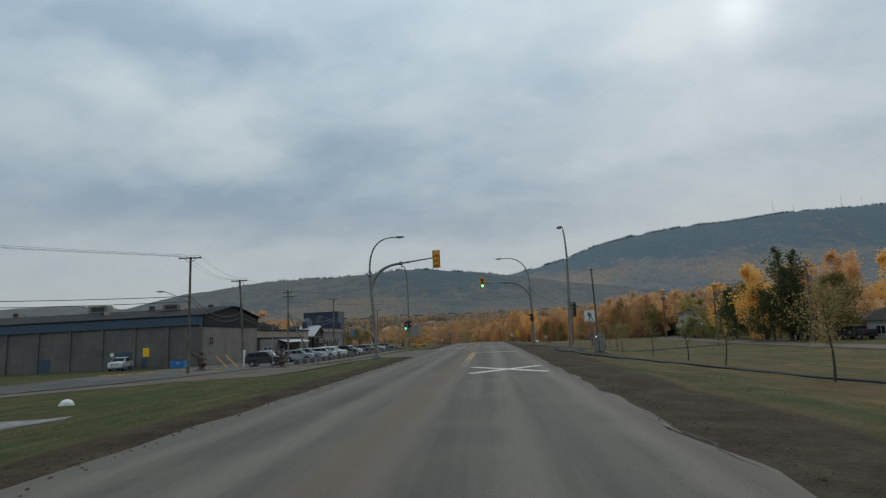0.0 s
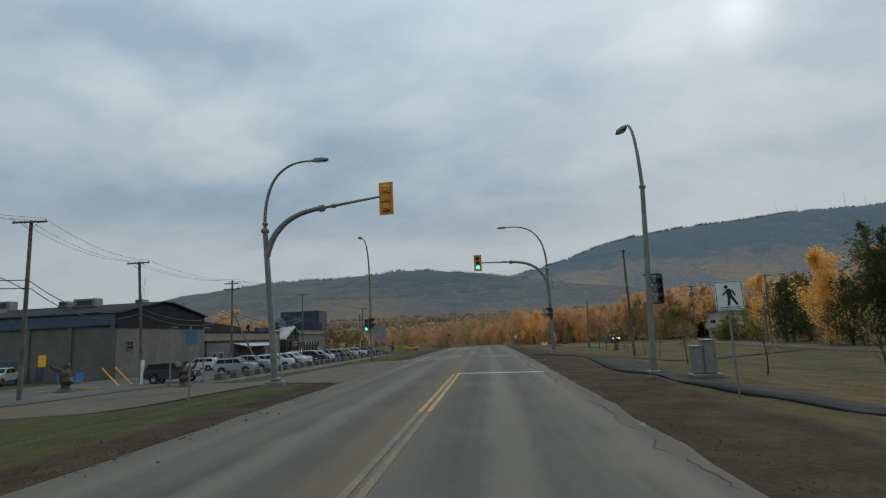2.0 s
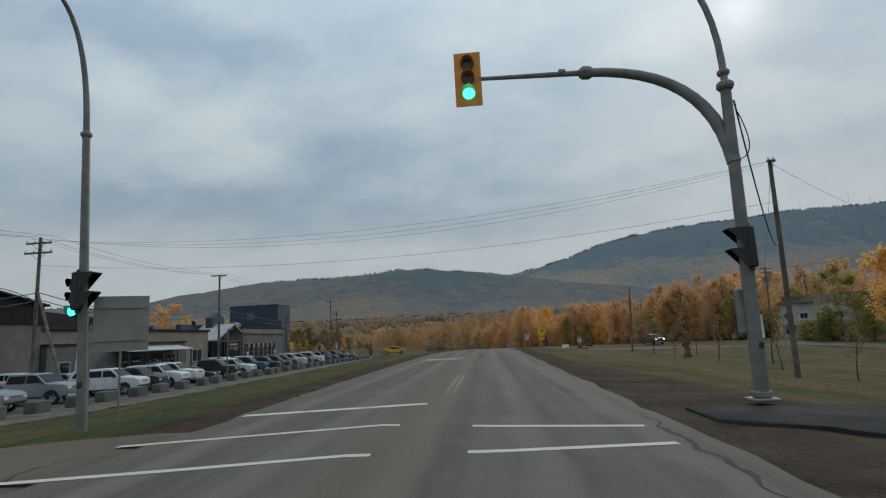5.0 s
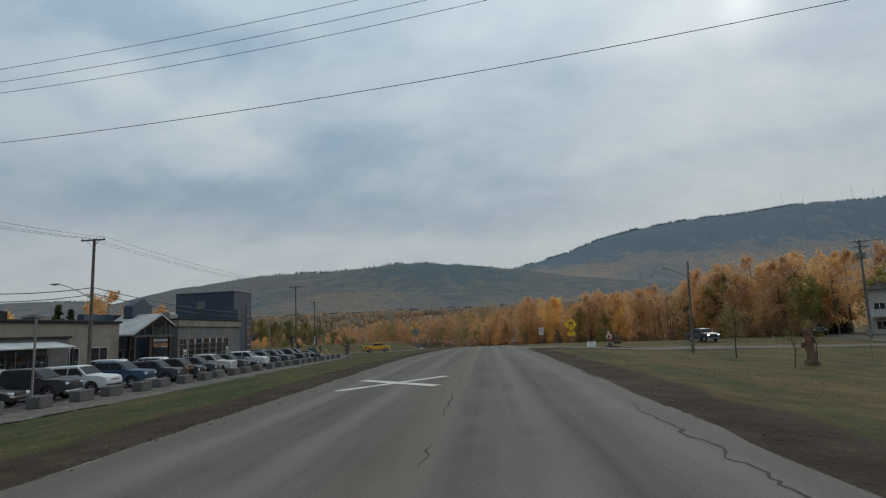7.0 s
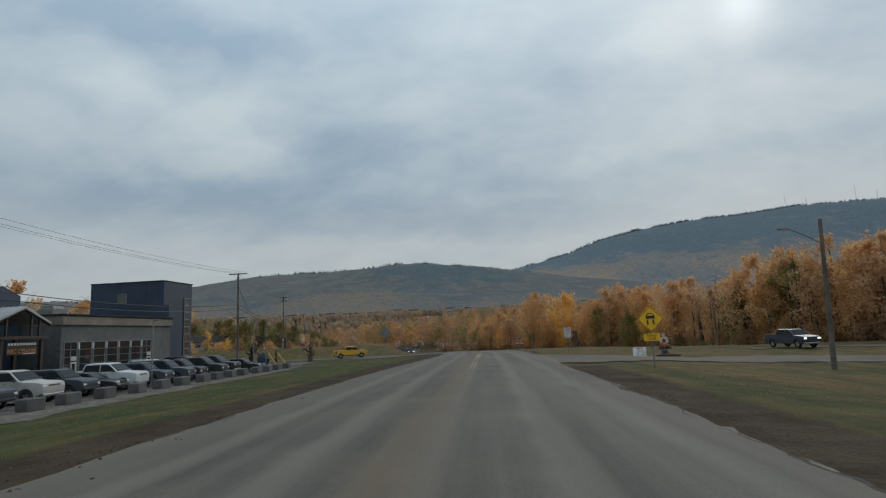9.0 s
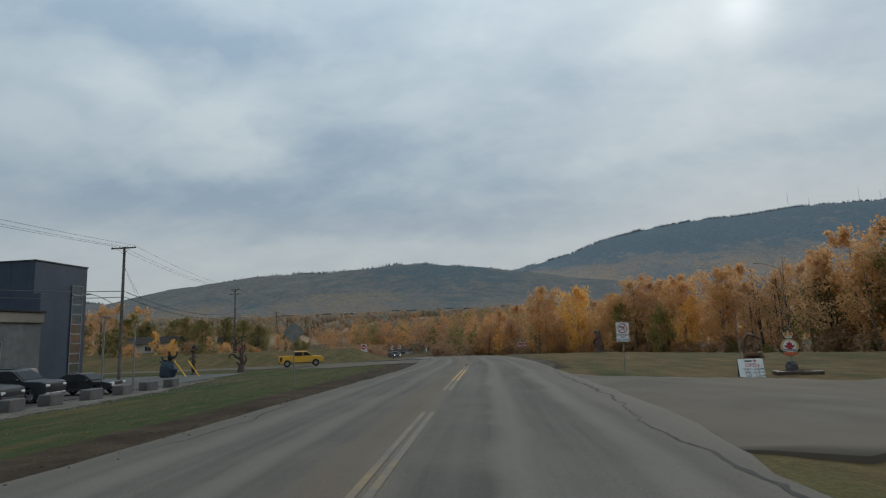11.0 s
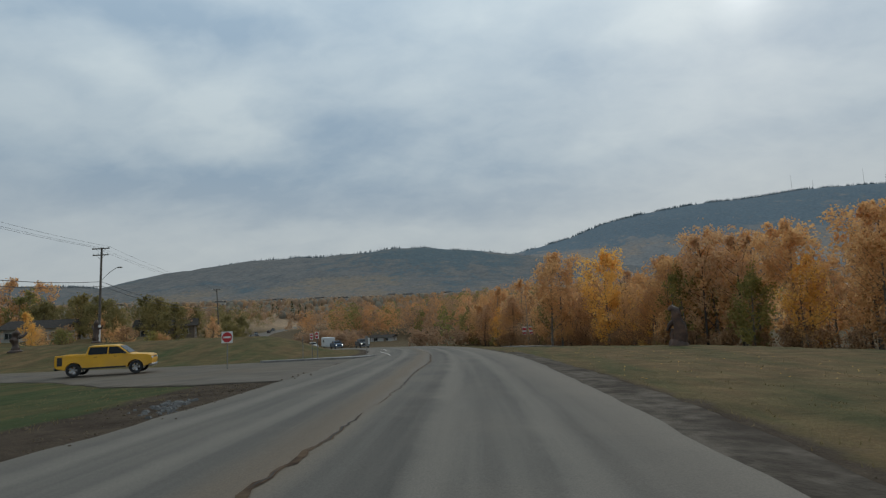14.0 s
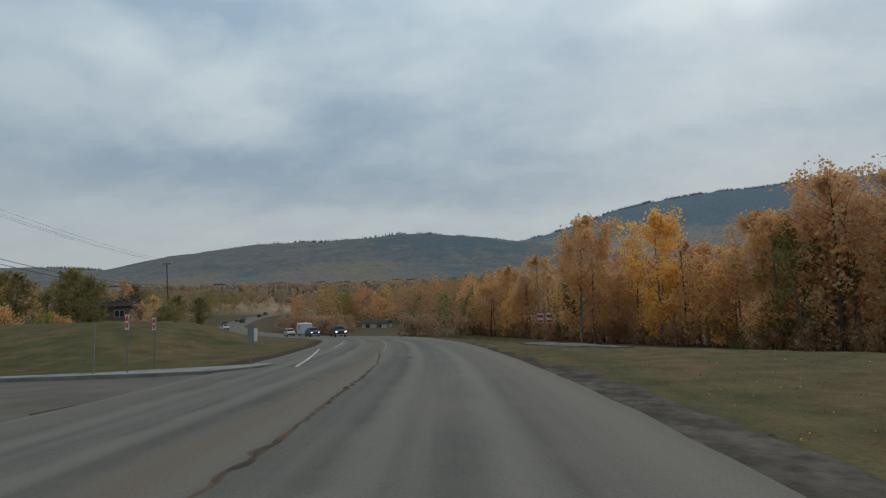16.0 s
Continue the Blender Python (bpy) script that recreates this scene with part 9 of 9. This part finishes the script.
# behind the recreation building and over the side street
for key, x, y, s in (("o1", -82, 196, 1.19), ("o2", -88, 200, 1.12), ("s2", -84, 188, 1.06), ("s2", -90, 192, 1.25), ("g1", -96, 186, 1.0), ("o1", -104, 180, 1.0), ("g2", -98, 205, 1.12), ("o2", -76, 205, 1.0), ("s2", -80, 203, 1.12),
                     ("v2", -60, 272, 1.0), ("v2", -66, 276, 1.05), ("v2", -74, 270, 1.0), ("r1", -54, 274, 0.7), ("v2", -80, 280, 1.1), ("o3", -69, 264, 0.55), ("lowo", -57, 262, 1.0), ("lowo", -63, 260, 1.1), ("lowo", -50, 268, 0.9), ("lowo", -76, 258, 1.2), ("lowo", -46, 276, 0.8), ("lowo", -84, 256, 1.2), ("o3", -62, 290, 0.75), ("r1", -70, 292, 0.85), ("v2", -48, 272, 0.72), ("v2", -53, 280, 0.8), ("lowo", -47, 266, 0.8), ("low", -70, 256, 1.1), ("g1", -82, 262, 0.75), ("v2", -88, 258, 0.8), ("o1", -76, 272, 0.6), ("v2", -96, 268, 0.9), ("g2", -104, 262, 0.9), ("v2", -72, 284, 0.6), ("lowg", -58, 262, 1.2), ("v2", -64, 300, 0.75), ("o3", -84, 288, 0.7), ("v2", -92, 300, 0.9),
                     ("v2", -83, 276, 1.15), ("v2", -90, 284, 1.2), ("v2", -100, 286, 1.25), ("v2", -106, 296, 1.2), ("o3", -86, 282, 1.0), ("v2", -77, 288, 1.15), ("r1", -95, 292, 1.0), ("v2", -70, 296, 0.95), ("o2", -112, 290, 0.95), ("v2", -66, 312, 0.9), ("g2", -100, 290, 0.8), ("v2", -110, 282, 0.9), ("low", -52, 246, 0.8), ("lowg", -62, 246, 0.9), ("v2", -80, 320, 0.7), ("o3", -90, 330, 0.7),
                     ("o1", -118, 300, 0.9), ("v2", -124, 270, 0.9), ("g1", -132, 280, 1.0), ("v2", -116, 252, 1.0), ("g2", -70, 250, 0.6), ("o3", -100, 244, 0.8), ("o1", -112, 290, 1.7), ("r1", -118, 293, 1.75), ("o2", -126, 295, 1.55), ("v1", -106, 288, 1.7), ("o1", -130, 288, 1.75), ("v2", -121, 285, 1.6), ("o1", -109, 296, 1.5)):
    put(LIGHT.get(key, PROTO[key]), x, y, s if y < 230 else s * 0.72, rng=rt, group="trees beyond the side street")
# young trees in the field
YOUNG = poplar(31, 3.4, 1.5, 260, LEAF_OLIVE, DARK_BARK, 0.10, 0.35, "slim young tree with few leaves planted in the grass", 1.1)
YOUNG2 = poplar(32, 4.4, 2.6, 1500, LEAF_DARK_OLIVE, DARK_BARK, 0.11, 0.36, "small round crowned young tree planted in the grass", 0.7)
for k, (x, y, s) in enumerate(((14.6, 28.0, 0.9), (15.2, 40.0, 0.9), (15.6, 48.2, 0.9), (15.6, 57.5, 0.85), (15.9, 71.0, 0.75), (20.5, 93.5, 0.8), (16.3, 82.0, 0.8), (22.6, 118, 1.0), (24.0, 110, 1.05), (21.5, 104, 0.8), (20.8, 126, 0.8), (22.0, 138, 1.0), (25.0, 131, 0.9))):
    put(YOUNG2 if k in (0, 4, 8, 11) else YOUNG, x, y, s, rng=rt, group="young trees in the grass", sink=0.02)


# ---- woods too far to count ----
def far_wood(name, label, mat, spots, per, size, seed, conifer=False, wide=0.20):
    """Far trees: leaves lie on the shells of a few clumps in each crown, so that the crowns are modelled by light."""
    rng = np.random.default_rng(seed)
    pts = []
    for x, y, h in spots:
        z = ground_z(x, y)
        if conifer:
            t = rng.random(per) ** 0.8
            rad = h * 0.16 * (1.05 - t) * np.sqrt(rng.random(per)) * rng.uniform(0.8, 1.3)
            a = rng.random(per) * 6.283
            pts.append(np.stack([x + rad * np.cos(a), y + rad * np.sin(a), z + 0.3 + h * t], axis=1))
            continue
        w = h * wide * rng.uniform(0.8, 1.2)
        nc = 9
        m = per // nc
        for c in range(nc):
            t = 0.12 + 0.76 * (c + rng.random()) / nc
            off = w * math.sin(math.pi * min(1.0, t * 0.8 + 0.16)) * rng.uniform(0.1, 0.75)
            a = rng.uniform(0, 6.283)
            r = w * rng.uniform(0.38, 0.62) * (1.15 - 0.5 * t)
            d = rng.normal(size=(m, 3))
            d /= np.linalg.norm(d, axis=1)[:, None]
            d[:, 2] = np.where(d[:, 2] < -0.35, -d[:, 2], d[:, 2])
            pts.append(np.array((x + off * math.cos(a), y + off * math.sin(a), z + h * t)) + d * (r * rng.uniform(0.75, 1.05, (m, 1))) * np.array((1, 1, 1.15)))
    me = leaf_mesh(name, np.concatenate(pts), size, mat, rng)
    return tagged(new(name, me), label, "trees", kind="stuff")


def crowns(name, label, mat, spots, seed):
    """Rounded far crowns, too small to show leaves."""
    rg = random.Random(seed)
    v, f = [], []
    for x, y, h in spots:
        z, w, o, a0 = ground_z(x, y), h * rg.uniform(0.3, 0.55), len(v), rg.random()
        for t, q in ((0.02, 0.75), (0.45, 1.0), (0.8, 0.62)):
            v += [(x + w * q * math.cos(a0 + k * 1.047) * rg.uniform(0.8, 1.2), y + w * q * math.sin(a0 + k * 1.047), z + h * t) for k in range(6)]
        v.append((x, y, z + h))
        for r in (0, 6):
            f += [(o + r + k, o + r + (k + 1) % 6, o + r + 6 + (k + 1) % 6, o + r + 6 + k) for k in range(6)]
        f += [(o + 12 + k, o + 12 + (k + 1) % 6, o + 18) for k in range(6)]
    me = bpy.data.meshes.new(name)
    me.from_pydata(v, [], f)
    me.materials.append(mat)
    me.polygons.foreach_set("use_smooth", [True] * len(me.polygons))
    return tagged(new(name, me), label, "trees", kind="stuff")


def scatter(n, seed, fx):
    rg = random.Random(seed)
    out = []
    while len(out) < n:
        p = fx(rg)
        if p:
            out.append(p)
    return out


def valley(rg):
    y = rg.uniform(312, 640)
    x = rg.uniform(-150, 130)
    # keep the bend of the road and its far stretch clear
    d = x - road_x(y)
    if -45 < d < (26 if y < 480 else 15):
        return None
    if -60 < x < -24 and 335 < y < 394:
        return None
    if x < -60 and y < 396 or (d < 0 and rg.random() < 0.6):
        return None
    return (x, y, rg.uniform(9, 15))


def slope(rg):
    y = rg.uniform(680, 1700)
    x = rg.uniform(-0.95 * y, 0.75 * y)
    if noise.noise((x * 0.006, y * 0.006, 3.0)) < rg.uniform(-0.5, 0.15):
        return None
    return (x, y, rg.uniform(6.5, 13.5) * (0.65 if y < 950 else 1.0))


def bend(rg):
    y = rg.uniform(392, 470)
    x = rg.uniform(-70, 30)
    return (x, y, rg.uniform(12, 18)) if x - road_x(y) > 26 else None


def hollow(rg):
    y = rg.uniform(306, 396)
    x = road_x(y) + rg.uniform(13, 48)
    # the white garage stays in view
    if abs(x + 42.5 * (y - 175) / 214) < 7 or abs(x - 8.5) < 4 or x > forest_edge(y) - 3:
        return None
    return (x, y, rg.uniform(3.0, 5.5))


def left_far(rg):
    y = rg.uniform(240, 600)
    x = rg.uniform(-420, -120)
    if x > road_x(y) - (50 if y < 480 else 22):
        return None
    if y < 300 and x > -135:
        return None
    return (x, y, rg.uniform(5, 10))


def left_valley(rg):
    y = rg.uniform(398, 690)
    x = rg.uniform(-340, -100)
    if x > road_x(y) - 17 or noise.noise((x * 0.02, y * 0.02, 7.0)) < -0.1:
        return None
    return (x, y, rg.uniform(13, 20))


def behind_right(rg):
    y = rg.uniform(120, 420)
    x = rg.uniform(30, 260)
    if x < forest_edge(min(max(y, 140), 430)) + 8 or (y < 235 and x < 108):
        return None
    return (x, y, rg.uniform(9, 14))


far_wood("valley_wood", "orange autumn wood filling the valley", VALLEY_ORANGE, scatter(165, 1, valley), 235, 0.8, 41, wide=0.32)
far_wood("valley_wood_gold", "orange autumn trees in the valley", VALLEY_ORANGE, scatter(40, 2, valley), 270, 0.8, 42, wide=0.3)
far_wood("valley_wood_rust", "rust brown autumn trees in the valley", VALLEY_RUST, scatter(150, 3, valley), 235, 0.8, 43, wide=0.32)
far_wood("valley_wood_olive", "olive green trees in the valley", LEAF_OLIVE, scatter(80, 4, valley), 230, 0.8, 44, wide=0.32)
far_wood("hollow_wood", "dark olive trees in the hollow beside the far road", LEAF_DARK_OLIVE, scatter(85, 31, left_valley), 340, 0.75, 71, wide=0.34)
far_wood("hollow_wood_rust", "rust brown trees in the hollow beside the far road", VALLEY_RUST, scatter(60, 32, left_valley), 320, 0.7, 72, wide=0.3)
far_wood("bend_brush", "rust brown brush filling the hollow of the bend", VALLEY_RUST, scatter(90, 41, hollow), 200, 0.55, 81, wide=0.6)
far_wood("bend_wood", "orange autumn wood behind the white garage", VALLEY_ORANGE, scatter(42, 21, bend), 420, 0.7, 61, wide=0.34)
far_wood("bend_wood_rust", "rust brown autumn wood behind the white garage", VALLEY_RUST, scatter(36, 22, bend), 420, 0.7, 62, wide=0.34)
far_wood("bend_wood_olive", "olive green trees behind the white garage", LEAF_OLIVE, scatter(24, 23, bend), 420, 0.7, 63, wide=0.34)
crowns("slope_wood", "brown autumn trees on the slope under the hills", SLOPE_BROWN, scatter(2800, 5, slope), 45)
crowns("slope_wood_gold", "golden trees on the slope under the hills", SLOPE_GOLD, scatter(1100, 6, slope), 46)
crowns("slope_wood_olive", "olive grey trees on the slope under the hills", SLOPE_GREY, scatter(1600, 7, slope), 47)
far_wood("slope_conifers", "dark conifers on the slope under the hills", NEEDLES, [(-192, 693, 19), (-186, 698, 16), (-181, 700, 14), (-206, 690, 16), (-212, 694, 14), (-226, 700, 15)] + scatter(60, 8, slope), 60, 1.6, 48, True)
far_wood("town_trees", "olive and brown trees round the far houses", LEAF_OLIVE, scatter(170, 9, left_far), 110, 0.8, 49)
far_wood("town_trees_gold", "golden trees round the far houses", LEAF_ORANGE, scatter(110, 10, left_far), 110, 0.8, 50)
far_wood("back_wood", "orange autumn wood behind the frontage road", LEAF_ORANGE, scatter(250, 12, behind_right), 100, 0.75, 51)
far_wood("back_wood_rust", "rust brown wood behind the frontage road", LEAF_RUST, scatter(190, 13, behind_right), 100, 0.75, 52)
for ob in (*PROTO.values(), *LIGHT.values(), YOUNG, YOUNG2):
    discard(ob)


# ---- grass tufts along the road ----
def tufts(name, label, n, seed, fx, h=(0.03, 0.10)):
    rg = random.Random(seed)
    v, f = [], []
    for _ in range(n):
        p = fx(rg)
        if not p:
            continue
        x, y = p
        z = ground_z(x, y) - 0.02
        for b in range(5):
            a, ln, hh = rg.uniform(0, 6.28), rg.uniform(0.03, 0.12), rg.uniform(*h)
            dx, dy = math.cos(a), math.sin(a)
            ox, oy = x + rg.uniform(-0.12, 0.12), y + rg.uniform(-0.12, 0.12)
            o = len(v)
            v += [(ox - dy * 0.012, oy + dx * 0.012, z), (ox + dy * 0.012, oy - dx * 0.012, z), (ox + dx * ln, oy + dy * ln, z + hh)]
            f.append((o, o + 1, o + 2))
    me = bpy.data.meshes.new(name)
    me.from_pydata(v, [], f)
    me.materials.append(GRASS_BLADE)
    return tagged(new(name, me), label, "grass", kind="stuff")


def right_verge(rg):
    y = rg.uniform(5, 235)
    w = float(np.interp(y, [-50, 20, 45, 75, 95, 140, 170, 230], [3.0, 3.2, 4.6, 4.9, 2.8, 3.0, 1.4, 1.0]))
    x = right_edge(y) + w + rg.random() ** 1.7 * 12
    if 138 < y < 169 or (x > 5.5 and x < 9.6 and 36 < y < 74) or (y < 45 and 8 < x < 20):
        return None
    return x, y


def left_verge(rg):
    y = rg.uniform(2, 198)
    if 46 < y < 74:
        return None
    return left_edge(y) - 1.9 - rg.random() ** 1.4 * 11, y


tufts("grass_tufts", "short dry grass tufts on the field edge", 3500, 5, right_verge)
tufts("verge_grass", "short green and dry grass tufts on the verge", 3500, 6, left_verge)


# ---- loose stones and soil crumbs at the road's edge ----
def crumbs(name, label, n, seed, mat, fx, s=(0.012, 0.045)):
    rg = random.Random(seed)
    sh = Shape()
    for _ in range(n):
        x, y = fx(rg)
        r0 = rg.uniform(*s)
        z = max(ground_z(x, y), surface_z(x, y) if left_edge(y) < x < right_edge(y) else -99)
        a = rg.uniform(0, 6.28)
        pts = [(x + r0 * math.cos(a + k * 1.57) * rg.uniform(0.7, 1.2), y + r0 * math.sin(a + k * 1.57) * rg.uniform(0.7, 1.2), z - 0.01) for k in range(4)] + [(x, y, z + r0 * 0.7)]
        k2 = [(p[0] * 0.55 + x * 0.45, p[1] * 0.55 + y * 0.45, z + r0 * rg.uniform(0.35, 0.6)) for p in pts[:4]]
        sh.add(pts[:4] + k2, [(0, 1, 5, 4), (1, 2, 6, 5), (2, 3, 7, 6), (3, 0, 4, 7), (4, 5, 6, 7)])
    return tagged(piece(name, sh, mat), label, "gravel", kind="stuff")


crumbs("edge_stones", "loose stones and soil along the road edge", 2600, 8, SOIL, lambda rg: (lambda y: (right_edge(y) + 0.25 + abs(rg.gauss(0.1, 0.35)), y))(rg.choice((rg.uniform(8, 138), rg.uniform(170, 215)))), (0.008, 0.032))
crumbs("verge_stones", "loose stones along the road edge", 2500, 9, SOIL, lambda rg: (lambda y: (left_edge(y) - rg.gauss(0.3, 0.45), y))(rg.choice((rg.uniform(8, 47), rg.uniform(73, 190)))))
crumbs("gravel_stones", "pale stones scattered on the gravel strip", 3000, 10, GRAVEL, lambda rg: (rg.uniform(-27, -23), rg.uniform(76, 190)), (0.04, 0.11))
crumbs("broken_edge", "broken asphalt and rubble at the street corner", 260, 12, SOIL, lambda rg: (-9.6 + rg.gauss(0, 0.7), 190 + rg.gauss(0, 3.0)), (0.02, 0.08))

crumbs("corner_rubble", "broken concrete and stones heaped at the street corner", 70, 15, BLOCK_CONCRETE, lambda rg: (lambda k: (-8.4 - 0.9 * k + rg.gauss(0, 0.3), 184.0 + 3.0 * k + rg.gauss(0, 0.4)))(rg.random()), (0.04, 0.13))
crumbs("shoulder_stones", "loose stones over the gravel shoulder", 1600, 16, SOIL, lambda rg: (lambda y: (right_edge(y) + rg.uniform(0.55, 1.6), y))(rg.uniform(168, 216)), (0.010, 0.035))
crumbs("fallen_leaves", "pale yellow leaves fallen on the grass", 260, 14, LEAF_GOLD, lambda rg: (rg.uniform(3.6, 15.0), rg.uniform(188, 218)), (0.010, 0.026))
